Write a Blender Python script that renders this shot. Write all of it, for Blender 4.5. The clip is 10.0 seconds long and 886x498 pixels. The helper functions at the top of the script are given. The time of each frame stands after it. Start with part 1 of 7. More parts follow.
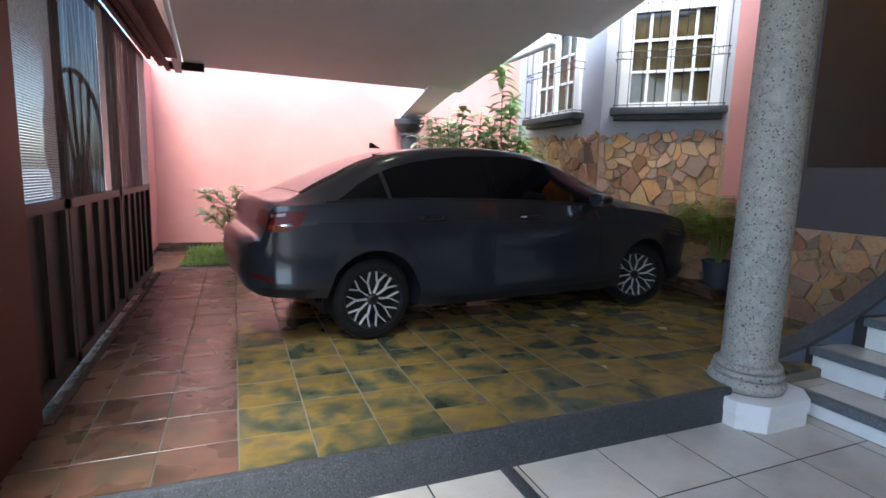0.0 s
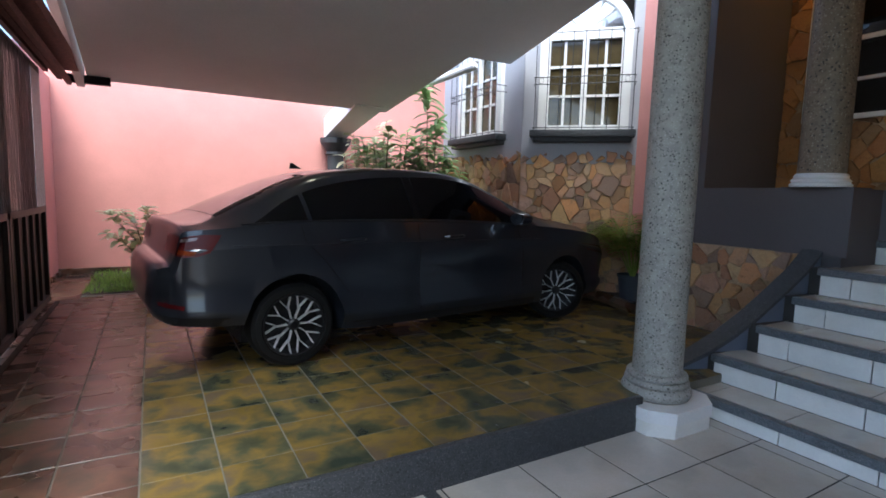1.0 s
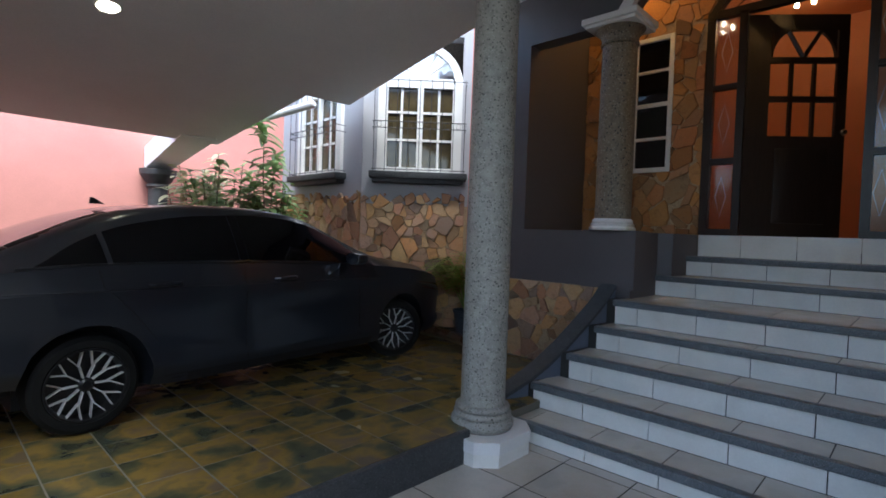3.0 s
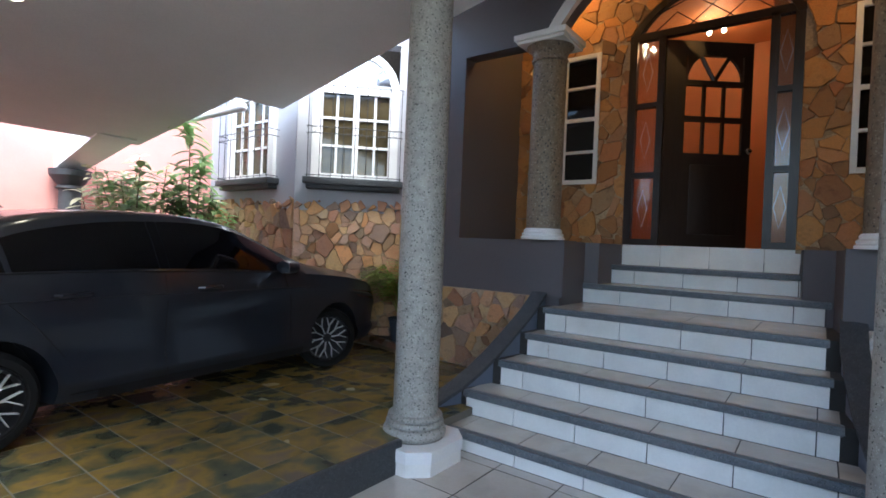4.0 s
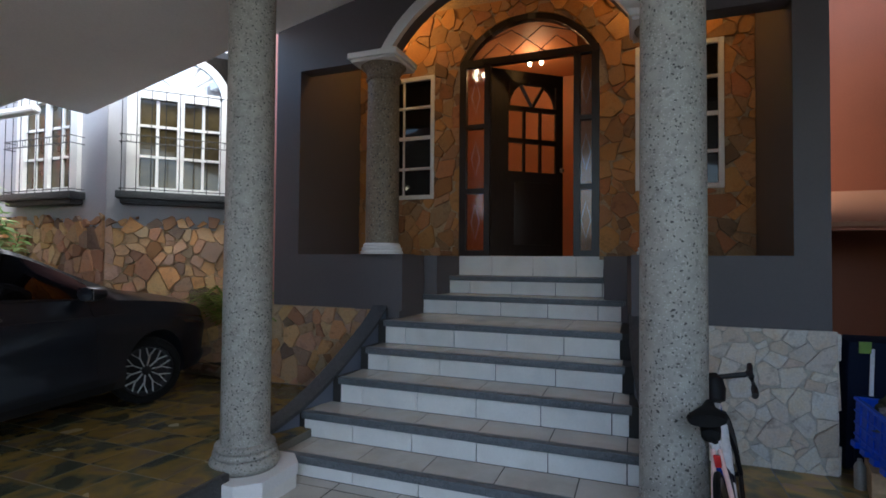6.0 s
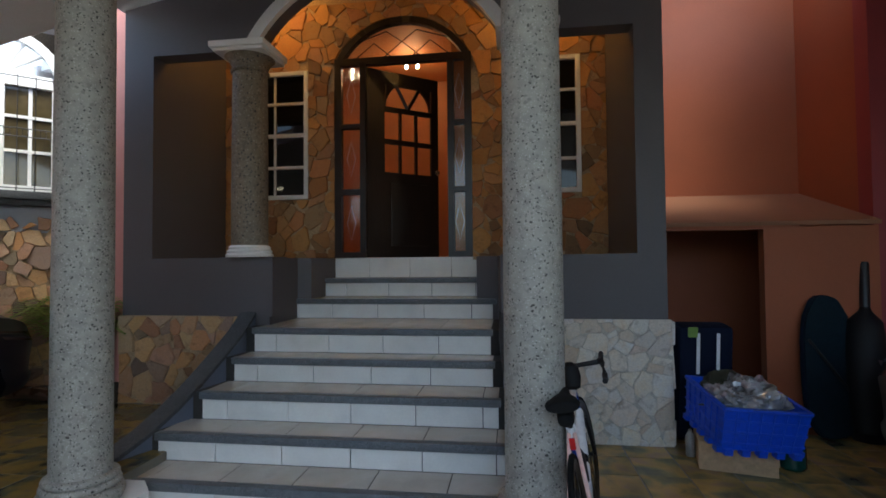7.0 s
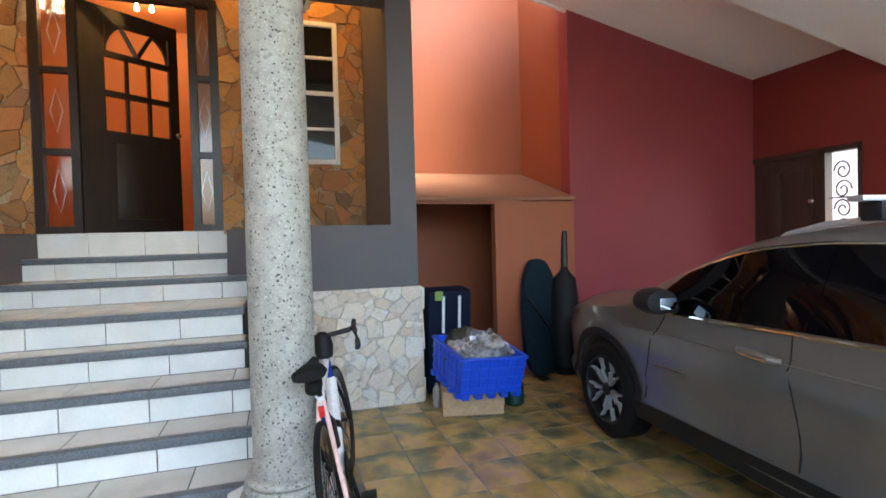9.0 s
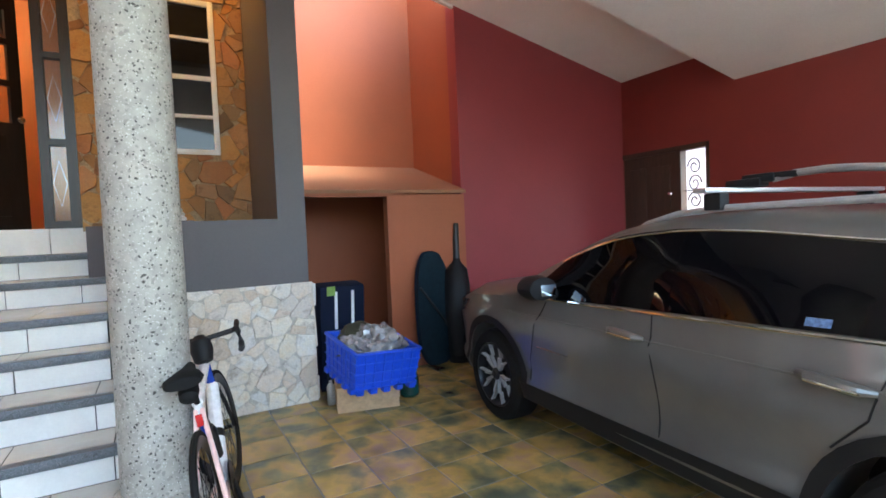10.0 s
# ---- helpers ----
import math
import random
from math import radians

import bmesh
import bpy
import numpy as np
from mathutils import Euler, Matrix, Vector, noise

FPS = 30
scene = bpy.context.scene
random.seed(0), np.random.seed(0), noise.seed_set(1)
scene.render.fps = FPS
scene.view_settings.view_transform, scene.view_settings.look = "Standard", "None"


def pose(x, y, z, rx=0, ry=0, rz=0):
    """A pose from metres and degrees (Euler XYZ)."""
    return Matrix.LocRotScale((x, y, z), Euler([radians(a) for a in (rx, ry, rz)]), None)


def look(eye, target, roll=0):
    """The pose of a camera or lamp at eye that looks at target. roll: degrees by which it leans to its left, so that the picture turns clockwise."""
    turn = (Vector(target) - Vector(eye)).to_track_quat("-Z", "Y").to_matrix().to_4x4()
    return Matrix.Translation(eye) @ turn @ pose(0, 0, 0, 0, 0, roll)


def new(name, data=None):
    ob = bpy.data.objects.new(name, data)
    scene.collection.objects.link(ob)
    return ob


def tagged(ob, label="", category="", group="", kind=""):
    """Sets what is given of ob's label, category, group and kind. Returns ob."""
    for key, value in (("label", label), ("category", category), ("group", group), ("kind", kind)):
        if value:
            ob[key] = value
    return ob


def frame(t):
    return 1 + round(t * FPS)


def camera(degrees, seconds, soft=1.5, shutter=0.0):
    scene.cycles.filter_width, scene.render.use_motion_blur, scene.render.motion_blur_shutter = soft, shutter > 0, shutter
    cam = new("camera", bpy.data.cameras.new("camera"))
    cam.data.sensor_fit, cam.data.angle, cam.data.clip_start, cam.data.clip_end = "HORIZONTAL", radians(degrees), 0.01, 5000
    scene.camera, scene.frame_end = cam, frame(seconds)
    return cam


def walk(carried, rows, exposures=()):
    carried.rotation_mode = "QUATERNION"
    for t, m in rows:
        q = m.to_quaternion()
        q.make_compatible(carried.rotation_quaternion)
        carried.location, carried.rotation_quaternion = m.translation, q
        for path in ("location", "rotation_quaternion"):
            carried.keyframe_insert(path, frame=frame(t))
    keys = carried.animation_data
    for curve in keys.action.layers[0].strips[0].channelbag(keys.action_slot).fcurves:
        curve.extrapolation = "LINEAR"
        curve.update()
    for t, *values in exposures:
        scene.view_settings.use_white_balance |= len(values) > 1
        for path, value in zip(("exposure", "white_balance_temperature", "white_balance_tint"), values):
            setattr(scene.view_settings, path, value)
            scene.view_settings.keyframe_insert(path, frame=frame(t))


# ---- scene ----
cam = camera(82.2, 10.0, soft=1.7)
PATH = [
    (0, (0.316, -1.928, 1.159), (1.071, -0.097, 0.875), 1.8),
    (0.5, (0.342, -1.936, 1.173), (1.218, -0.156, 0.919), 1.8),
    (1, (0.381, -1.957, 1.191), (1.372, -0.232, 0.98), 1.6),
    (1.5, (0.415, -1.974, 1.201), (1.526, -0.32, 1.031), 1.6),
    (2, (0.443, -1.993, 1.21), (1.685, -0.43, 1.094), 1.6),
    (2.5, (0.469, -2.021, 1.223), (1.824, -0.552, 1.145), 1.7),
    (4, (0.506, -2.074, 1.248), (2.107, -0.877, 1.231), 2.4),
    (4.5, (0.525, -2.097, 1.259), (2.201, -1.006, 1.257), 2.0),
    (5, (0.542, -2.12, 1.253), (2.291, -1.151, 1.269), 1.6),
    (6.5, (0.575, -2.285, 1.269), (2.505, -1.762, 1.327), -0.1),
    (7, (0.605, -2.297, 1.257), (2.586, -2.028, 1.316), -0.5),
    (7.5, (0.638, -2.313, 1.235), (2.637, -2.294, 1.3), -0.6),
    (8, (0.657, -2.342, 1.24), (2.647, -2.539, 1.292), -0.9),
    (8.5, (0.658, -2.375, 1.219), (2.617, -2.779, 1.228), -1.3),
    (9, (0.651, -2.405, 1.205), (2.555, -3.015, 1.161), -1.5),
    (9.5, (0.653, -2.425, 1.199), (2.487, -3.22, 1.14), -1.8),
    (10, (0.642, -2.451, 1.201), (2.386, -3.427, 1.117), -2.4),
]
EXPOSURES = [(0, 2.35, 5600, 3), (0.5, 2.1, 5600, 3), (1, 1.8, 5650, 3), (1.5, 1.65, 5700, 3), (2.5, 1.4, 5700, 3), (4, 2.4, 5700, 3), (5, 2.5, 5800, 3), (6.5, 1.5, 6000, 3), (7, 1.8, 6200, 2), (8, 3.0, 6600, 1), (8.5, 3.5, 6600, 1), (9, 3.6, 6600, 1), (10, 3.7, 6500, 1)]
HALL_W, PORCH_W = 2.7, 3.3
walk(cam, [(t, look(eye, target, roll)) for t, eye, target, roll in PATH], EXPOSURES)

# ---- light: overcast sky, hall and porch lamps ----
world = bpy.data.worlds.new("overcast_sky")
scene.world = world
world.use_nodes = True
wn = world.node_tree.nodes
sky = wn.new("ShaderNodeTexSky")
sky.sky_type = "NISHITA"
sky.sun_disc = False
sky.sun_elevation, sky.sun_rotation = radians(61), radians(206)
sky.air_density, sky.dust_density = 1.0, 3.0
world.node_tree.links.new(sky.outputs[0], wn["Background"].inputs[0])
wn["Background"].inputs[1].default_value = 0.15
sun = new("sun", bpy.data.lights.new("sun", "SUN"))
sun.data.energy, sun.data.angle, sun.data.color = 1.6, radians(30), (1.0, 0.97, 0.93)
sun.matrix_world = look((0, 0, 12), (3.2, 5.6, 0))


def lamp(name, kind, power, color, m, size=0.1):
    ob = new(name, bpy.data.lights.new(name, kind))
    ob.data.energy, ob.data.color = power, color
    if kind == "AREA":
        ob.data.size = size
    else:
        ob.data.shadow_soft_size = size
    ob.matrix_world = m
    return ob


# ---- materials ----
class Net:
    """A node material in the making."""

    def __init__(self, name, rough=0.6, metal=0.0, spec=0.5):
        self.m = bpy.data.materials.new(name)
        self.m.use_nodes = True
        self.t = self.m.node_tree
        self.b = self.t.nodes["Principled BSDF"]
        self.b.inputs["Roughness"].default_value = rough
        self.b.inputs["Metallic"].default_value = metal
        self.b.inputs["Specular IOR Level"].default_value = spec
        self.co = self.node("ShaderNodeTexCoord").outputs["Object"]

    def node(self, kind):
        return self.t.nodes.new(kind)

    def link(self, a, b):
        self.t.links.new(a, b)

    def noise(self, scale, detail=4.0, rough=0.6, coord=None, distort=0.0):
        n = self.node("ShaderNodeTexNoise")
        n.inputs["Scale"].default_value = scale
        n.inputs["Detail"].default_value = detail
        n.inputs["Roughness"].default_value = rough
        n.inputs["Distortion"].default_value = distort
        self.link(coord or self.co, n.inputs["Vector"])
        return n.outputs["Fac"]

    def ramp(self, fac, stops):
        r = self.node("ShaderNodeValToRGB")
        els = r.color_ramp.elements
        while len(els) < len(stops):
            els.new(0.5)
        for e, (p, c) in zip(els, stops):
            e.position = p
            e.color = (*c, 1) if len(c) == 3 else c
        self.link(fac, r.inputs[0])
        return r.outputs[0]

    def mix(self, fac, a, b, mode="MIX"):
        n = self.node("ShaderNodeMix")
        n.data_type = "RGBA"
        n.blend_type = mode
        for sock, v in ((n.inputs[0], fac), (n.inputs[6], a), (n.inputs[7], b)):
            if isinstance(v, (int, float)):
                sock.default_value = v
            elif isinstance(v, tuple):
                sock.default_value = (*v, 1)
            else:
                self.link(v, sock)
        return n.outputs[2]

    def math(self, op, a, b=0.0):
        n = self.node("ShaderNodeMath")
        n.operation = op
        for sock, v in zip(n.inputs, (a, b)):
            if isinstance(v, (int, float)):
                sock.default_value = v
            else:
                self.link(v, sock)
        return n.outputs[0]

    def rand(self):
        return self.node("ShaderNodeObjectInfo").outputs["Random"]

    def island(self):
        return self.node("ShaderNodeNewGeometry").outputs["Random Per Island"]

    def shift(self, by):
        """Object coordinates moved by a random number, so that alike pieces differ."""
        n = self.node("ShaderNodeVectorMath")
        n.operation = "MULTIPLY_ADD"
        self.link(by, n.inputs[0])
        n.inputs[1].default_value = (37.0, 19.0, 53.0)
        self.link(self.co, n.inputs[2])
        return n.outputs[0]

    def color(self, c):
        if isinstance(c, tuple):
            self.b.inputs["Base Color"].default_value = (*c, 1)
        else:
            self.link(c, self.b.inputs["Base Color"])
        return self

    def rough(self, fac, lo, hi):
        n = self.node("ShaderNodeMapRange")
        self.link(fac, n.inputs[0])
        n.inputs[3].default_value, n.inputs[4].default_value = lo, hi
        self.link(n.outputs[0], self.b.inputs["Roughness"])
        return self

    def bump(self, fac, strength=0.3, dist=0.01):
        n = self.node("ShaderNodeBump")
        n.inputs["Strength"].default_value = strength
        n.inputs["Distance"].default_value = dist
        self.link(fac, n.inputs["Height"])
        self.link(n.outputs[0], self.b.inputs["Normal"])
        return self


def darker(c, k):
    return tuple(min(1.0, v * k) for v in c)


def paint(name, c, rough=0.6, vary=0.12, grain=60, bump=0.12, stain=1.2):
    n = Net(name, rough)
    big, fine = n.noise(stain, 5), n.noise(grain, 3)
    base = n.ramp(big, [(0.3, darker(c, 1 - vary)), (0.7, darker(c, 1 + vary * 0.5))])
    n.color(n.mix(0.12, base, n.ramp(fine, [(0.35, darker(c, 0.75)), (0.65, darker(c, 1.2))])))
    n.bump(n.mix(0.5, big, fine), bump, 0.006).rough(big, rough * 0.85, min(1, rough * 1.15))
    return n.m


def plain(name, c, rough=0.5, metal=0.0, spec=0.5, grain=40.0, vary=0.1, bump=0.0):
    n = Net(name, rough, metal, spec)
    f = n.noise(grain, 3)
    n.color(n.ramp(f, [(0.3, darker(c, 1 - vary)), (0.7, darker(c, 1 + vary))]))
    if bump:
        n.bump(f, bump, 0.004)
    return n.m


def car_paint(name, c, dust=0.1, metal=0.35, coat=0.7):
    n = Net(name, 0.28, metal, 0.3)
    flake, grime = n.noise(900, 1), n.noise(3.0, 6)
    base = n.ramp(flake, [(0.3, darker(c, 0.85)), (0.7, darker(c, 1.2))])
    n.color(n.mix(n.math("MULTIPLY", grime, dust), base, (0.3, 0.28, 0.25)))
    n.rough(grime, 0.26, 0.36)
    n.b.inputs["Coat Weight"].default_value = coat
    n.b.inputs["Coat Roughness"].default_value = 0.06
    return n.m


def wood(name, c, rough=0.4, along=(1, 14, 14)):
    n = Net(name, rough)
    mp = n.node("ShaderNodeMapping")
    mp.inputs["Scale"].default_value = along
    n.link(n.co, mp.inputs[0])
    f = n.noise(3, 6, 0.65, mp.outputs[0], 0.6)
    n.color(n.ramp(f, [(0.25, darker(c, 0.55)), (0.5, c), (0.8, darker(c, 1.5))])).bump(f, 0.2, 0.003).rough(f, rough * 0.8, rough * 1.2)
    return n.m


def stone(name, cols, grain=9.0, rough=0.75, apart=1.0):
    """Flagstones whose colour differs from piece to piece."""
    n = Net(name, rough)
    r = n.rand()
    co = n.shift(r)
    big, fine = n.noise(grain, 6, 0.65, co), n.noise(70, 4, 0.7, co)
    k = 1.0 / max(1, len(cols) - 1)
    base = n.ramp(r, [(i * k, c) for i, c in enumerate(cols)])
    veins = n.ramp(big, [(0.3, (0.55, 0.5, 0.46)), (0.45, (1, 1, 1)), (0.62, (1.0, 0.93, 0.82)), (0.78, (0.85, 0.6, 0.42))])
    c = n.mix(0.9, base, veins, "MULTIPLY")
    other = n.math("FRACT", n.math("MULTIPLY", r, 37.7))
    c = n.mix(apart, c, n.ramp(other, [(0.0, (0.5, 0.46, 0.43)), (0.25, (0.85, 0.82, 0.78)), (0.7, (1, 1, 1)), (1.0, (1.0, 0.9, 0.78))]), "MULTIPLY")
    c = n.mix(0.4, c, n.ramp(fine, [(0.3, (0.4, 0.35, 0.32)), (0.65, (1, 1, 1))]), "MULTIPLY")
    n.color(c).bump(n.mix(0.4, big, fine), 0.7, 0.012).rough(fine, rough * 0.8, 0.95)
    return n.m


def terrazzo(name, base, dark, lite, scale=55, rough=0.55, thr=0.16):
    """Exposed aggregate: chips of dark and light stone in cement."""
    n = Net(name, rough)
    mottling = n.noise(16, 5)
    c = n.ramp(mottling, [(0.3, darker(base, 0.8)), (0.7, darker(base, 1.15))])
    wob = n.node("ShaderNodeVectorMath")
    wob.operation = "ADD"
    nz = n.node("ShaderNodeTexNoise")
    nz.inputs["Scale"].default_value = 25
    n.link(n.co, nz.inputs["Vector"])
    sc = n.node("ShaderNodeVectorMath")
    sc.operation = "SCALE"
    sc.inputs[3].default_value = 0.035
    n.link(nz.outputs["Color"], sc.inputs[0])
    n.link(n.co, wob.inputs[0])
    n.link(sc.outputs[0], wob.inputs[1])
    chips = []
    for s, col in ((scale, dark), (scale * 1.7, lite), (scale * 0.6, darker(base, 0.72))):
        v = n.node("ShaderNodeTexVoronoi")
        v.inputs["Scale"].default_value = s
        n.link(wob.outputs[0], v.inputs["Vector"])
        few = n.ramp(v.outputs["Color"], [(0.42, (0, 0, 0)), (0.46, (1, 1, 1))])
        near = n.ramp(v.outputs["Distance"], [(thr * 1.6, (1, 1, 1)), (thr * 2.1, (0, 0, 0))])
        f = n.math("MULTIPLY", few, near)
        c = n.mix(f, c, col)
        chips.append(f)
    n.color(c).bump(n.math("ADD", n.math("MULTIPLY", chips[0], -0.8), n.noise(120, 3)), 0.35, 0.004)
    return n.m


def glass(name, c=(1, 1, 1), rough=0.02, alpha=1.0):
    n = Net(name, rough)
    n.b.inputs["Transmission Weight"].default_value = 1.0
    n.b.inputs["IOR"].default_value = 1.45
    n.color(c)
    return n.m


def glow(name, c, strength):
    n = Net(name, 0.5)
    n.color(c)
    n.b.inputs["Emission Color"].default_value = (*c, 1)
    n.b.inputs["Emission Strength"].default_value = strength
    return n.m


def sheer(name, c, through_it):
    """Woven shade cloth: partly open between the threads."""
    n = Net(name, 0.8)
    mp = n.node("ShaderNodeMapping")
    mp.inputs["Scale"].default_value = (1.0, 16.0, 0.8)
    n.link(n.co, mp.inputs[0])
    f = n.noise(2.5, 5, 0.6, mp.outputs[0])
    n.color(n.ramp(f, [(0.3, darker(c, 0.6)), (0.7, darker(c, 1.4))]))
    hole = n.node("ShaderNodeBsdfTransparent")
    both = n.node("ShaderNodeMixShader")
    n.link(n.math("MULTIPLY", n.ramp(f, [(0.35, (0.6, 0.6, 0.6)), (0.65, (1.3, 1.3, 1.3))]), through_it), both.inputs[0])
    n.link(n.b.outputs[0], both.inputs[1])
    n.link(hole.outputs[0], both.inputs[2])
    n.link(both.outputs[0], n.t.nodes["Material Output"].inputs[0])
    return n.m


def floor_tile(name, cols, rough=0.3, blotch=4.5, shade=0.75):
    n = Net(name, rough)
    r = n.rand()
    co = n.shift(r)
    a, b, fine = n.noise(blotch, 2, 0.45, co, 0.3), n.noise(blotch * 0.8, 2, 0.5, n.shift(n.math("ADD", r, 3.3))), n.noise(60, 4, 0.6, co)
    mid = n.noise(blotch * 3.5, 3, 0.55, co, 0.5)
    a = n.math("ADD", n.math("MULTIPLY", a, 0.8), n.math("MULTIPLY", mid, 0.2))
    c = n.ramp(a, [(0.34 + 0.32 * i / (len(cols) - 1), k) for i, k in enumerate(cols)])
    c = n.mix(shade, c, n.ramp(b, [(0.3, (0.3, 0.36, 0.33)), (0.62, (1, 1, 1))]), "MULTIPLY")
    c = n.mix(0.12, c, n.ramp(fine, [(0.3, (0.5, 0.5, 0.5)), (0.7, (1, 1, 1))]), "MULTIPLY")
    n.color(c).rough(b, rough * 0.8, rough * 1.4).bump(mid, 0.12, 0.004)
    return n.m


def leafy(name, a, b):
    n = Net(name, 0.45)
    r, f = n.island(), n.noise(25, 3)
    n.color(n.mix(n.math("MULTIPLY", f, 0.5), n.ramp(r, [(0.1, a), (0.9, b)]), darker(a, 0.6)))
    thru = n.node("ShaderNodeBsdfTranslucent")
    n.link(n.b.inputs["Base Color"].links[0].from_socket, thru.inputs[0])
    add = n.node("ShaderNodeMixShader")
    add.inputs[0].default_value = 0.55
    n.link(n.b.outputs[0], add.inputs[1])
    n.link(thru.outputs[0], add.inputs[2])
    n.link(add.outputs[0], n.t.nodes["Material Output"].inputs[0])
    return n.m


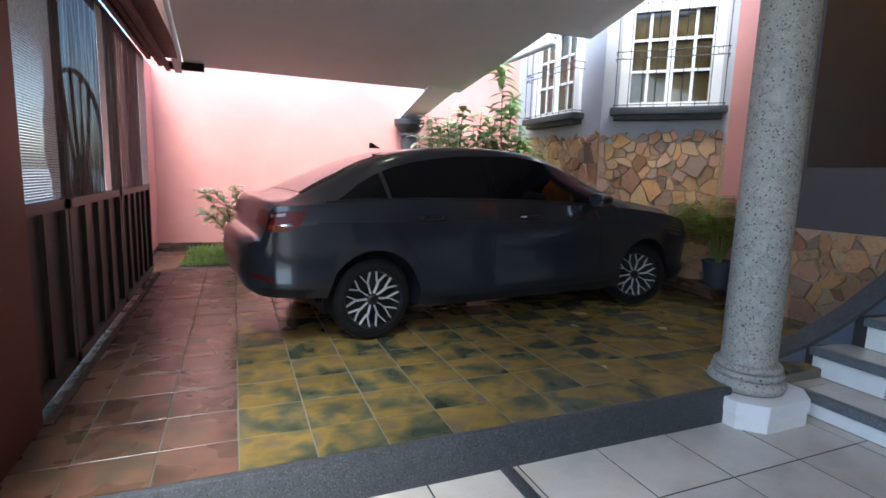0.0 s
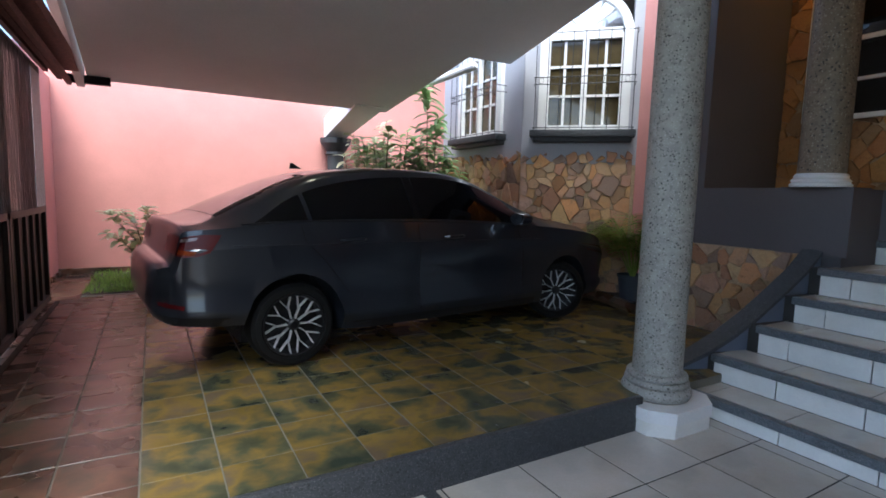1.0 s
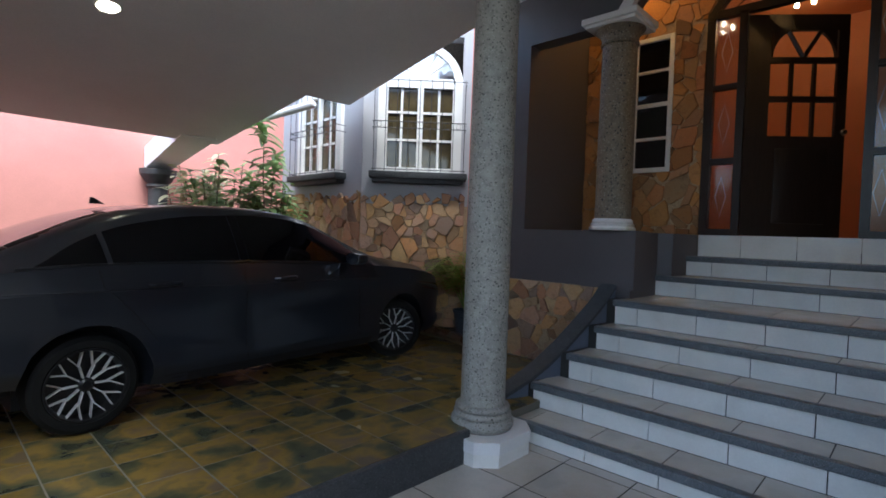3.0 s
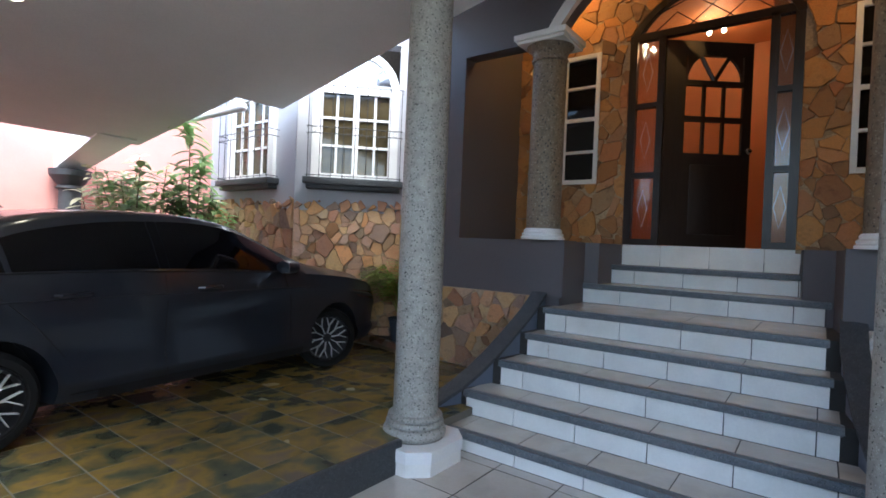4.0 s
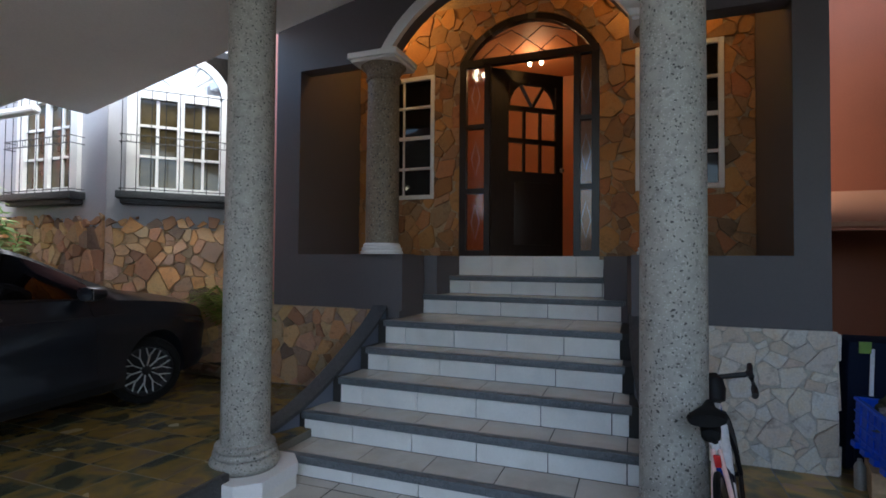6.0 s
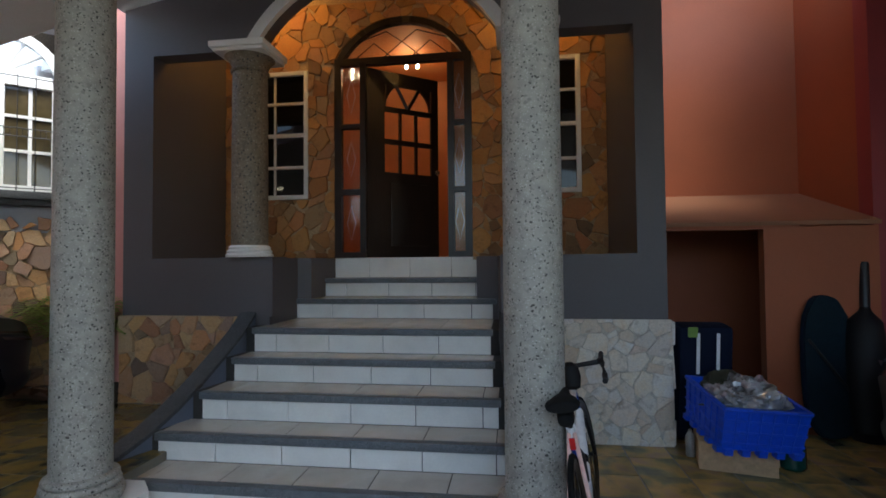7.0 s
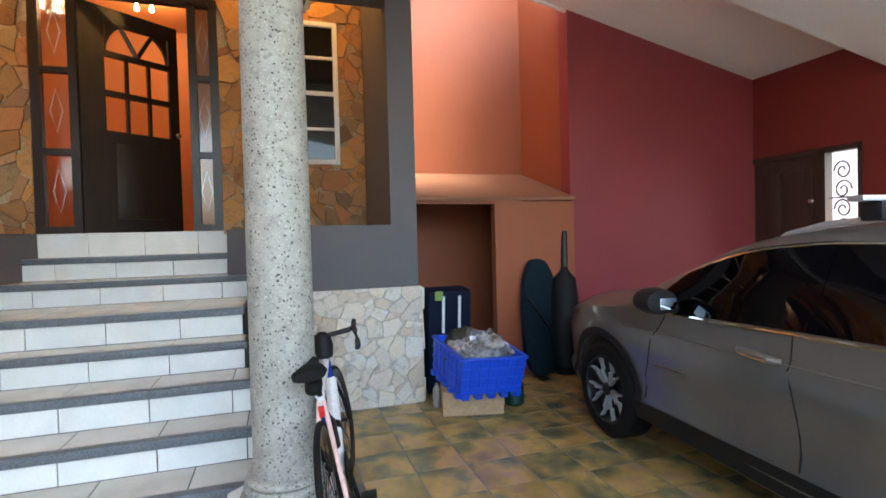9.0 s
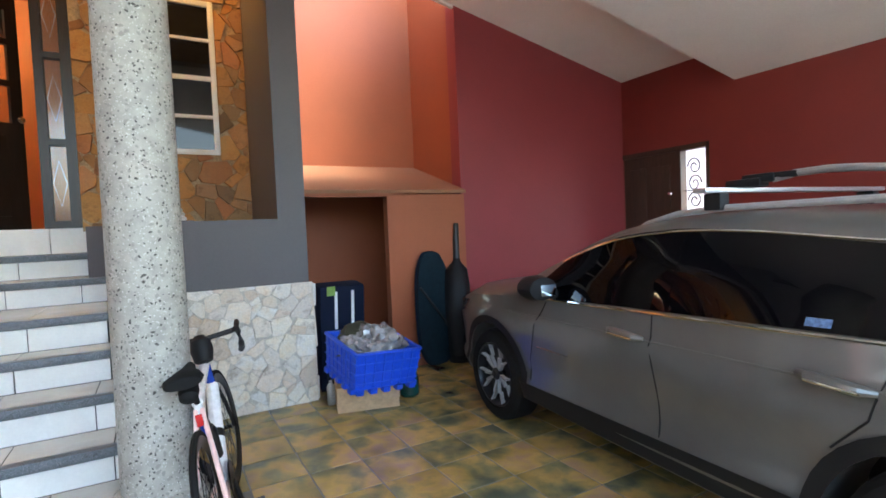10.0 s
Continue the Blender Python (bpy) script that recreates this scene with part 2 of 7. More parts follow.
M = dict(
    pink=paint("pink_wall_paint", (0.67, 0.3, 0.255), 0.75, 0.14),
    orange=paint("orange_wall_paint", (0.34, 0.092, 0.035), 0.6, 0.12),
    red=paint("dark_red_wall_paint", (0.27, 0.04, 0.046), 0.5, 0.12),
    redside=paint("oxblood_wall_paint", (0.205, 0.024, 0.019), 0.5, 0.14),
    terracotta=paint("terracotta_pillar_paint", (0.11, 0.025, 0.015), 0.65, 0.2),
    grey=paint("warm_grey_wall_paint", (0.105, 0.094, 0.098), 0.6, 0.1),
    streetwall=paint("dark_backdrop_wall_paint", (0.15, 0.15, 0.13), 0.8, 0.25),
    bay=paint("pale_grey_wall_paint", (0.42, 0.42, 0.45), 0.65, 0.08),
    white=paint("white_ceiling_paint", (0.84, 0.84, 0.83), 0.8, 0.06),
    trim=paint("white_trim_paint", (0.78, 0.77, 0.75), 0.45, 0.06),
    blue=paint("blue_grey_plaster", (0.13, 0.15, 0.2), 0.5, 0.15),
    granite=terrazzo("grey_aggregate_column", (0.335, 0.32, 0.28), (0.055, 0.05, 0.044), (0.48, 0.465, 0.42), 56, 0.6, 0.155),
    rough_granite=terrazzo("brown_pitted_column_stone", (0.185, 0.145, 0.1), (0.035, 0.03, 0.024), (0.33, 0.29, 0.22), 36),
    kerb=terrazzo("dark_washed_stone", (0.048, 0.051, 0.055), (0.015, 0.015, 0.015), (0.14, 0.14, 0.14), 90, 0.6),
    nosing=terrazzo("slate_grey_stone_nosing", (0.125, 0.138, 0.148), (0.04, 0.04, 0.04), (0.28, 0.29, 0.3), 130, 0.45),
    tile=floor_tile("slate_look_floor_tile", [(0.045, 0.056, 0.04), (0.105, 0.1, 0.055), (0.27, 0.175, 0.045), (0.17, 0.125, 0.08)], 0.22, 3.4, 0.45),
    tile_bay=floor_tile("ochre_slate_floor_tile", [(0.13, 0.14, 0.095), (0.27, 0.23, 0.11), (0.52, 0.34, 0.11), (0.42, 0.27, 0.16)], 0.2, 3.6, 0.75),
    tile_warm=floor_tile("terracotta_floor_tile", [(0.055, 0.042, 0.026), (0.13, 0.065, 0.042), (0.18, 0.092, 0.058), (0.1, 0.074, 0.046)], 0.25, 4.0, 0.85),
    porch_tile=floor_tile("beige_ceramic_tile", [(0.5, 0.45, 0.38), (0.56, 0.5, 0.42), (0.58, 0.53, 0.46), (0.52, 0.48, 0.42)], 0.2, 3.0, 0.12),
    riser_tile=floor_tile("cream_riser_tile", [(0.78, 0.76, 0.7), (0.82, 0.8, 0.75), (0.84, 0.83, 0.78), (0.79, 0.78, 0.74)], 0.3, 3.0, 0.12),
    grout_d=plain("black_grout", (0.035, 0.033, 0.03), 0.9, grain=80, bump=0.2),
    grout=plain("dark_grout", (0.15, 0.14, 0.12), 0.85, grain=80, bump=0.2),
    grout_l=plain("pale_grout", (0.15, 0.135, 0.105), 0.85, grain=80, bump=0.2),
    mortar=plain("brown_mortar", (0.42, 0.3, 0.18), 0.9, grain=60, vary=0.3, bump=0.4),
    mortar_l=plain("grey_mortar", (0.5, 0.46, 0.39), 0.9, grain=60, vary=0.2, bump=0.4),
    flag=stone("ochre_flagstone", [(0.50, 0.22, 0.07), (0.59, 0.31, 0.10), (0.33, 0.15, 0.06), (0.62, 0.35, 0.14), (0.50, 0.20, 0.08), (0.38, 0.25, 0.13), (0.62, 0.28, 0.07), (0.50, 0.28, 0.12), (0.24, 0.14, 0.07), (0.57, 0.29, 0.14)], apart=0.55),
    flag_bay=stone("orange_flagstone", [(0.6, 0.33, 0.14), (0.68, 0.46, 0.22), (0.48, 0.25, 0.15), (0.7, 0.5, 0.28), (0.6, 0.3, 0.19), (0.5, 0.4, 0.27), (0.7, 0.38, 0.15), (0.55, 0.33, 0.24), (0.33, 0.25, 0.2), (0.66, 0.42, 0.3)]),
    flag_pale=stone("pale_flagstone", [(0.8, 0.77, 0.7), (0.86, 0.83, 0.76), (0.78, 0.78, 0.76), (0.86, 0.8, 0.68), (0.78, 0.68, 0.58), (0.78, 0.77, 0.74), (0.66, 0.55, 0.44), (0.84, 0.8, 0.72), (0.74, 0.62, 0.52)], apart=0.3),
    door=wood("dark_stained_door_wood", (0.022, 0.012, 0.008), 0.35, (14, 14, 1)),
    oldwood=wood("worn_brown_door_wood", (0.055, 0.028, 0.018), 0.5, (14, 14, 1)),
    board=paint("closet_board_paint", (0.28, 0.118, 0.055), 0.65, 0.15),
    darkglass=plain("black_window_glass", (0.006, 0.006, 0.007), 0.04, 0, 0.35, 5),
    brownglass=plain("curtained_window_glass", (0.06, 0.045, 0.02), 0.06, 0, 0.6, 3, 0.5),
    carglass=plain("tinted_car_glass", (0.002, 0.002, 0.003), 0.02, 0, 0.25, 5),
    clear=glass("clear_glass"),
    frost=glass("etched_glass", (0.95, 0.9, 0.85), 0.1),
    iron=plain("black_iron", (0.015, 0.015, 0.016), 0.45, 0.6),
    rust=plain("rusty_red_steel", (0.16, 0.06, 0.045), 0.7, 0.2, vary=0.4, bump=0.2),
    track=plain("grimy_floor_track_steel", (0.06, 0.045, 0.035), 0.85, 0.0, 0.2, vary=0.4),
    gate=paint("dark_brown_gate_paint", (0.045, 0.038, 0.034), 0.5, 0.35),
    mesh=plain("grey_gate_mesh", (0.4, 0.42, 0.43), 0.6, 0.2, vary=0.25),
    sheet=sheer("dark_gate_shade_cloth", (0.042, 0.041, 0.04), 0.25),
    sedan=car_paint("blue_grey_metallic_paint", (0.021, 0.025, 0.034), 0.02, 0.5, 0.65),
    suv=car_paint("dusty_grey_metallic_paint", (0.085, 0.082, 0.078), 0.32),
    rubber=plain("black_rubber", (0.007, 0.007, 0.007), 0.8, spec=0.2, bump=0.1, grain=120),
    trimblack=plain("black_plastic_trim", (0.01, 0.01, 0.011), 0.6, spec=0.25, grain=150),
    alloy=plain("machined_alloy", (0.62, 0.62, 0.62), 0.33, 0.4),
    satin=plain("satin_silver_alloy", (0.36, 0.36, 0.37), 0.4, 0.3),
    alloydark=plain("dark_alloy", (0.02, 0.02, 0.022), 0.35, 0.5),
    railmetal=plain("brushed_rail_metal", (0.45, 0.45, 0.45), 0.3, 0.8),
    chrome=plain("chrome", (0.8, 0.8, 0.8), 0.1, 1.0),
    lensred=plain("red_lamp_lens", (0.06, 0.003, 0.004), 0.3, 0, 0.2),
    lensamber=plain("amber_lamp_lens", (0.16, 0.03, 0.006), 0.12),
    lensclear=plain("silver_lamp_lens", (0.12, 0.08, 0.08), 0.12, 0.3),
    mirror=plain("mirror_glass", (0.85, 0.88, 0.9), 0.02, 1.0),
    crate=plain("blue_plastic", (0.01, 0.075, 0.62), 0.4, grain=30),
    card=plain("brown_cardboard", (0.55, 0.36, 0.2), 0.85, grain=25, vary=0.15, bump=0.1),
    plastic=plain("crumpled_clear_plastic", (0.27, 0.27, 0.28), 0.1, 0.25, 1.0, 9, 0.6, 0.9),
    navy=plain("navy_fabric", (0.004, 0.008, 0.024), 0.8, spec=0.2, grain=200, bump=0.3),
    olive=plain("olive_fabric", (0.035, 0.035, 0.02), 0.85, grain=120, bump=0.3),
    teal=plain("dark_teal_cover", (0.005, 0.016, 0.024), 0.7, spec=0.2, grain=20, vary=0.25),
    greenglass=plain("green_plastic", (0.01, 0.06, 0.045), 0.2),
    tagf=plain("green_tag", (0.18, 0.3, 0.06), 0.6),
    bikewhite=plain("white_bike_paint", (0.8, 0.8, 0.8), 0.2),
    bikered=plain("red_bike_paint", (0.5, 0.02, 0.02), 0.25),
    bikeblue=plain("blue_bike_paint", (0.02, 0.06, 0.35), 0.25),
    bikepink=plain("salmon_bike_paint", (0.78, 0.52, 0.46), 0.3),
    potm=plain("dark_plastic_pot", (0.035, 0.04, 0.05), 0.6),
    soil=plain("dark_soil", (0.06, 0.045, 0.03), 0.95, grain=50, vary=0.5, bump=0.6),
    grass=leafy("lawn_grass", (0.18, 0.36, 0.06), (0.36, 0.56, 0.14)),
    leaf=leafy("broad_green_leaf", (0.26, 0.42, 0.14), (0.62, 0.76, 0.44)),
    leafpale=leafy("pale_variegated_leaf", (0.58, 0.62, 0.36), (0.9, 0.9, 0.7)),
    palm=leafy("palm_leaf", (0.22, 0.32, 0.05), (0.55, 0.58, 0.15)),
    bark=plain("brown_stem", (0.13, 0.09, 0.05), 0.85, bump=0.3),
    lit=glow("lamp_glow", (1.0, 0.86, 0.6), 6.0),
    hallwall=paint("hall_orange_paint", (0.66, 0.3, 0.13), 0.6, 0.08),
    blackpvc=plain("black_tube_plastic", (0.012, 0.012, 0.013), 0.45),
    asphalt=plain("worn_asphalt_street", (0.19, 0.19, 0.18), 0.9, grain=90, vary=0.3, bump=0.3),
    bottle=plain("pale_can_metal", (0.4, 0.38, 0.35), 0.35, 0.4),
    tagblue=plain("blue_paper", (0.1, 0.16, 0.3), 0.7, grain=70, vary=0.5),
    paper=plain("white_paper", (0.75, 0.76, 0.78), 0.7),
)


# ---- mesh helpers ----
def finish(name, bm, material, smooth=30):
    me = bpy.data.meshes.new(name)
    bmesh.ops.recalc_face_normals(bm, faces=bm.faces)
    bm.to_mesh(me)
    bm.free()
    if smooth:
        me.shade_smooth()
        me.set_sharp_from_angle(angle=radians(smooth))
    if material:
        me.materials.append(M[material])
    return me


def part(name, bm, material, parent, label="", smooth=30):
    ob = new(name, finish(name, bm, material, smooth))
    ob.parent = parent
    if label:
        ob["label"] = label
    return ob


def thing(name, label, category, group="", m=None, kind=""):
    ob = tagged(new(name), label, category, group, kind)
    if m is not None:
        ob.matrix_basis = m
    return ob


def single(name, bm, material, label="", category="", group="", kind="", smooth=30):
    return tagged(new(name, finish(name, bm, material, smooth)), label, category, group, kind)


def box(bm, x0, x1, y0, y1, z0, z1, bevel=0.0, m=None):
    vs = [bm.verts.new((x, y, z)) for x in (x0, x1) for y in (y0, y1) for z in (z0, z1)]
    fs = [bm.faces.new([vs[i] for i in q]) for q in ((0, 1, 3, 2), (4, 6, 7, 5), (0, 4, 5, 1), (2, 3, 7, 6), (0, 2, 6, 4), (1, 5, 7, 3))]
    if m is not None:
        bmesh.ops.transform(bm, matrix=m, verts=vs)
    if bevel:
        es = list({e for f in fs for e in f.edges})
        bmesh.ops.bevel(bm, geom=es, offset=bevel, segments=2, affect="EDGES", profile=0.6)
    return bm


def boxes(*rows, bevel=0.0):
    bm = bmesh.new()
    for r in rows:
        box(bm, *r, bevel=bevel)
    return bm


def lathe(bm, rings, n=32, m=None, caps=True):
    """Rings of (radius, z), turned round z."""
    rows = [[bm.verts.new((r * math.cos(2 * math.pi * i / n), r * math.sin(2 * math.pi * i / n), z)) for i in range(n)] for r, z in rings]
    for a, b in zip(rows, rows[1:]):
        for i in range(n):
            bm.faces.new((a[i], a[(i + 1) % n], b[(i + 1) % n], b[i]))
    if caps:
        bm.faces.new(rows[0][::-1])
        bm.faces.new(rows[-1])
    if m is not None:
        bmesh.ops.transform(bm, matrix=m, verts=[v for r in rows for v in r])
    return bm


def tube(bm, pts, r, n=8, closed=False):
    """A round bar along points; r is one radius or one for each point."""
    pts = [Vector(p) for p in pts]
    rs = r if isinstance(r, (list, tuple)) else [r] * len(pts)
    rows = []
    for i, p in enumerate(pts):
        a = pts[i - 1] if i or closed else p
        b = pts[(i + 1) % len(pts)] if i < len(pts) - 1 or closed else p
        d = (b - a).normalized()
        u = d.cross(Vector((0, 0, 1)))
        if u.length < 0.1:
            u = d.cross(Vector((0, 1, 0)))
        u.normalize()
        w = d.cross(u)
        rows.append([bm.verts.new(p + rs[i] * (u * math.cos(2 * math.pi * k / n) + w * math.sin(2 * math.pi * k / n))) for k in range(n)])
    for a, b in zip(rows, rows[1:] + ([rows[0]] if closed else [])):
        for k in range(n):
            bm.faces.new((a[k], a[(k + 1) % n], b[(k + 1) % n], b[k]))
    if not closed:
        bm.faces.new(rows[0][::-1])
        bm.faces.new(rows[-1])
    return bm


def prism(bm, poly, a, b, axis="z"):
    """A polygon of (u, v) drawn out from a to b along an axis: z takes (x, y), x takes (y, z), y takes (x, z)."""
    def at(u, v, w):
        return {"z": (u, v, w), "x": (w, u, v), "y": (u, w, v)}[axis]
    lo = [bm.verts.new(at(u, v, a)) for u, v in poly]
    hi = [bm.verts.new(at(u, v, b)) for u, v in poly]
    bm.faces.new(lo)
    bm.faces.new(hi[::-1])
    for i in range(len(poly)):
        j = (i + 1) % len(poly)
        bm.faces.new((lo[i], hi[i], hi[j], lo[j]))
    return bm


def arc(cx, cz, r, a0, a1, n=16):
    return [(cx + r * math.cos(radians(a0 + (a1 - a0) * i / n)), cz + r * math.sin(radians(a0 + (a1 - a0) * i / n))) for i in range(n + 1)]


# ---- the place: ground, walls, roofs ----
PORCH, BAY = -0.2, -0.225
RIDGE_Y, RIDGE_Z, SLOPE_L, SLOPE_R = -1.9, 3.9, 0.2185, 0.205


def roof_z(y):
    return RIDGE_Z - (SLOPE_L * (y - RIDGE_Y) if y > RIDGE_Y else SLOPE_R * (RIDGE_Y - y))


def upper_z(y):
    return 4.36 - (0.2 * (y + 1.9) if y > -1.9 else 0.22 * (-1.9 - y))


def slab(bm, poly, zf, thick):
    lo = [bm.verts.new((x, y, zf(y))) for x, y in poly]
    hi = [bm.verts.new((x, y, zf(y) + thick)) for x, y in poly]
    bm.faces.new(lo)
    bm.faces.new(hi[::-1])
    for i in range(len(poly)):
        j = (i + 1) % len(poly)
        bm.faces.new((lo[i], hi[i], hi[j], lo[j]))
    return bm


def struct(name, bm, material, label="", smooth=30):
    return single(name, bm, material, label, "", "", "structure", smooth)


struct("ground", boxes((-200, 200, -200, 200, -0.6, -0.34)), "asphalt", "grey street ground outside the house")
struct("floor", boxes((-0.95, 4.96, 0.05, 6.4, -0.3, -0.003)), "grout_l", "sloping carport floor of slate-look tiles")
struct("floor_porch", boxes((-0.95, 3.5, -2.75, 0.05, -0.33, PORCH - 0.002)), "grout_d", "entry floor of beige ceramic tiles")
struct("floor_bay", boxes((-0.95, 6.6, -8.0, -2.76, -0.33, BAY - 0.003), (3.5, 6.6, -2.76, -2.0, -0.33, BAY - 0.003)), "grout", "second carport floor of slate-look tiles")

# added backdrop: kept low to admit sky light, dark to limit bounce
struct("backdrop_street", boxes((-11.2, -11.0, -16, 16, -0.34, 2.6)), "streetwall", "plain backdrop wall added across the street to shape the incoming light")
struct("wall_back", boxes((-1.1, 2.3, 6.4, 6.6, -0.33, 2.9), (2.3, 10.0, 6.4, 6.6, -0.33, 3.5)), "pink", "sunlit salmon-pink plastered boundary wall")
struct("wall_return", boxes((-0.95, -0.72, 4.42, 6.4, -0.33, 2.55)), "pink", "pink return wall beside the gate")
struct("baseboard", boxes((-0.72, 0.15, 6.36, 6.4, 0.0, 0.07), (-0.72, -0.69, 4.5, 6.4, 0.0, 0.05)), "tile_warm", "low tiled skirting along the pink wall")
struct("wall_pillar", boxes((-1.0, -0.5, -0.3, 0.72, -0.33, 3.6), bevel=0.01), "terracotta", "dark terracotta gate pillar")
struct("wall_street", boxes((-1.0, -0.8, -8.0, -0.3, -0.33, 0.25)), "terracotta", "terracotta street wall")
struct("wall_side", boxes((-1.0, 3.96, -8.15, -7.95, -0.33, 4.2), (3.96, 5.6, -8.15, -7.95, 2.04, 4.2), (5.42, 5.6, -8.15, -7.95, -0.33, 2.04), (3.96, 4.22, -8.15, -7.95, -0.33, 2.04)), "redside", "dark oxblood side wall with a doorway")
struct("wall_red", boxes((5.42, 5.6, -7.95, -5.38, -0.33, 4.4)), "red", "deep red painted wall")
struct("wall_alcove", boxes((6.55, 6.75, -5.55, -3.5, -0.33, 5.4)), "orange", "orange alcove wall lit from above")
struct("wall_alcove_side", boxes((5.6, 6.55, -5.55, -5.38, -0.33, 5.4)), "orange", "orange alcove side wall")
struct("wall_alcove_house", boxes((5.2, 6.55, -3.6, -3.5, 1.5, 5.4)), "orange", "orange alcove wall on the house side")
# added above view: narrows the sky opening that lights the alcove
struct("ceiling_alcove", boxes((5.9, 6.75, -5.55, -3.5, 5.4, 5.5)), "white", "unseen white cover added over part of the alcove shaft to limit sky light")
struct("cupboard_front", boxes((5.36, 5.46, -5.38, -4.47, -0.33, 1.56), (5.36, 5.46, -4.47, -3.6, 1.535, 1.56)), "orange", "orange front of the closet under the sloping board")
bm = bmesh.new()
prism(bm, [(5.32, 1.565), (6.55, 1.95), (6.55, 1.985), (5.32, 1.6)], -5.38, -3.6, "y")
struct("closet_top", bm, "board", "sloping painted board over the closet")

# canopy over both parking bays, a low gable
bm = bmesh.new()
slab(bm, [(-0.22, RIDGE_Y), (4.2, RIDGE_Y), (4.2, 3.18), (3.62, 3.2), (3.4, 5.1), (-0.2, 5.1)], roof_z, 0.2)
slab(bm, [(-0.95, -8.1), (3.9, -8.1), (3.9, RIDGE_Y), (-0.22, RIDGE_Y), (-0.95, RIDGE_Y - 0.001)], roof_z, 0.2)
struct("ceiling", bm, "white", "white sloping concrete carport ceiling", 0)
bm = bmesh.new()
slab(bm, [(3.8, -8.1), (5.42, -8.1), (5.42, -1.9), (3.8, -1.9)], upper_z, 0.12)
slab(bm, [(3.8, -1.9), (5.42, -1.9), (5.42, 1.38), (4.15, 1.38), (3.8, 1.2)], upper_z, 0.12)
struct("ceiling_upper", bm, "white", "white upper ceiling beside the house", 0)
bm = bmesh.new()
vs = [(y, upper_z(y)) for y in (-5.38, -3.6)]
prism(bm, [(vs[0][0], vs[0][1] - 0.02), (vs[1][0], vs[1][1] - 0.02), (vs[1][0], vs[1][1] + 0.06), (vs[0][0], vs[0][1] + 0.06)], 5.43, 5.47, "x")
struct("trim_alcove", bm, "trim", "pale edge strip of the upper ceiling")
# added out of view: shuts the gap between the ceilings against sky light
bm = bmesh.new()
for y0, y1 in ((-8.1, RIDGE_Y), (RIDGE_Y, 1.3)):
    prism(bm, [(y0, roof_z(y0) + 0.12), (y1, roof_z(y1) + 0.12), (y1, upper_z(y1) + 0.06), (y0, upper_z(y0) + 0.06)], 3.83, 3.89, "x")
struct("wall_upstand", bm, "white", "unseen white panel added between the two ceilings to keep sky light out", 0)
# sloping beam from the canopy to the rear column
bm = bmesh.new()
lo = [(2.86, 4.9, roof_z(4.9) - 0.02), (3.3, 4.9, roof_z(4.9) - 0.02), (3.2, 6.38, 2.06), (2.86, 6.38, 2.06)]
a = [bm.verts.new(p) for p in lo]
b = [bm.verts.new((x, y, z + 0.32)) for x, y, z in lo]
bm.faces.new(a), bm.faces.new(b[::-1])
for i in range(4):
    bm.faces.new((a[i], b[i], b[(i + 1) % 4], a[(i + 1) % 4]))
struct("roof_beam", bm, "white", "white concrete beam sloping down to the rear column")

# house front: parapets, piers, arch, porch recess
LEFT = [(4.96, 1.35), (4.96, -0.12), (5.56, -0.12), (5.6, -0.25), (6.3, -0.29), (6.3, 1.35)]
RIGHT = [(4.96, -3.55), (4.96, -2.24), (5.56, -2.16), (5.6, -1.95), (6.3, -1.91), (6.3, -3.55)]
for k, plan, pier in (("left", LEFT, (-0.17, 0.34)), ("right", RIGHT, (-2.7, -2.2))):
    bm = bmesh.new()
    prism(bm, plan, -0.33, 1.33)
    box(bm, 4.91, 5.2, pier[0], pier[1], 0.8, 1.335)
    struct("wall_parapet_" + k, bm, "grey", "warm grey plastered porch parapet")
bm = bmesh.new()
TOP = 4.5
box(bm, 4.96, 5.14, 1.05, 1.35, 1.33, TOP)
box(bm, 4.96, 5.14, -3.55, -3.32, 1.33, TOP)
box(bm, 4.96, 5.14, 0.1, 1.05, 3.25, TOP)
box(bm, 4.96, 5.14, -3.32, -2.3, 3.25, TOP)
curve = [(y, z) for y, z in arc(-1.1, 2.63, 1.3, 28.5, 151.5, 28)]
curve = [(0.1, 3.25)] + curve + [(-2.3, 3.25)]
for (y0, z0), (y1, z1) in zip(curve, curve[1:]):
    prism(bm, [(y0, z0), (y1, z1), (y1, TOP), (y0, TOP)], 4.96, 5.14, "x")
bmesh.ops.remove_doubles(bm, verts=bm.verts, dist=0.0005)
struct("wall_front", bm, "grey", "warm grey house front with an arched porch opening", 0)
struct("wall_porch_sides", boxes((5.14, 6.21, 1.05, 1.35, 1.33, TOP), (5.14, 6.21, -3.5, -3.32, 1.33, TOP)), "grey", "grey side walls of the recessed porch")
struct("ceiling_porch", boxes((5.14, 6.21, -3.4, 1.2, 4.4, 4.5)), "white", "white porch ceiling")
for k, r0, r1 in (("inner", 1.27, 1.33), ("outer", 1.33, 1.39)):
    bm = bmesh.new()
    p0, p1 = arc(-1.1, 2.63, r0, 28.5, 151.5, 36), arc(-1.1, 2.63, r1, 27, 153, 36)
    for i in range(36):
        prism(bm, [p0[i], p0[i + 1], p1[i + 1], p1[i]], 4.9 if k == "inner" else 4.925, 4.96, "x")
    bmesh.ops.remove_doubles(bm, verts=bm.verts, dist=0.0005)
    struct("trim_arch_" + k, bm, "trim", "white moulding round the porch arch")
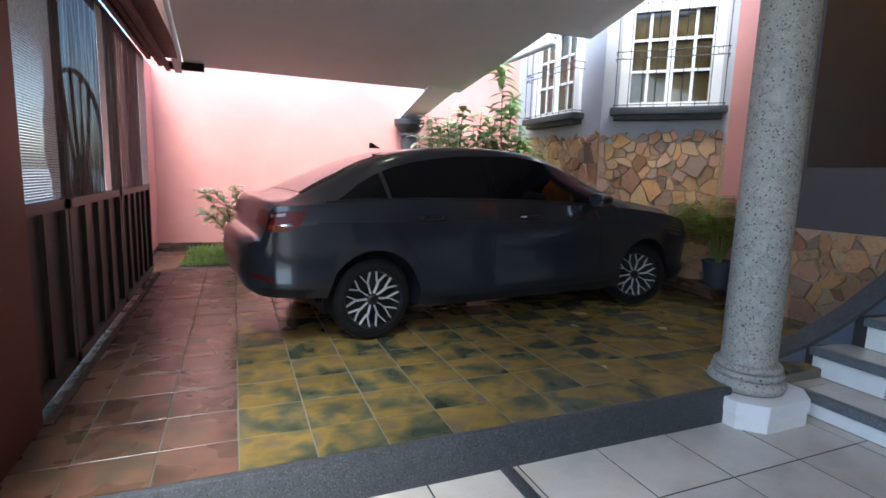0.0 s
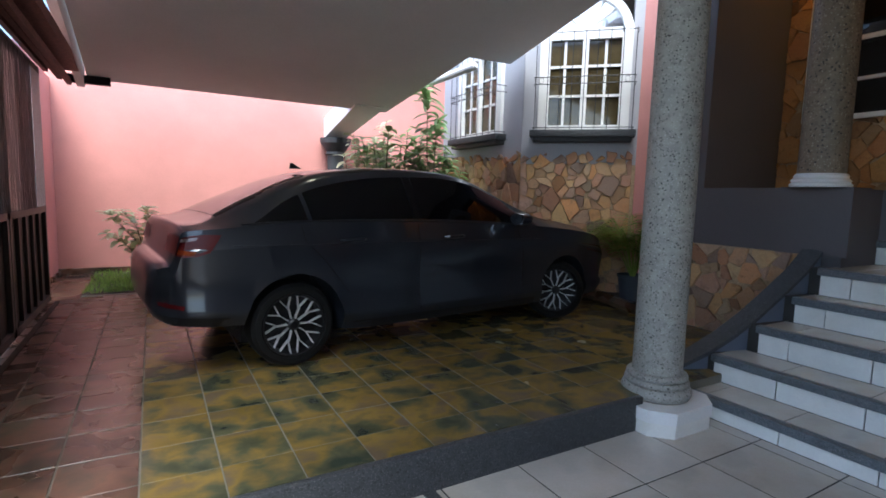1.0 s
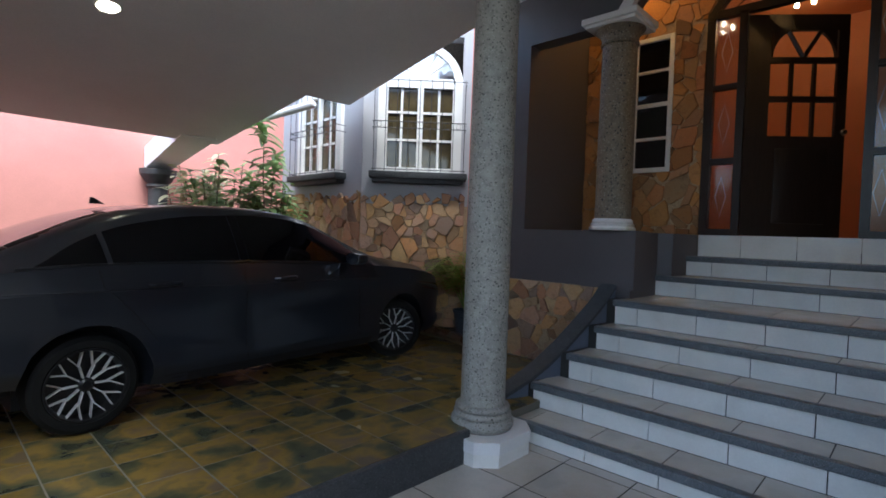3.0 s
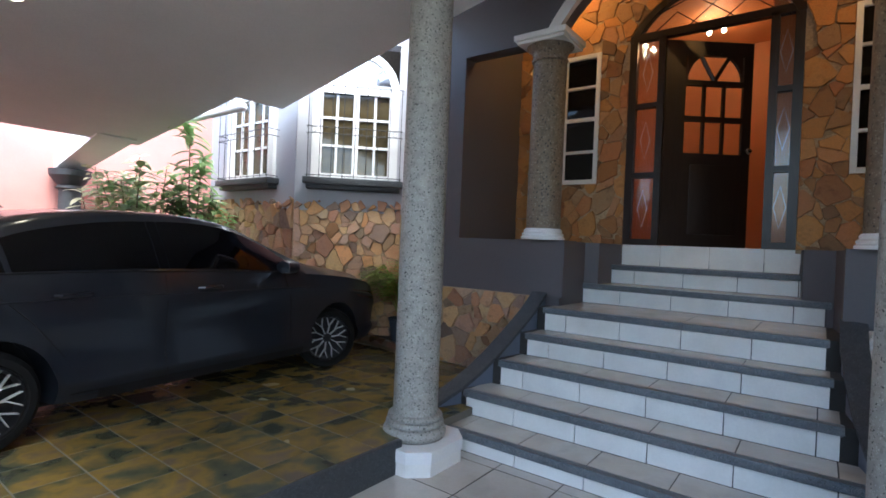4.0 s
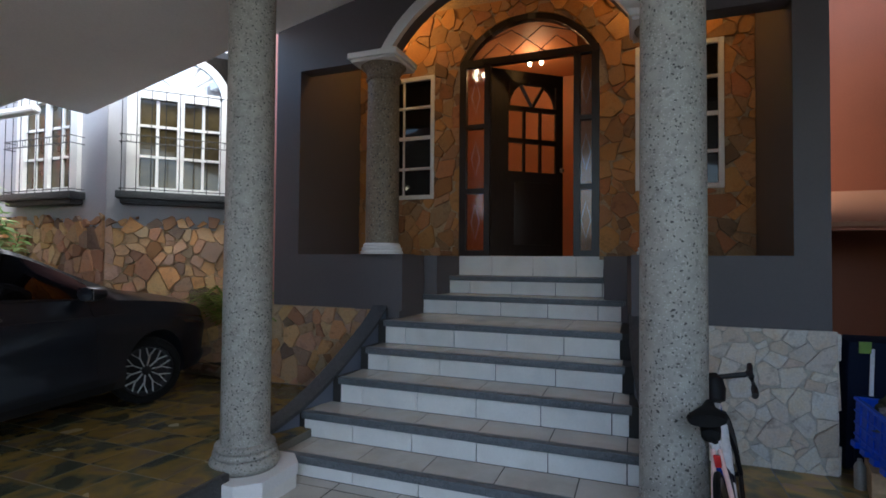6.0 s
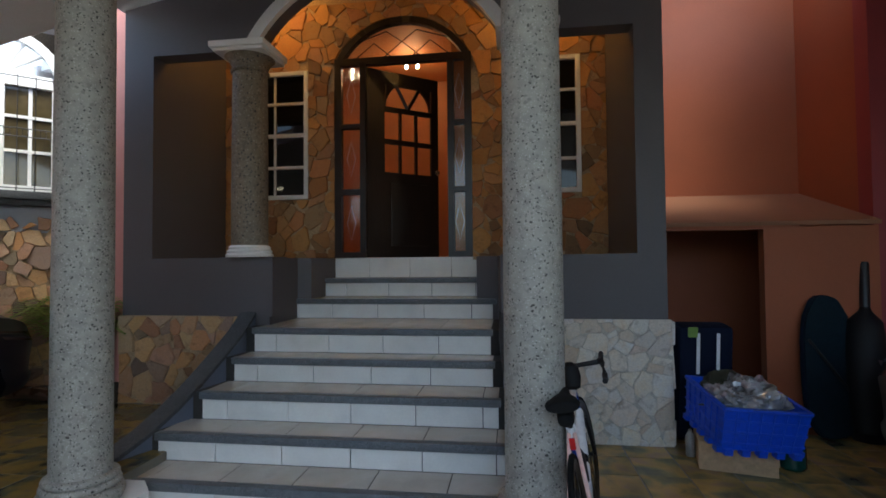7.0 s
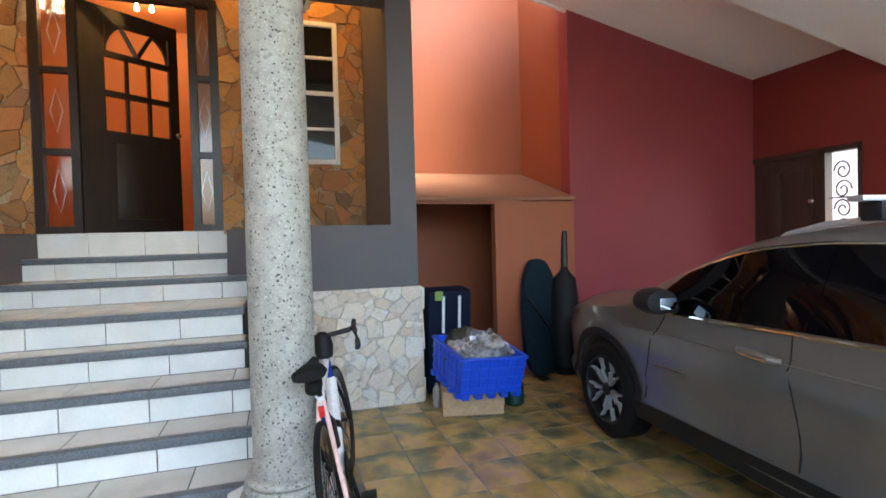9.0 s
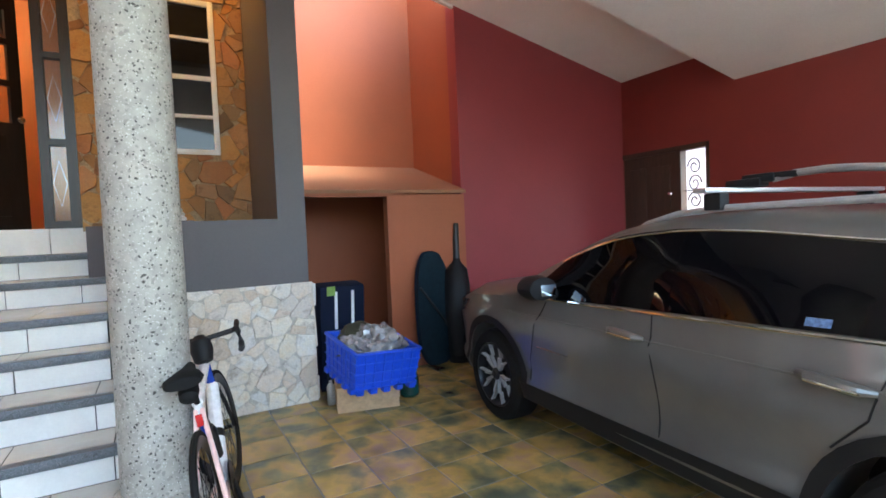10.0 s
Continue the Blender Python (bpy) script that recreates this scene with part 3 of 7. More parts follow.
# wall with the entrance, one sheet with openings
DOOR_Y, DOOR_R, DOOR_CZ = (-1.87, -0.29), 0.874, 3.206
bm = bmesh.new()
for r in ((0.85, 1.2, 1.3, TOP), (0.03, 0.85, 1.3, 2.02), (0.03, 0.85, 3.52, TOP), (-0.29, 0.03, 1.3, TOP), (-2.23, -1.87, 1.3, TOP), (-3.05, -2.23, 1.3, 2.02), (-3.05, -2.23, 3.52, TOP), (-3.4, -3.05, 1.3, TOP)):
    box(bm, 6.21, 6.41, *r)
top = arc(-1.08, DOOR_CZ, DOOR_R, 25.3, 154.7, 24)
for (y0, z0), (y1, z1) in zip(top, top[1:]):
    prism(bm, [(y0, z0), (y1, z1), (y1, TOP), (y0, TOP)], 6.21, 6.41, "x")
bmesh.ops.remove_doubles(bm, verts=bm.verts, dist=0.0005)
wall_entry = struct("wall_entrance", bm, "mortar", "flagstone-clad entrance wall of the porch", 0)
# hall behind the door
struct("wall_hall", boxes((6.41, 9.6, 0.9, 1.0, 1.2, 4.6), (6.41, 9.6, -3.6, -3.5, 1.2, 4.6), (9.6, 9.7, -3.6, 1.0, 1.2, 4.6)), "hallwall", "orange walls of the lit hall")
struct("wall_hall_nib", boxes((7.3, 7.5, -3.5, -1.52, 1.33, 4.55)), "hallwall", "orange inner wall beside the open door")
struct("ceiling_hall", boxes((6.41, 9.6, -3.5, 0.9, 4.55, 4.62)), "hallwall", "orange hall ceiling")
struct("floor_hall", boxes((6.22, 9.6, -3.5, 0.9, 1.2, 1.33)), "porch_tile", "beige tiled hall floor")

# window bay of the house beside the sedan
bm = bmesh.new()
BAYP = [(4.36, 5.05), (4.36, 3.09), (5.3, 2.15), (5.3, 1.34), (5.5, 1.34), (5.5, 2.25), (4.56, 3.18), (4.56, 5.05)]
C0, C1 = Vector((4.36, 3.09)), Vector((5.3, 2.15))
wall_b = struct("wall_bay_front", boxes((4.36, 4.56, 3.1, 3.5, -0.33, 4.7), (4.36, 4.56, 4.55, 5.05, -0.33, 4.7), (4.36, 4.56, 3.5, 4.55, -0.33, 2.0), (4.36, 4.56, 3.5, 4.55, 3.7, 4.7), (4.56, 7.0, 4.85, 5.05, -0.33, 4.7)), "bay", "pale grey bay wall facing the street")
LEN_A = (C1 - C0).length
A_POSE = Matrix.Translation((C0.x, C0.y, 0)) @ Matrix.Rotation(radians(-45), 4, "Z")
bm = boxes((0, 0.18, 0, 0.2, -0.33, 4.7), (1.22, LEN_A, 0, 0.2, -0.33, 4.7), (0.18, 1.22, 0, 0.2, -0.33, 2.0), (0.18, 1.22, 0, 0.2, 3.7, 4.7))
wall_a = struct("wall_bay_angled", bm, "bay", "pale grey angled bay wall")
wall_a.matrix_basis = A_POSE
struct("wall_strip", boxes((5.3, 5.5, 1.3, 2.15, -0.33, 4.7)), "pink", "salmon-pink strip of wall beside the bay")
struct("roof_bay", boxes((5.5, 9.7, 1.2, 4.95, 4.7, 4.8)), "white", "flat roof of the house")
struct("roof_house", boxes((5.2, 9.8, -3.6, 1.36, 4.63, 4.75)), "white", "flat roof over porch and hall")

# kerbs
struct("kerb", boxes((-0.95, 2.95, 0.01, 0.05, -0.33, 0.004), bevel=0.008), "kerb", "dark washed-stone kerb along the carport")
struct("kerb_strip", boxes((1.44, 1.5, -2.7, 0.02, -0.33, PORCH + 0.012), bevel=0.004), "kerb", "dark stone strip across the entry floor")
bm = bmesh.new()
prism(bm, [(4.7, 1.36), (4.96, 1.36), (5.3, 1.36), (5.3, 2.15), (4.95, 2.5), (4.93, 2.2)], -0.3, 0.09)
struct("planting_bed", bm, "soil", "raised bed of dark soil by the house")
bm = bmesh.new()
tube(bm, [(4.7, 1.36, 0.06), (4.82, 1.8, 0.06), (4.92, 2.2, 0.06), (4.93, 2.52, 0.06)], 0.06, 6)
struct("kerb_bed", bm, "tile_warm", "ochre tiled edge of the planting bed")
struct("bed_back", boxes((2.4, 4.36, 3.95, 6.4, -0.3, 0.16)), "soil", "planting bed at the back wall")


# ---- staircase ----
TREAD = [PORCH, -0.06, 0.125, 0.325, 0.515, 0.72, 0.915, 1.11, 1.335]
RISER_X = [0, 3.49, 3.815, 4.129, 4.478, 4.756, 5.552, 5.952, 6.212, 6.5]
STAIR_L = [0, 0.24, 0.115, -0.005, -0.055, -0.08, -0.09, -0.235, -0.288]
stairs = thing("staircase", "entrance steps of cream tiles with slate-grey stone nosings", "stairs")
bm = bmesh.new()
for n in range(1, 9):
    yl, yr = STAIR_L[n], -2.2 - STAIR_L[n]
    wl = 0.1 if n < 6 else 0.0
    part("step_core", boxes((RISER_X[n] + 0.012, RISER_X[n + 1] + 0.03, yr - wl, yl + wl, -0.33, TREAD[n] - 0.003)), "grout_d", stairs, smooth=0)
for n in range(1, 8):
    yl, yr = STAIR_L[n], -2.2 - STAIR_L[n]
    if n == 6:
        yl, yr = yl + 0.02, yr - 0.02
    bm = bmesh.new()
    box(bm, RISER_X[n] - 0.022, RISER_X[n] + 0.045, yr - 0.015, yl + 0.015, TREAD[n] - 0.052, TREAD[n] + 0.002, bevel=0.008)
    part("nosing", bm, "nosing", stairs, "slate-grey stone nosing" if n == 1 else "")
for n in range(1, 9):
    yl, yr = STAIR_L[n], -2.2 - STAIR_L[n]
    first = 0.27 if n % 2 else 0.4
    cuts = [yl, yl - (0.42 if n == 2 else (0.2 if n in (3, 4, 5) else first))]
    while cuts[-1] - 0.47 > yr + 0.03:
        cuts.append(cuts[-1] - 0.47)
    cuts.append(yr)
    zt = TREAD[n] - (0.052 if n < 8 else 0.0)
    for a, b in zip(cuts, cuts[1:]):
        bm = boxes((RISER_X[n], RISER_X[n] + 0.014, b + 0.0035, a - 0.0035, TREAD[n - 1] + 0.003, zt))
        part("riser_tile", bm, "riser_tile", stairs, smooth=0)
        if n < 8:
            x1 = RISER_X[n + 1]
            bm = boxes((RISER_X[n] + 0.047, x1 - 0.003, b + 0.0035, a - 0.0035, TREAD[n] - 0.014, TREAD[n]))
            part("tread_tile", bm, "porch_tile", stairs, smooth=0)
# flaring side walls with stone caps
WING = [(3.42, 0.36, -0.05), (3.6, 0.25, 0.0), (3.815, 0.17, 0.1), (4.0, 0.11, 0.21), (4.2, 0.06, 0.34), (4.45, 0.025, 0.5), (4.7, 0.0, 0.66), (4.93, 0.0, 0.82)]
for k, f in (("left", lambda y: y), ("right", lambda y: -2.2 - y)):
    s = 1 if k == "left" else -1
    bm = bmesh.new()
    rows = [[bm.verts.new((x, f(y + d), z)) for d, z in ((0.0, -0.33), (0.12, -0.33), (0.12, h), (0.0, h))] for x, y, h in WING]
    for a, b in zip(rows, rows[1:]):
        for i in range(4):
            bm.faces.new((a[i], a[(i + 1) % 4], b[(i + 1) % 4], b[i]))
    bm.faces.new(rows[0]), bm.faces.new(rows[-1])
    struct("wall_stair_" + k, bm, "blue", "blue-grey plastered flaring side wall of the steps")
    bm = bmesh.new()
    rows = [[bm.verts.new((x, f(y + d), h + z)) for d, z in ((-0.015, 0.002), (0.135, 0.002), (0.135, 0.032), (0.06, 0.04), (-0.015, 0.032))] for x, y, h in WING]
    for a, b in zip(rows, rows[1:]):
        for i in range(5):
            bm.faces.new((a[i], a[(i + 1) % 5], b[(i + 1) % 5], b[i]))
    bm.faces.new(rows[0]), bm.faces.new(rows[-1])
    struct("trim_stair_cap_" + k, bm, "kerb", "dark stone cap on the stair wall")


# ---- columns ----
def octagon(r, c):
    return [(r, -r + c), (r, r - c), (r - c, r), (-r + c, r), (-r, r - c), (-r, -r + c), (-r + c, -r), (r - c, -r)]


def big_column(x, y):
    col = thing("column", "round grey speckled-aggregate column on a white octagonal plinth", "column", "carport columns", pose(x, y, PORCH))
    bm = bmesh.new()
    prism(bm, octagon(0.282, 0.115), 0.085, 0.16)
    part("plinth_band", bm, "trim", col, "white painted plinth band")
    bm = bmesh.new()
    prism(bm, octagon(0.275, 0.112), 0.0, 0.083)
    part("plinth", bm, "riser_tile", col, "beige tiled plinth")
    bm = bmesh.new()
    rings = [(0.2, 0.16)] + [(0.185 + 0.028 * math.cos(radians(a)), 0.2 + 0.037 * math.sin(radians(a))) for a in range(-80, 81, 20)]
    rings += [(0.178 + 0.018 * math.cos(radians(a)), 0.258 + 0.02 * math.sin(radians(a))) for a in range(-80, 81, 20)]
    rings += [(0.17 + 0.016 * math.cos(radians(a)), 0.297 + 0.018 * math.sin(radians(a))) for a in range(-80, 81, 20)] + [(0.16, 0.32)]
    lathe(bm, rings, 40)
    part("base", bm, "granite", col)
    bm = bmesh.new()
    lathe(bm, [(0.151, 0.318), (0.149, 1.4), (0.146, 2.4), (0.143, 3.8)], 40)
    part("shaft", bm, "granite", col)
    return col


COL_A, COL_B = (3.17, 0.095), (3.2, -2.4)
big_column(*COL_A)
big_column(*COL_B)


def porch_column(y):
    col = thing("porch_column", "pitted brown stone porch column with a white capital", "column", "porch columns", pose(4.98, y, 1.335))
    bm = bmesh.new()
    lathe(bm, [(0.205, 0.0), (0.208, 0.02), (0.2, 0.03), (0.19, 0.034), (0.2, 0.05), (0.186, 0.066), (0.178, 0.07), (0.184, 0.085), (0.168, 0.105)], 40)
    part("base", bm, "trim", col, "pale moulded base")
    bm = bmesh.new()
    lathe(bm, [(0.162, 0.105), (0.16, 0.9), (0.155, 1.62), (0.153, 1.68)], 32)
    part("shaft", bm, "rough_granite", col)
    bm = bmesh.new()
    lathe(bm, [(0.155, 1.68), (0.17, 1.69), (0.172, 1.705), (0.158, 1.72), (0.164, 1.755), (0.19, 1.8), (0.222, 1.83)], 32)
    part("neck", bm, "rough_granite", col)
    bm = boxes((-0.235, 0.22, -0.235, 0.235, 1.83, 1.86), (-0.26, 0.22, -0.26, 0.26, 1.86, 1.915), bevel=0.008)
    part("capital", bm, "trim", col, "white square capital")
    return col


porch_column(0.085)
porch_column(-2.445)
rear = thing("rear_column", "dark weathered column with a moulded capital by the back wall", "column", "", pose(3.0, 6.2, 0.0))
bm = bmesh.new()
lathe(bm, [(0.13, 0.1), (0.13, 1.78)], 24)
part("shaft", bm, "kerb", rear)
bm = bmesh.new()
lathe(bm, [(0.14, 1.78), (0.17, 1.8), (0.14, 1.84), (0.18, 1.88), (0.2, 1.92), (0.24, 1.97), (0.25, 2.05)], 24)
part("capital", bm, "kerb", rear)


# ---- entrance door and porch windows ----
def ring_prism(bm, outer, inner, a, b, axis="x"):
    for i in range(len(outer) - 1):
        prism(bm, [outer[i], outer[i + 1], inner[i + 1], inner[i]], a, b, axis)
    bmesh.ops.remove_doubles(bm, verts=bm.verts, dist=0.0004)


door = tagged(thing("door_1", "open dark-stained entrance door in an arched glazed frame", "door"), kind="structure")
bm = bmesh.new()
for r in ((-0.37, -0.29, 1.335, 3.58), (-1.87, -1.79, 1.335, 3.58), (-0.66, -0.59, 1.335, 3.58), (-1.67, -1.6, 1.335, 3.58), (-1.87, -0.29, 3.55, 3.63),
          (-0.59, -0.37, 2.82, 2.87), (-0.59, -0.37, 2.06, 2.12), (-1.79, -1.67, 2.82, 2.87), (-1.79, -1.67, 2.06, 2.12), (-0.59, -0.37, 1.335, 1.4), (-1.79, -1.67, 1.335, 1.4)):
    box(bm, 6.19, 6.27, *r)
part("frame", bm, "door", door, "dark wooden door frame")
bm = bmesh.new()
ring_prism(bm, arc(-1.08, DOOR_CZ, DOOR_R, 24, 156, 32), arc(-1.08, DOOR_CZ, DOOR_R - 0.07, 24, 156, 32), 6.185, 6.275)
part("arch_frame", bm, "door", door, "curved dark fanlight frame")
for z0, z1 in ((1.4, 2.06), (2.12, 2.82), (2.87, 3.55)):
    for y0, y1 in ((-0.59, -0.37), (-1.79, -1.67)):
        part("sidelight", boxes((6.225, 6.235, y0, y1, z0, z1)), "frost", door, "etched sidelight pane", 0).visible_shadow = False
bm = bmesh.new()
prism(bm, arc(-1.08, DOOR_CZ, DOOR_R - 0.06, 28.5, 151.5, 24), 6.225, 6.235, "x")
part("fanlight", bm, "frost", door, "leaded fanlight glass", 0).visible_shadow = False
bm = bmesh.new()
for y in (-0.75, -1.08, -1.41):
    tube(bm, [(6.22, y - 0.2, 3.64), (6.22, y, 3.8), (6.22, y + 0.2, 3.64)], 0.006, 6)
tube(bm, [(6.22, -1.6, 3.82), (6.22, -1.25, 3.93), (6.22, -1.08, 3.8), (6.22, -0.9, 3.93), (6.22, -0.56, 3.82)], 0.006, 6)
part("leading", bm, "iron", door)
for y in (-0.48, -1.73):
    bm = bmesh.new()
    for zc in (1.73, 2.47, 3.2):
        tube(bm, [(6.218, y, zc - 0.2), (6.218, y + 0.05, zc), (6.218, y, zc + 0.2), (6.218, y - 0.05, zc)], 0.005, 5, True)
    part("etching", bm, "trim", door)
# the leaf stands ajar, swung into the hall
LEAF_W, LEAF_H = 0.95, 2.2
leaf_ang = math.degrees(math.atan2(-1.36 + 0.63, 6.82 - 6.25))
LEAF = Matrix.Translation((6.26, -0.64, 1.34)) @ Matrix.Rotation(radians(leaf_ang), 4, "Z")
W, H = LEAF_W, LEAF_H
bm = bmesh.new()
for r in ((0, 0.24 * W, 0, H), (0.9 * W, W, 0, H), (0.24 * W, 0.9 * W, 0, 0.455 * H), (0.24 * W, 0.9 * W, 0.93 * H, H), (0.24 * W, 0.9 * W, 0.61 * H, 0.635 * H), (0.24 * W, 0.9 * W, 0.785 * H, 0.81 * H),
          (0.443 * W, 0.472 * W, 0.455 * H, 0.8 * H), (0.668 * W, 0.697 * W, 0.455 * H, 0.8 * H)):
    box(bm, r[0], r[1], -0.022, 0.022, r[2], r[3])
cx, cz, rr = 0.57 * W, 0.81 * H, 0.31 * W
fan = arc(cx, cz, rr, 0, 180, 20)
for (u0, w0), (u1, w1) in zip(fan, fan[1:]):
    prism(bm, [(u0, w0), (u1, w1), (u1, 0.94 * H), (u0, 0.94 * H)], -0.022, 0.022, "y")
for ang in (60, 120):
    tube(bm, [(cx, 0, cz), (cx + rr * math.cos(radians(ang)), 0, cz + rr * math.sin(radians(ang)))], 0.022, 6)
box(bm, 0.32 * W, 0.84 * W, -0.03, 0.03, 0.06 * H, 0.4 * H, 0.012)
dl = part("door_leaf", bm, "door", door, "heavy dark door leaf, ajar")
dl.matrix_basis = LEAF
bm = bmesh.new()
for u0, u1 in ((0.24, 0.443), (0.472, 0.668), (0.697, 0.9)):
    for v0, v1 in ((0.455, 0.61), (0.635, 0.785)):
        box(bm, u0 * W, u1 * W, -0.004, 0.004, v0 * H, v1 * H)
prism(bm, fan, -0.004, 0.004, "y")
pane = part("leaf_panes", bm, "frost", dl, "amber-lit textured glass panes", 0)
pane.visible_shadow = False
bm = bmesh.new()
lathe(bm, [(0.012, 0), (0.012, 0.03), (0.03, 0.04), (0.034, 0.06), (0.02, 0.08)], 16, pose(W * 0.95, -0.022, H * 0.47, 90, 0, 0))
part("door_knob", bm, "chrome", dl, "round metal knob")


def porch_window(name, y0, y1):
    w = thing(name, "white-framed porch window with dark glass", "window", "porch windows", kind="structure")
    z0, z1 = 2.02, 3.52
    bm = boxes((6.18, 6.26, y0, y0 + 0.05, z0, z1), (6.18, 6.26, y1 - 0.05, y1, z0, z1), (6.18, 6.26, y0 + 0.05, y1 - 0.05, z0, z0 + 0.05), (6.18, 6.26, y0 + 0.05, y1 - 0.05, z1 - 0.05, z1), bevel=0.004)
    part("window_frame", bm, "trim", w)
    ym = (y0 + y1) / 2
    bm = boxes((6.2, 6.235, ym - 0.012, ym + 0.012, z0 + 0.05, z1 - 0.05))
    for i, t in ((1, 0.014), (2, 0.022), (3, 0.014)):
        z = z0 + (z1 - z0) * i / 4
        box(bm, 6.198, 6.237, y0 + 0.05, y1 - 0.05, z - t, z + t)
    part("glazing_bars", bm, "trim", w)
    for i in range(4):
        for a, b in ((y0 + 0.05, ym - 0.012), (ym + 0.012, y1 - 0.05)):
            z = z0 + (z1 - z0) * i / 4
            part("pane", boxes((6.215, 6.225, a, b, z + 0.02, z + (z1 - z0) / 4 - 0.02)), "darkglass", w, "", 0)


porch_window("window_1", 0.03, 0.85)
porch_window("window_2", -3.05, -2.23)


# ---- bay windows with iron grilles ----
def bay_window(name, m, w):
    """Built along x from 0 to w, facing -y, sill at z = 0."""
    win = thing(name, "white arched window with a black iron grille and stone sill", "window", "bay windows", m, "structure")
    hr = 1.1
    rise = 0.5
    R = (w * w / 4 + rise * rise) / (2 * rise)
    cz = hr + rise - R
    a0 = math.degrees(math.asin((hr - cz) / R))
    part("window_sill", boxes((-0.08, w + 0.08, -0.17, 0.02, -0.085, -0.005), (-0.04, w + 0.04, -0.13, 0.02, -0.14, -0.085), bevel=0.012), "kerb", win, "dark stone sill")
    bm = boxes((0, 0.12, -0.05, 0.06, 0, hr), (w - 0.12, w, -0.05, 0.06, 0, hr), (0.12, w - 0.12, -0.05, 0.06, 0, 0.06), (0.12, w - 0.12, -0.05, 0.06, hr - 0.06, hr + 0.06), (w / 2 - 0.035, w / 2 + 0.035, -0.05, 0.05, 0.06, hr - 0.06))
    ring_prism(bm, arc(w / 2, cz, R, a0, 180 - a0, 20), arc(w / 2, cz, R - 0.09, a0, 180 - a0, 20), -0.05, 0.06, "y")
    part("window_frame", bm, "trim", win, "thick white timber frame")
    bm = bmesh.new()
    for x in (w / 4 + 0.03, 3 * w / 4 - 0.03):
        box(bm, x - 0.015, x + 0.015, -0.02, 0.03, 0.06, hr - 0.06)
    for z in (0.4, 0.74):
        box(bm, 0.12, w - 0.12, -0.022, 0.028, z - 0.014, z + 0.014)
    for ang in (40, 65, 115, 140):
        tube(bm, [(w / 2, 0, hr + 0.05), (w / 2 + 0.46 * math.cos(radians(ang)), 0, hr + 0.05 + 0.4 * math.sin(radians(ang)))], 0.02, 6)
    part("glazing_bars", bm, "trim", win)
    xs = [0.12, w / 4 + 0.03, w / 2, 3 * w / 4 - 0.03, w - 0.12]
    zs = [0.06, 0.4, 0.74, hr - 0.06]
    for a, b in zip(xs, xs[1:]):
        for c, d in zip(zs, zs[1:]):
            part("pane", boxes((a, b, 0.0, 0.008, c, d)), "brownglass", win, "", 0)
    bm = bmesh.new()
    prism(bm, arc(w / 2, cz, R - 0.08, a0, 180 - a0, 20), 0.0, 0.008, "y")
    part("fan_pane", bm, "mirror", win, "fanlight glass reflecting the sky", 0)
    bm = bmesh.new()
    y = -0.15
    for i in range(9):
        x = -0.03 + (w + 0.06) * i / 8
        tube(bm, [(x, y, -0.01), (x, y, hr + 0.02)], 0.0042, 6)
    for z in (0.02, 0.52, 0.6, hr):
        tube(bm, [(-0.05, 0.0, z), (-0.05, y, z), (w + 0.05, y, z), (w + 0.05, 0.0, z)], 0.0052, 6)
    for i in range(8):
        x = 0.03 + (w + 0.06) * i / 8
        tube(bm, [(x - 0.02, y, 0.53), (x + 0.025, y, 0.53), (x + 0.025, y, 0.59), (x - 0.02, y, 0.59)], 0.004, 5, True)
    part("grille", bm, "iron", win, "thin black iron window grille")
    return win


bay_window("window_3", A_POSE @ pose(0.18, 0, 2.0), 1.04)
bay_window("window_4", Matrix.Translation((4.36, 4.55, 2.0)) @ Matrix.Rotation(radians(-90), 4, "Z"), 1.05)
# dark-coloured panels take the place of the unlit room indoors
struct("wall_bay_inner", boxes((5.6, 5.7, 2.3, 4.9, -0.3, 4.6), (4.7, 4.75, 3.3, 4.8, 1.8, 3.8)), "soil", "dark panels behind the bay windows in place of an unlit room")
bm = bmesh.new()
tube(bm, [(3.885, 3.45, 2.785), (3.88, 3.47, 2.783), (3.74, 3.98, 2.715), (3.6, 4.5, 2.65)], [0.03, 0.047, 0.047, 0.047], 12)
struct("gutter_pipe", bm, "trim", "white gutter pipe under the canopy edge")

# ---- gate to the street ----
bm = bmesh.new()
prism(bm, [(0.72, roof_z(0.72) - 0.2), (5.08, roof_z(5.08) - 0.1), (5.08, roof_z(5.08) + 0.19), (0.72, roof_z(0.72) + 0.19)], -0.3, -0.225, "x")
struct("trim_fascia", bm, "white", "white painted fascia along the canopy edge", 0)
struct("roof_gate", boxes((-0.55, -0.235, 0.72, 5.0, 2.42, 2.46), (-0.3, -0.235, 0.72, 5.0, 2.36, 2.42)), "rust", "dark rusty sheet roof over the sliding gate")
gate = thing("gate", "dark steel driveway gate with mesh screens and ribbed lower panels", "gate")
GX = -0.56
bm = bmesh.new()
for y0, y1 in ((0.72, 1.42), (1.45, 2.84), (2.87, 4.38)):
    for r in ((y0, y0 + 0.05, 0.03, 2.3), (y1 - 0.05, y1, 0.03, 2.3), (y0, y1, 0.03, 0.09), (y0, y1, 0.92, 0.98), (y0, y1, 2.24, 2.3)):
        box(bm, GX - 0.02, GX + 0.03, *r)
part("gate_frame", bm, "gate", gate)
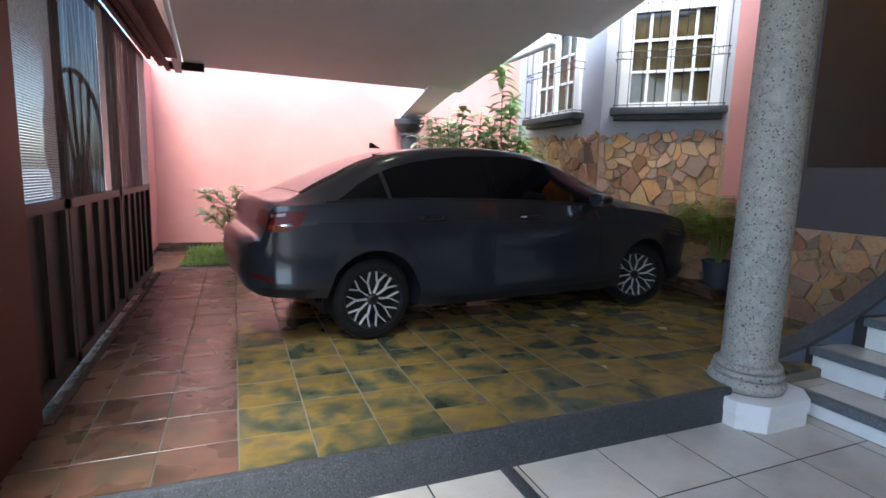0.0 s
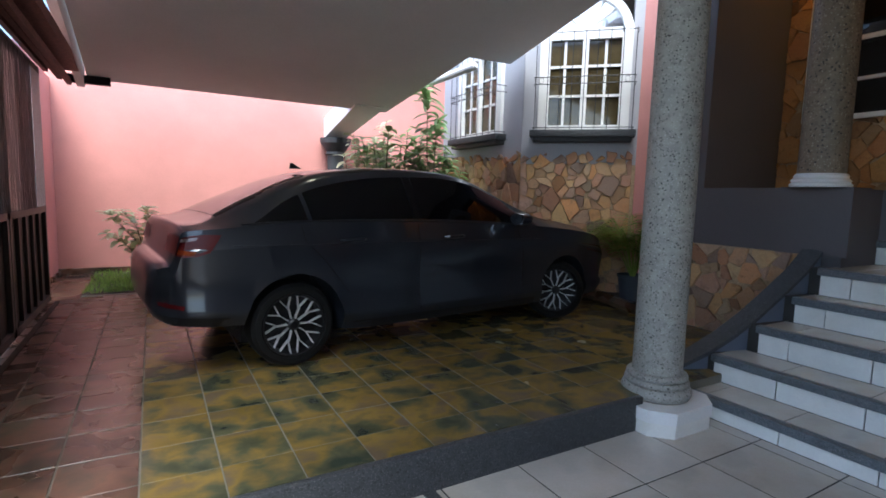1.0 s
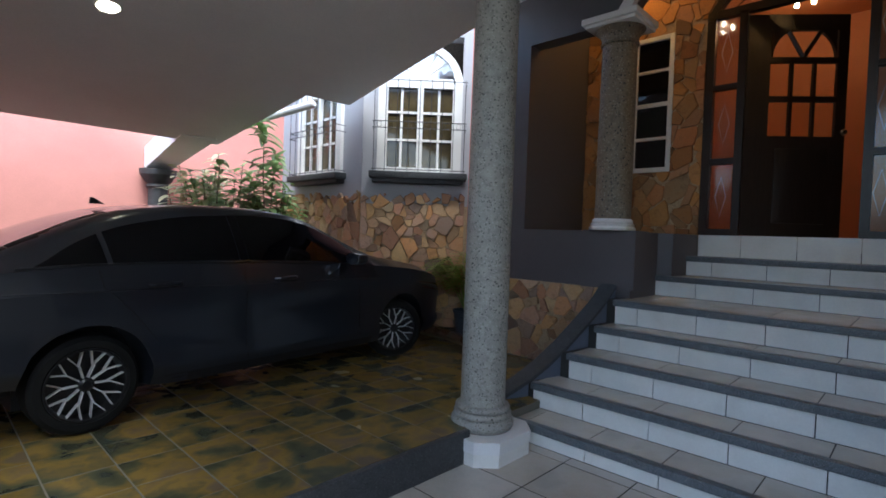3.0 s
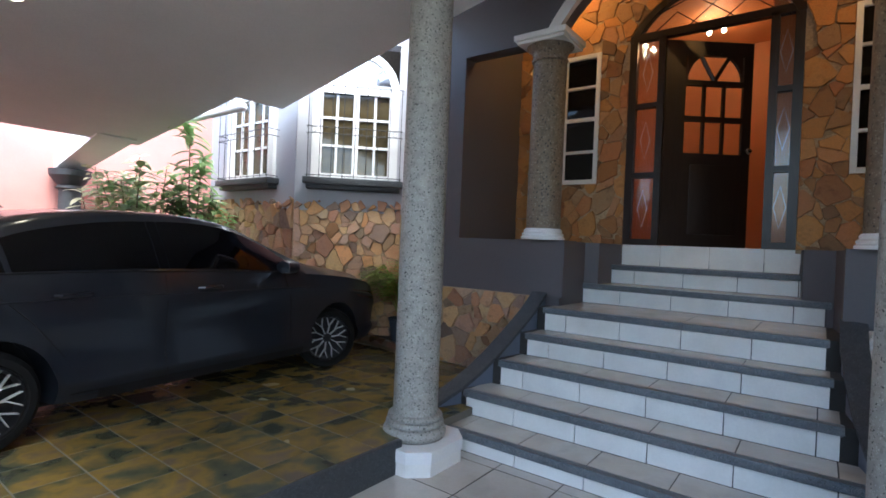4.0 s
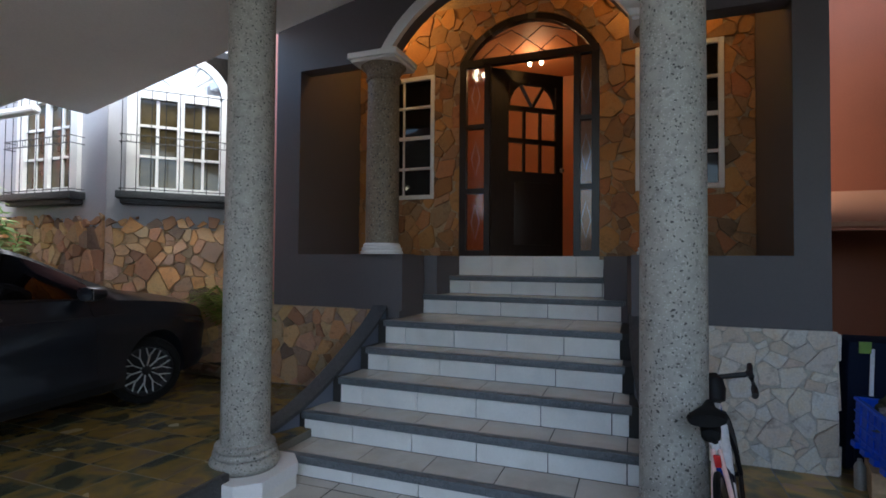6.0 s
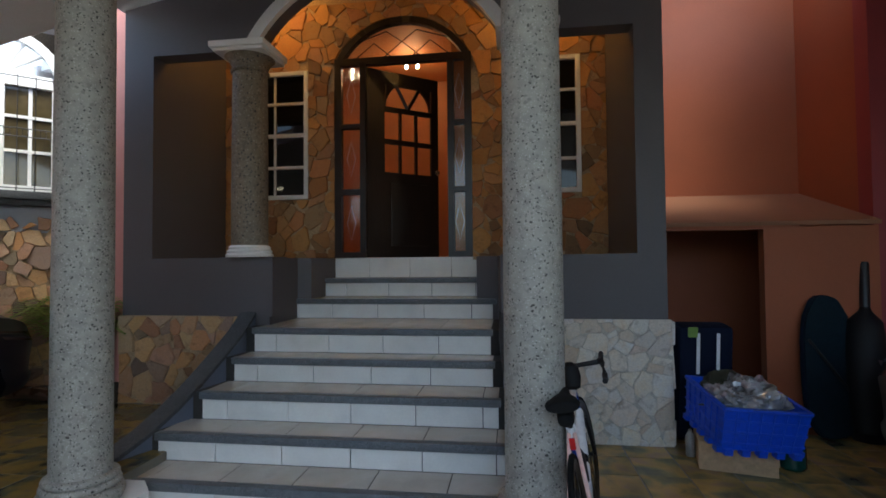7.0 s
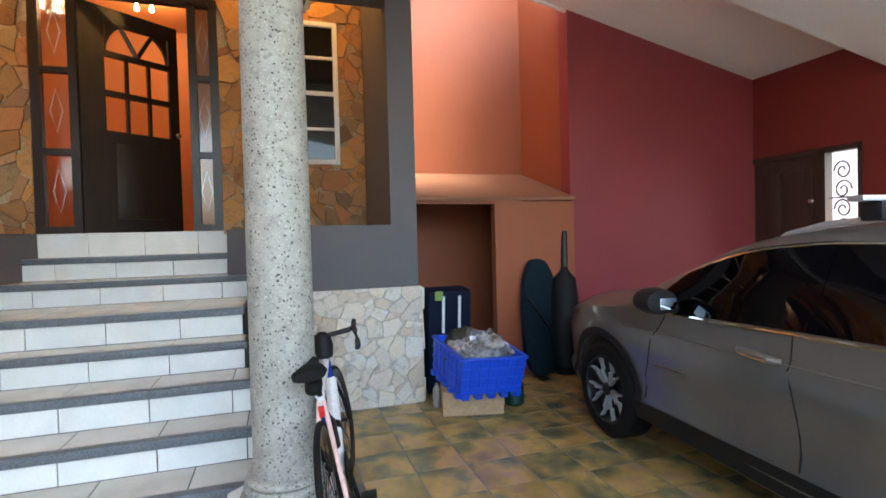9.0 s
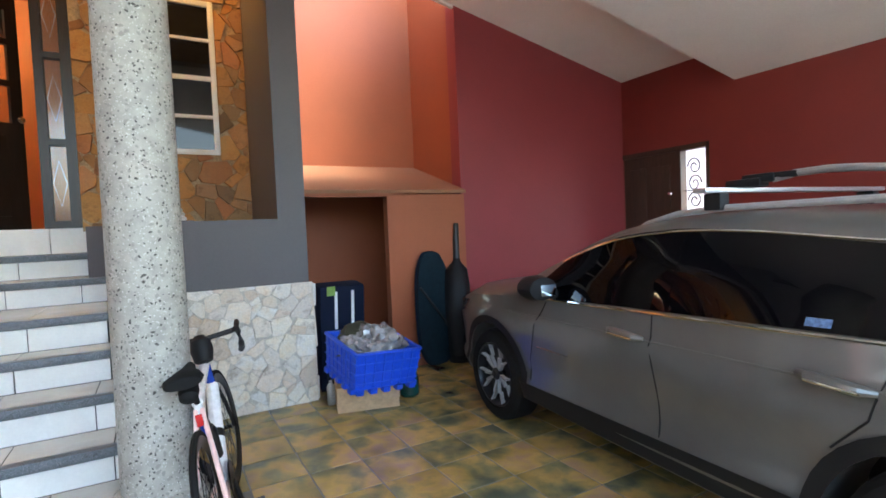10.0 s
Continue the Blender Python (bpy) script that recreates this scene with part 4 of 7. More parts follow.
for y0, y1 in ((0.77, 1.37), (1.5, 2.79), (2.92, 4.33)):
    part("panel", boxes((GX - 0.012, GX - 0.004, y0, y1, 0.09, 0.92)), "gate", gate, "dark sheet-metal lower panel")
    k = max(2, int((y1 - y0) / 0.28))
    for i in range(1, k):
        y = y0 + (y1 - y0) * i / k
        part("rib", boxes((GX - 0.004, GX + 0.022, y - 0.02, y + 0.02, 0.09, 0.92)), "gate", gate)
bm = bmesh.new()
for i in range(98):
    z = 0.99 + i * 0.0128
    box(bm, GX + 0.031, GX + 0.036, 0.74, 1.3, z, z + 0.0092)
part("mesh_screen", bm, "mesh", gate, "grey louvred mesh screen", 0)
for y0, y1, mat, lab in ((1.3, 2.31, "sheet", "dark shade-cloth screen"), (2.51, 3.91, "sheet", "")):
    part("screen", boxes((GX + 0.032, GX + 0.035, y0, y1, 0.975, 2.27)), mat, gate, lab)
for y0, y1 in ((2.32, 2.5), (3.92, 4.33)):
    bm = bmesh.new()
    for i in range(98):
        z = 0.985 + i * 0.0128
        box(bm, GX + 0.031, GX + 0.036, y0, y1, z, z + 0.0105)
    part("mesh_screen", bm, "mesh", gate, "", 0)
# dark bars and plate shape the shadow of things outside on the cloth
bm = bmesh.new()
tube(bm, [(GX - 0.005, 1.9 + 0.62 * math.cos(radians(a)), 1.3 + 0.42 * math.sin(radians(a))) for a in range(-30, 211, 12)], 0.014, 8)
part("scroll_arch", bm, "iron", gate, "dark half-round bar standing in for a silhouette from outside")
bm = bmesh.new()
prism(bm, arc(1.9, 0.98, 0.24, 0, 180, 16), GX - 0.012, GX, "x")
part("scroll_base", bm, "iron", gate, "dark half-round plate standing in for the silhouette base")
for a in (60, 80, 100, 120):
    bm = bmesh.new()
    tube(bm, [(GX - 0.005, 1.9 + 0.12 * math.cos(radians(a)), 1.0), (GX - 0.005, 1.9 + 0.44 * math.cos(radians(a)), 1.35), (GX - 0.005, 1.9 + 0.6 * math.cos(radians(a)), 1.3 + 0.41 * math.sin(radians(a)))], 0.01, 6)
    part("scroll_bar", bm, "iron", gate)
for i, (x, z, y1) in enumerate(((-0.52, 2.36, 4.7), (-0.43, 2.33, 4.9), (-0.36, 2.3, 5.0))):
    bm = boxes((x - 0.02, x + 0.02, 0.6, y1, z - 0.03, z + 0.03))
    single("gate_track", bm, "rust", "rusty red steel rail over the gate", "rail", "gate rails")
single("gate_track_bracket", boxes((-0.4, 0.02, 4.98, 5.04, 2.3, 2.39), bevel=0.004), "iron", "dark steel bracket at the canopy corner", "bracket")
struct("floor_gate_track", boxes((-0.5, -0.46, 0.7, 4.4, -0.01, 0.008)), "track", "steel gate track in the floor")
# side doorway with iron scrolls
sd = thing("door_2", "worn brown wooden side door beside a scrolled iron screen", "door", kind="structure")
bm = boxes((4.62, 5.42, -8.02, -7.97, BAY, 2.0))
for x in (4.72, 5.07):
    for z0, z1 in ((BAY + 0.12, 0.75), (0.9, 1.85)):
        box(bm, x, x + 0.25, -7.97, -7.955, z0, z1, 0.006)
part("door_leaf", bm, "oldwood", sd)
part("door_frame", boxes((4.56, 4.62, -8.05, -7.94, BAY, 2.04), (4.2, 4.24, -8.05, -7.94, BAY, 2.04), (4.2, 5.42, -8.05, -7.94, 2.0, 2.06)), "oldwood", sd)
bm = bmesh.new()
for z in (0.2, 0.75, 1.3, 1.7):
    for s in (1, -1):
        tube(bm, [(4.42 + s * (0.1 - 0.0045 * i) * math.cos(0.55 * i) * 0.9, -8.0, z + 0.1 * s + (0.11 - 0.005 * i) * math.sin(0.55 * i)) for i in range(18)], 0.009, 5)
for z in (0.48, 1.02, 1.52):
    tube(bm, [(4.24, -8.0, z), (4.56, -8.0, z)], 0.008, 5)
part("iron_screen", bm, "iron", sd, "black wrought-iron scroll screen")
kn = bmesh.new()
lathe(kn, [(0.015, 0), (0.03, 0.03), (0.02, 0.05)], 12, pose(4.7, -7.955, 1.5, -90, 0, 0))
part("door_knob", kn, "chrome", sd)
struct("backdrop_patio", boxes((3.2, 6.5, -10.6, -10.5, -0.33, 4.0)), "trim", "bright white patio wall beyond the side door")


# ---- cars ----
def lerp_table(tab, x):
    """Smooth reading of a table of (x, value)."""
    if x <= tab[0][0]:
        return tab[0][1]
    for i, ((x0, v0), (x1, v1)) in enumerate(zip(tab, tab[1:])):
        if x <= x1:
            m0 = (v1 - tab[i - 1][1]) / (x1 - tab[i - 1][0]) if i else (v1 - v0) / (x1 - x0)
            m1 = (tab[i + 2][1] - v0) / (tab[i + 2][0] - x0) if i + 2 < len(tab) else (v1 - v0) / (x1 - x0)
            h = x1 - x0
            t = (x - x0) / h
            return (2 * t**3 - 3 * t**2 + 1) * v0 + (t**3 - 2 * t**2 + t) * h * m0 + (-2 * t**3 + 3 * t**2) * v1 + (t**3 - t**2) * h * m1
    return tab[-1][1]


class Shell:
    """A car body from tables along its length: x runs from the rear axle forwards, y to the side, z up."""

    def __init__(self, half, top, belt, edge, edge_w, low, x0, x1):
        self.half, self.top, self.belt, self.edge, self.edge_w, self.low, self.x0, self.x1 = half, top, belt, edge, edge_w, low, x0, x1

    def section(self, x):
        w, zt, zb, ze, we, zl = (lerp_table(t, x) for t in (self.half, self.top, self.belt, self.edge, self.edge_w, self.low))
        ze = max(ze, zb + 0.004)
        zt = max(zt, ze + 0.004)
        h = zb - zl
        return [(0, zl), (w * 0.8, zl), (w - 0.035, zl + 0.015), (w - 0.006, zl + 0.13 * h), (w - 0.002, zl + 0.2 * h), (w - 0.026, zl + 0.28 * h), (w - 0.014, zl + 0.55 * h), (w + 0.005, zl + 0.8 * h), (w - 0.02, zl + 0.86 * h), (w - 0.035, zb),
                (we + (w - 0.035 - we) * 0.55, zb + (ze - zb) * 0.5), (we, ze), (we - 0.05, ze + (zt - ze) * 0.5), (we * 0.72, ze + (zt - ze) * 0.8), (we * 0.35, ze + (zt - ze) * 0.97), (0, zt)]

    def side(self, x, v):
        """A point on the window band: v 0 at the belt, 1 at the roof's edge."""
        s = self.section(x)
        (y0, z0), (ym, zm), (y1, z1) = s[9], s[10], s[11]
        if v < 0.5:
            k = v * 2
            return y0 + (ym - y0) * k, z0 + (zm - z0) * k
        k = v * 2 - 1
        return ym + (y1 - ym) * k, zm + (z1 - zm) * k

    def body(self, name, n, arches, material):
        bm = bmesh.new()
        rows = []
        xs = sorted([self.x0 + (self.x1 - self.x0) * i / n for i in range(n + 1)] + [self.x0 + 0.011 * i for i in range(1, 18)] + [self.x1 - 0.015 * i for i in range(1, 9)])
        for x in xs:
            s = self.section(x)
            loop = s + [(-y, z) for y, z in s[-2:0:-1]]
            rows.append([bm.verts.new((x, y, z)) for y, z in loop])
        k = len(rows[0])
        for a, b in zip(rows, rows[1:]):
            for i in range(k):
                bm.faces.new((a[i], a[(i + 1) % k], b[(i + 1) % k], b[i]))
        bm.faces.new(rows[0][::-1])
        bm.faces.new(rows[-1])
        ob = new(name, finish(name, bm, material, 38))
        cut = bmesh.new()
        for x, z, r in arches:
            for s in (1, -1):
                lathe(cut, [(r, -0.16), (r, 0.6)], 48, pose(x, s * 0.75, z, -90 * s, 0, 0))
        cutter = new("cutter", finish("cutter", cut, None, 0))
        mod = ob.modifiers.new("arches", "BOOLEAN")
        mod.object, mod.solver = cutter, "EXACT"
        bpy.context.view_layer.update()
        me = bpy.data.meshes.new_from_object(ob.evaluated_get(bpy.context.evaluated_depsgraph_get()))
        ob.modifiers.clear()
        ob.data = me
        me.shade_smooth()
        me.set_sharp_from_angle(angle=radians(38))
        bpy.data.objects.remove(cutter)
        return ob

    def pane(self, xa, xb, v0, v1, s, out=0.004, n=14):
        """A sheet on the window band; v0 and v1 are tables along x; s is the side."""
        bm = bmesh.new()
        rows = []
        for i in range(n + 1):
            x = xa + (xb - xa) * i / n
            a, b = lerp_table(v0, x), max(lerp_table(v0, x) + 0.004, lerp_table(v1, x))
            rows.append([bm.verts.new((x, s * (self.side(x, a + (b - a) * j / 6)[0] + out), self.side(x, a + (b - a) * j / 6)[1] + out * 0.4)) for j in range(7)])
        for a, b in zip(rows, rows[1:]):
            for j in range(6):
                bm.faces.new((a[j], a[j + 1], b[j + 1], b[j]))
        return bm

    def rear(self, ys, zs, s, out=0.006):
        """A sheet on the tail: the rearmost skin at each width and height."""
        def reach(x, z):
            sec = self.section(x)[1:]
            if not sec[0][1] <= z <= sec[-1][1]:
                return 0.0
            return max(y0 + (y1 - y0) * (z - z0) / max(1e-6, z1 - z0) for (y0, z0), (y1, z1) in zip(sec, sec[1:]) if z0 <= z <= z1)
        bm = bmesh.new()
        rows = []
        for z in zs:
            row = []
            for y in ys:
                x = self.x0
                while x < self.x0 + 0.6 and reach(x, z) < y:
                    x += 0.004
                row.append(bm.verts.new((x - out, s * (y + out * 0.5), z)))
            rows.append(row)
        for a, b in zip(rows, rows[1:]):
            for i in range(len(a) - 1):
                bm.faces.new((a[i], a[i + 1], b[i + 1], b[i]))
        return bm

    def patch(self, pts, s, out=0.005):
        """A strip on the body's side along points of (x, z), s the side."""
        bm = bmesh.new()
        vs = []
        for x, z in pts:
            sec = self.section(x)
            y = sec[4][0]
            for (y0, z0), (y1, z1) in zip(sec[1:11], sec[2:12]):
                if z0 <= z <= z1:
                    y = y0 + (y1 - y0) * (z - z0) / max(1e-6, z1 - z0)
            vs.append(Vector((x, s * (y + out), z)))
        return bm, vs


def wheel(parent, x, y, s, r, rim, spokes, material, face, tilt, steer=0):
    """A wheel at (x, y) whose outer face looks along s * y, steered about its middle."""
    w = new("wheel")
    w.parent = parent
    w.matrix_basis = pose(x, y - s * 0.1, r, 0, 0, steer) @ pose(0, s * 0.1, 0, -90 * s, 0, 0) @ pose(0, 0, 0, 0, 0, tilt)
    bm = bmesh.new()
    lathe(bm, [(rim, -0.2), (r - 0.03, -0.21), (r - 0.004, -0.19), (r, -0.15), (r, -0.055), (r - 0.006, -0.025), (r - 0.03, -0.004), (rim + 0.012, 0.0), (rim, -0.012), (rim, -0.2)], 56, caps=False)
    bmesh.ops.remove_doubles(bm, verts=bm.verts, dist=0.0005)
    part("tyre", bm, "rubber", w, "black rubber tyre")
    bm = bmesh.new()
    lathe(bm, [(rim * 0.98, -0.07), (rim * 1.0, -0.008), (rim * 0.95, -0.005), (rim * 0.92, -0.03), (rim * 0.9, -0.09), (0.02, -0.1)], 48, caps=False)
    part("rim", bm, face, w)
    bm = bmesh.new()
    lathe(bm, [(rim * 1.01, -0.01), (rim * 1.0, -0.003), (rim * 0.965, -0.002), (rim * 0.95, -0.02)], 48, caps=False)
    part("rim_lip", bm, "alloydark", w)
    bm = bmesh.new()
    for k in range(spokes):
        a = 2 * math.pi * k / spokes
        for d in spoke_offsets(material):
            r0, r1, a0, a1, t = d
            p0 = Vector((rim * r0 * math.cos(a + a0), rim * r0 * math.sin(a + a0), -0.03))
            p1 = Vector((rim * r1 * math.cos(a + a1), rim * r1 * math.sin(a + a1), -0.012))
            side = (p1 - p0).cross(Vector((0, 0, 1))).normalized() * t
            v = [bm.verts.new(p) for p in (p0 - side, p0 + side, p1 + side, p1 - side)]
            u = [bm.verts.new(p - Vector((0, 0, 0.03))) for p in (p0 - side, p0 + side, p1 + side, p1 - side)]
            bm.faces.new(v)
            for i in range(4):
                bm.faces.new((v[i], u[i], u[(i + 1) % 4], v[(i + 1) % 4]))
    part("spokes", bm, "alloy" if material == "mesh" else "satin", w, "bright machined spokes")
    bm = bmesh.new()
    lathe(bm, [(rim * 0.2, -0.06), (rim * 0.19, -0.02), (rim * 0.13, -0.012), (rim * 0.12, -0.008), (0.001, -0.006)], 24, caps=False)
    part("hub_cap", bm, "alloydark", w)
    return w


def spoke_offsets(kind):
    if kind == "mesh":
        return ((0.14, 0.56, 0.0, 0.0, 0.0036), (0.54, 0.99, 0.0, 0.21, 0.0027), (0.54, 0.99, 0.0, -0.21, 0.0027))
    return ((0.16, 0.6, 0.12, 0.2, 0.009), (0.58, 0.97, 0.2, 0.33, 0.0065), (0.16, 0.6, -0.12, -0.2, 0.009), (0.58, 0.97, -0.2, -0.33, 0.0065))


def line_on(shell, pts, s, r, out=0.002):
    bm, vs = shell.patch(pts, s, out)
    return tube(bm, vs, r, 6)


def sheet_on(shell, lo, hi, s, out=0.006, n=10):
    """A curved sheet on the side between two lines of (x, z)."""
    bm, a = shell.patch([(lerp_pt(lo, i / n)) for i in range(n + 1)], s, out)
    _b, b = shell.patch([(lerp_pt(hi, i / n)) for i in range(n + 1)], s, out)
    _b.free()
    va, vb = [bm.verts.new(p) for p in a], [bm.verts.new(p) for p in b]
    for i in range(n):
        bm.faces.new((va[i], va[i + 1], vb[i + 1], vb[i]))
    return bm


def lerp_pt(pts, t):
    k = t * (len(pts) - 1)
    i = min(int(k), len(pts) - 2)
    f = k - i
    return (pts[i][0] + (pts[i + 1][0] - pts[i][0]) * f, pts[i][1] + (pts[i + 1][1] - pts[i][1]) * f)


def cap_sheet(shell, x0, x1, wfrac, out, rows=8, cols=10):
    """Glass laid over the top line: windscreen or rear window."""
    bm = bmesh.new()
    grid = []
    for i in range(rows + 1):
        x = x0 + (x1 - x0) * i / rows
        s = shell.section(x)[11:]
        pts = s + [(-y, z) for y, z in s[-2::-1]]
        pts = [(y * wfrac, z) for y, z in pts]
        grid.append([bm.verts.new((x, y, z + out)) for y, z in pts])
    for a, b in zip(grid, grid[1:]):
        for j in range(len(a) - 1):
            bm.faces.new((a[j], a[j + 1], b[j + 1], b[j]))
    return bm


# the sedan
sedan = thing("sedan_car", "dark blue-grey four-door sedan parked on the tiled carport", "car", "", pose(1.205, 1.405 - 0.02, 0.0, 0, 0, math.degrees(math.atan2(0.307, 2.667))) @ pose(0, 0.89, 0))
S = Shell(
    half=[(-0.89, 0.45), (-0.87, 0.58), (-0.82, 0.69), (-0.76, 0.775), (-0.67, 0.83), (-0.5, 0.87), (-0.170, 0.895), (1.0, 0.9), (2.2, 0.895), (2.8, 0.885), (3.1, 0.865), (3.35, 0.79), (3.5, 0.65), (3.56, 0.45)],
    top=[(-0.89, 0.56), (-0.88, 0.65), (-0.86, 0.7), (-0.8, 0.735), (-0.755, 0.76), (-0.725, 0.86), (-0.705, 0.94), (-0.685, 0.972), (-0.65, 0.975), (-0.5, 0.995), (-0.255, 1.12), (0.2, 1.31), (0.6, 1.385), (1.0, 1.405), (1.35, 1.39), (1.65, 1.33), (2.1, 1.135), (2.4, 1.025), (2.8, 0.975), (3.2, 0.9), (3.45, 0.79), (3.56, 0.6)],
    belt=[(-0.89, 0.52), (-0.88, 0.61), (-0.86, 0.67), (-0.8, 0.71), (-0.755, 0.73), (-0.725, 0.83), (-0.705, 0.905), (-0.685, 0.93), (-0.65, 0.937), (-0.5, 0.948), (0.0, 0.98), (1.0, 0.975), (2.0, 0.945), (2.5, 0.915), (3.0, 0.855), (3.35, 0.75), (3.56, 0.52)],
    edge=[(-0.89, 0.54), (-0.88, 0.63), (-0.86, 0.685), (-0.8, 0.722), (-0.755, 0.745), (-0.725, 0.845), (-0.705, 0.922), (-0.685, 0.95), (-0.65, 0.957), (-0.5, 0.97), (-0.255, 1.075), (0.2, 1.25), (0.6, 1.335), (1.0, 1.362), (1.35, 1.352), (1.65, 1.292), (2.1, 1.105), (2.4, 1.0), (2.8, 0.915), (3.2, 0.845), (3.45, 0.73), (3.56, 0.55)],
    edge_w=[(-0.89, 0.35), (-0.80, 0.6), (-0.76, 0.66), (-0.6, 0.7), (-0.4, 0.66), (0.0, 0.6), (0.6, 0.6), (1.2, 0.625), (1.7, 0.665), (2.2, 0.72), (2.6, 0.745), (3.0, 0.73), (3.45, 0.57), (3.56, 0.4)],
    low=[(-0.89, 0.46), (-0.87, 0.4), (-0.80, 0.355), (-0.6, 0.335), (-0.3, 0.32), (0.3, 0.22), (0.5, 0.2), (2.2, 0.2), (3.2, 0.21), (3.5, 0.27), (3.56, 0.35)], x0=-0.89, x1=3.56)
for tab in (S.half, S.top, S.belt, S.edge, S.edge_w, S.low):
    tab[:] = [((x + 0.5) * 0.86 - 0.5 if x < -0.5 else x, v) for x, v in tab]
S.x0 = (S.x0 + 0.5) * 0.86 - 0.5
WB = 2.686
b = S.body("body", 84, [(0, 0.31, 0.335), (WB, 0.31, 0.335)], "sedan")
b.parent = sedan
part("underbody", boxes((-0.3, 3.1, -0.62, 0.62, 0.16, 0.3), (-0.35, 0.35, -0.6, 0.6, 0.25, 0.68), (WB - 0.35, WB + 0.35, -0.6, 0.6, 0.25, 0.68)), "trimblack", sedan, "black underbody and wheel wells")
for s in (-1, 1):
    v1 = [(-0.28, 0.1), (-0.09, 0.62), (0.12, 0.82), (0.45, 0.87), (1.0, 0.9), (1.4, 0.92), (1.75, 0.92), (2.0, 0.85), (2.2, 0.5)]
    lo = [(-1, 0.07), (3, 0.07)]
    part("side_window", S.pane(-0.26, 0.085, lo, v1, s), "carglass", sedan, "tinted quarter glass")
    part("side_window", S.pane(0.115, 0.925, lo, v1, s), "carglass", sedan, "tinted rear door glass")
    part("side_window", S.pane(1.0, 2.08, lo, v1, s), "carglass", sedan, "tinted front door glass")
    part("pillar_trim", S.pane(0.93, 0.995, lo, v1, s, 0.0055), "carglass", sedan)
    part("belt_trim", line_on(S, [(x, lerp_table(S.belt, x) + 0.012) for x in np.linspace(-0.340, 2.15, 24)], s, 0.007, 0.006), "chrome" if s > 2 else "alloydark", sedan)
    for seam in ([(0.985, 0.27), (0.965, 0.6), (0.962, 0.96)], [(0.37, 0.5), (0.2, 0.72), (0.06, 0.86), (0.03, 0.99)], [(2.1, 0.27), (2.1, 0.5), (2.08, 0.7), (2.02, 0.93)], [(0.45, 0.25), (1.2, 0.245), (2.1, 0.25)]):
        part("door_seam", line_on(S, [lerp_pt(seam, i / 12) for i in range(13)], s, 0.004, -0.001), "trimblack", sedan)
    part("side_crease", line_on(S, [(x, 0.84 - 0.02 * x / 2) for x in np.linspace(-0.4, 2.3, 20)], s, 0.006, -0.002), "sedan", sedan)
    part("sill_trim", sheet_on(S, [(0.4, 0.215), (2.25, 0.215)], [(0.4, 0.28), (2.25, 0.28)], s, 0.01), "trimblack", sedan)
    for x in (0.3, 1.2):
        bm, vs = S.patch([(x, 0.86), (x + 0.03, 0.862), (x + 0.1, 0.864), (x + 0.17, 0.866), (x + 0.2, 0.864)], s, 0.03)
        vs[0].y -= s * 0.028
        vs[-1].y -= s * 0.028
        tube(bm, vs, [0.01, 0.013, 0.014, 0.013, 0.01], 8)
        part("door_handle", bm, "sedan", sedan)
    bm = sheet_on(S, [(-0.708, 0.79), (-0.66, 0.782), (-0.6, 0.785), (-0.53, 0.81)], [(-0.672, 0.895), (-0.63, 0.908), (-0.55, 0.915), (-0.46, 0.912)], s, 0.008, 18)
    tl = part("tail_light", bm, "lensred", sedan, "red wraparound tail light")
    part("tail_light_inner", S.rear([0.42 + 0.05 * i for i in range(8)], [0.795, 0.82, 0.85, 0.88, 0.9], s), "lensred", tl)
    part("reversing_lens", sheet_on(S, [(-0.685, 0.868), (-0.6, 0.88)], [(-0.675, 0.89), (-0.59, 0.9)], s, 0.011, 10), "lensclear", tl)
    part("indicator_lens", sheet_on(S, [(-0.703, 0.798), (-0.615, 0.792)], [(-0.695, 0.825), (-0.6, 0.816)], s, 0.011, 10), "lensamber", tl)
    part("bumper_reflector", sheet_on(S, [(-0.788, 0.475), (-0.672, 0.462)], [(-0.788, 0.5), (-0.663, 0.484)], s, 0.006), "lensred", sedan)
    part("headlight", sheet_on(S, [(3.0, 0.68), (3.4, 0.62)], [(2.9, 0.76), (3.38, 0.7)], s, 0.006), "lensclear", sedan)
    m = bmesh.new()
    lathe(m, [(0.02, -0.09), (0.075, -0.075), (0.085, 0.0), (0.075, 0.07), (0.03, 0.1)], 16, pose(1.97, s * 0.96, 1.005, 0, 90, 0) @ Matrix.Diagonal((0.68, 1.0, 0.85, 1)))
    tube(m, [(2.0, s * 0.84, 0.96), (1.99, s * 0.95, 0.985)], 0.025, 8)
    mi = part("door_mirror", m, "sedan", sedan)
    part("mirror_glass", boxes((1.905, 1.91, min(s * 0.9, s * 1.04), max(s * 0.9, s * 1.02), 0.965, 1.045)), "mirror", mi)
    for x in (0, WB):
        wheel(sedan, x, s * 0.835, s, 0.29, 0.212, 10, "mesh", "alloydark", 9 if x else 0, -30 if x else 0)
part("windscreen", cap_sheet(S, 1.42, 2.32, 0.97, 0.004), "carglass", sedan, "dark windscreen")
part("rear_window", cap_sheet(S, -0.44, 0.22, 0.94, 0.004), "carglass", sedan, "dark rear window")
bm = bmesh.new()
prism(bm, [(-0.017, 0), (0.08, 0), (0.005, 0.045), (-0.012, 0.045)], -0.009, 0.009, "y")
bmesh.ops.transform(bm, matrix=pose(0.28, 0, 1.372), verts=bm.verts)
part("antenna", bm, "trimblack", sedan, "black fin antenna")
part("bumper_lower", sheet_on(S, [(-0.758, 0.365), (-0.42, 0.34)], [(-0.767, 0.42), (-0.42, 0.40)], -1, 0.005), "trimblack", sedan)

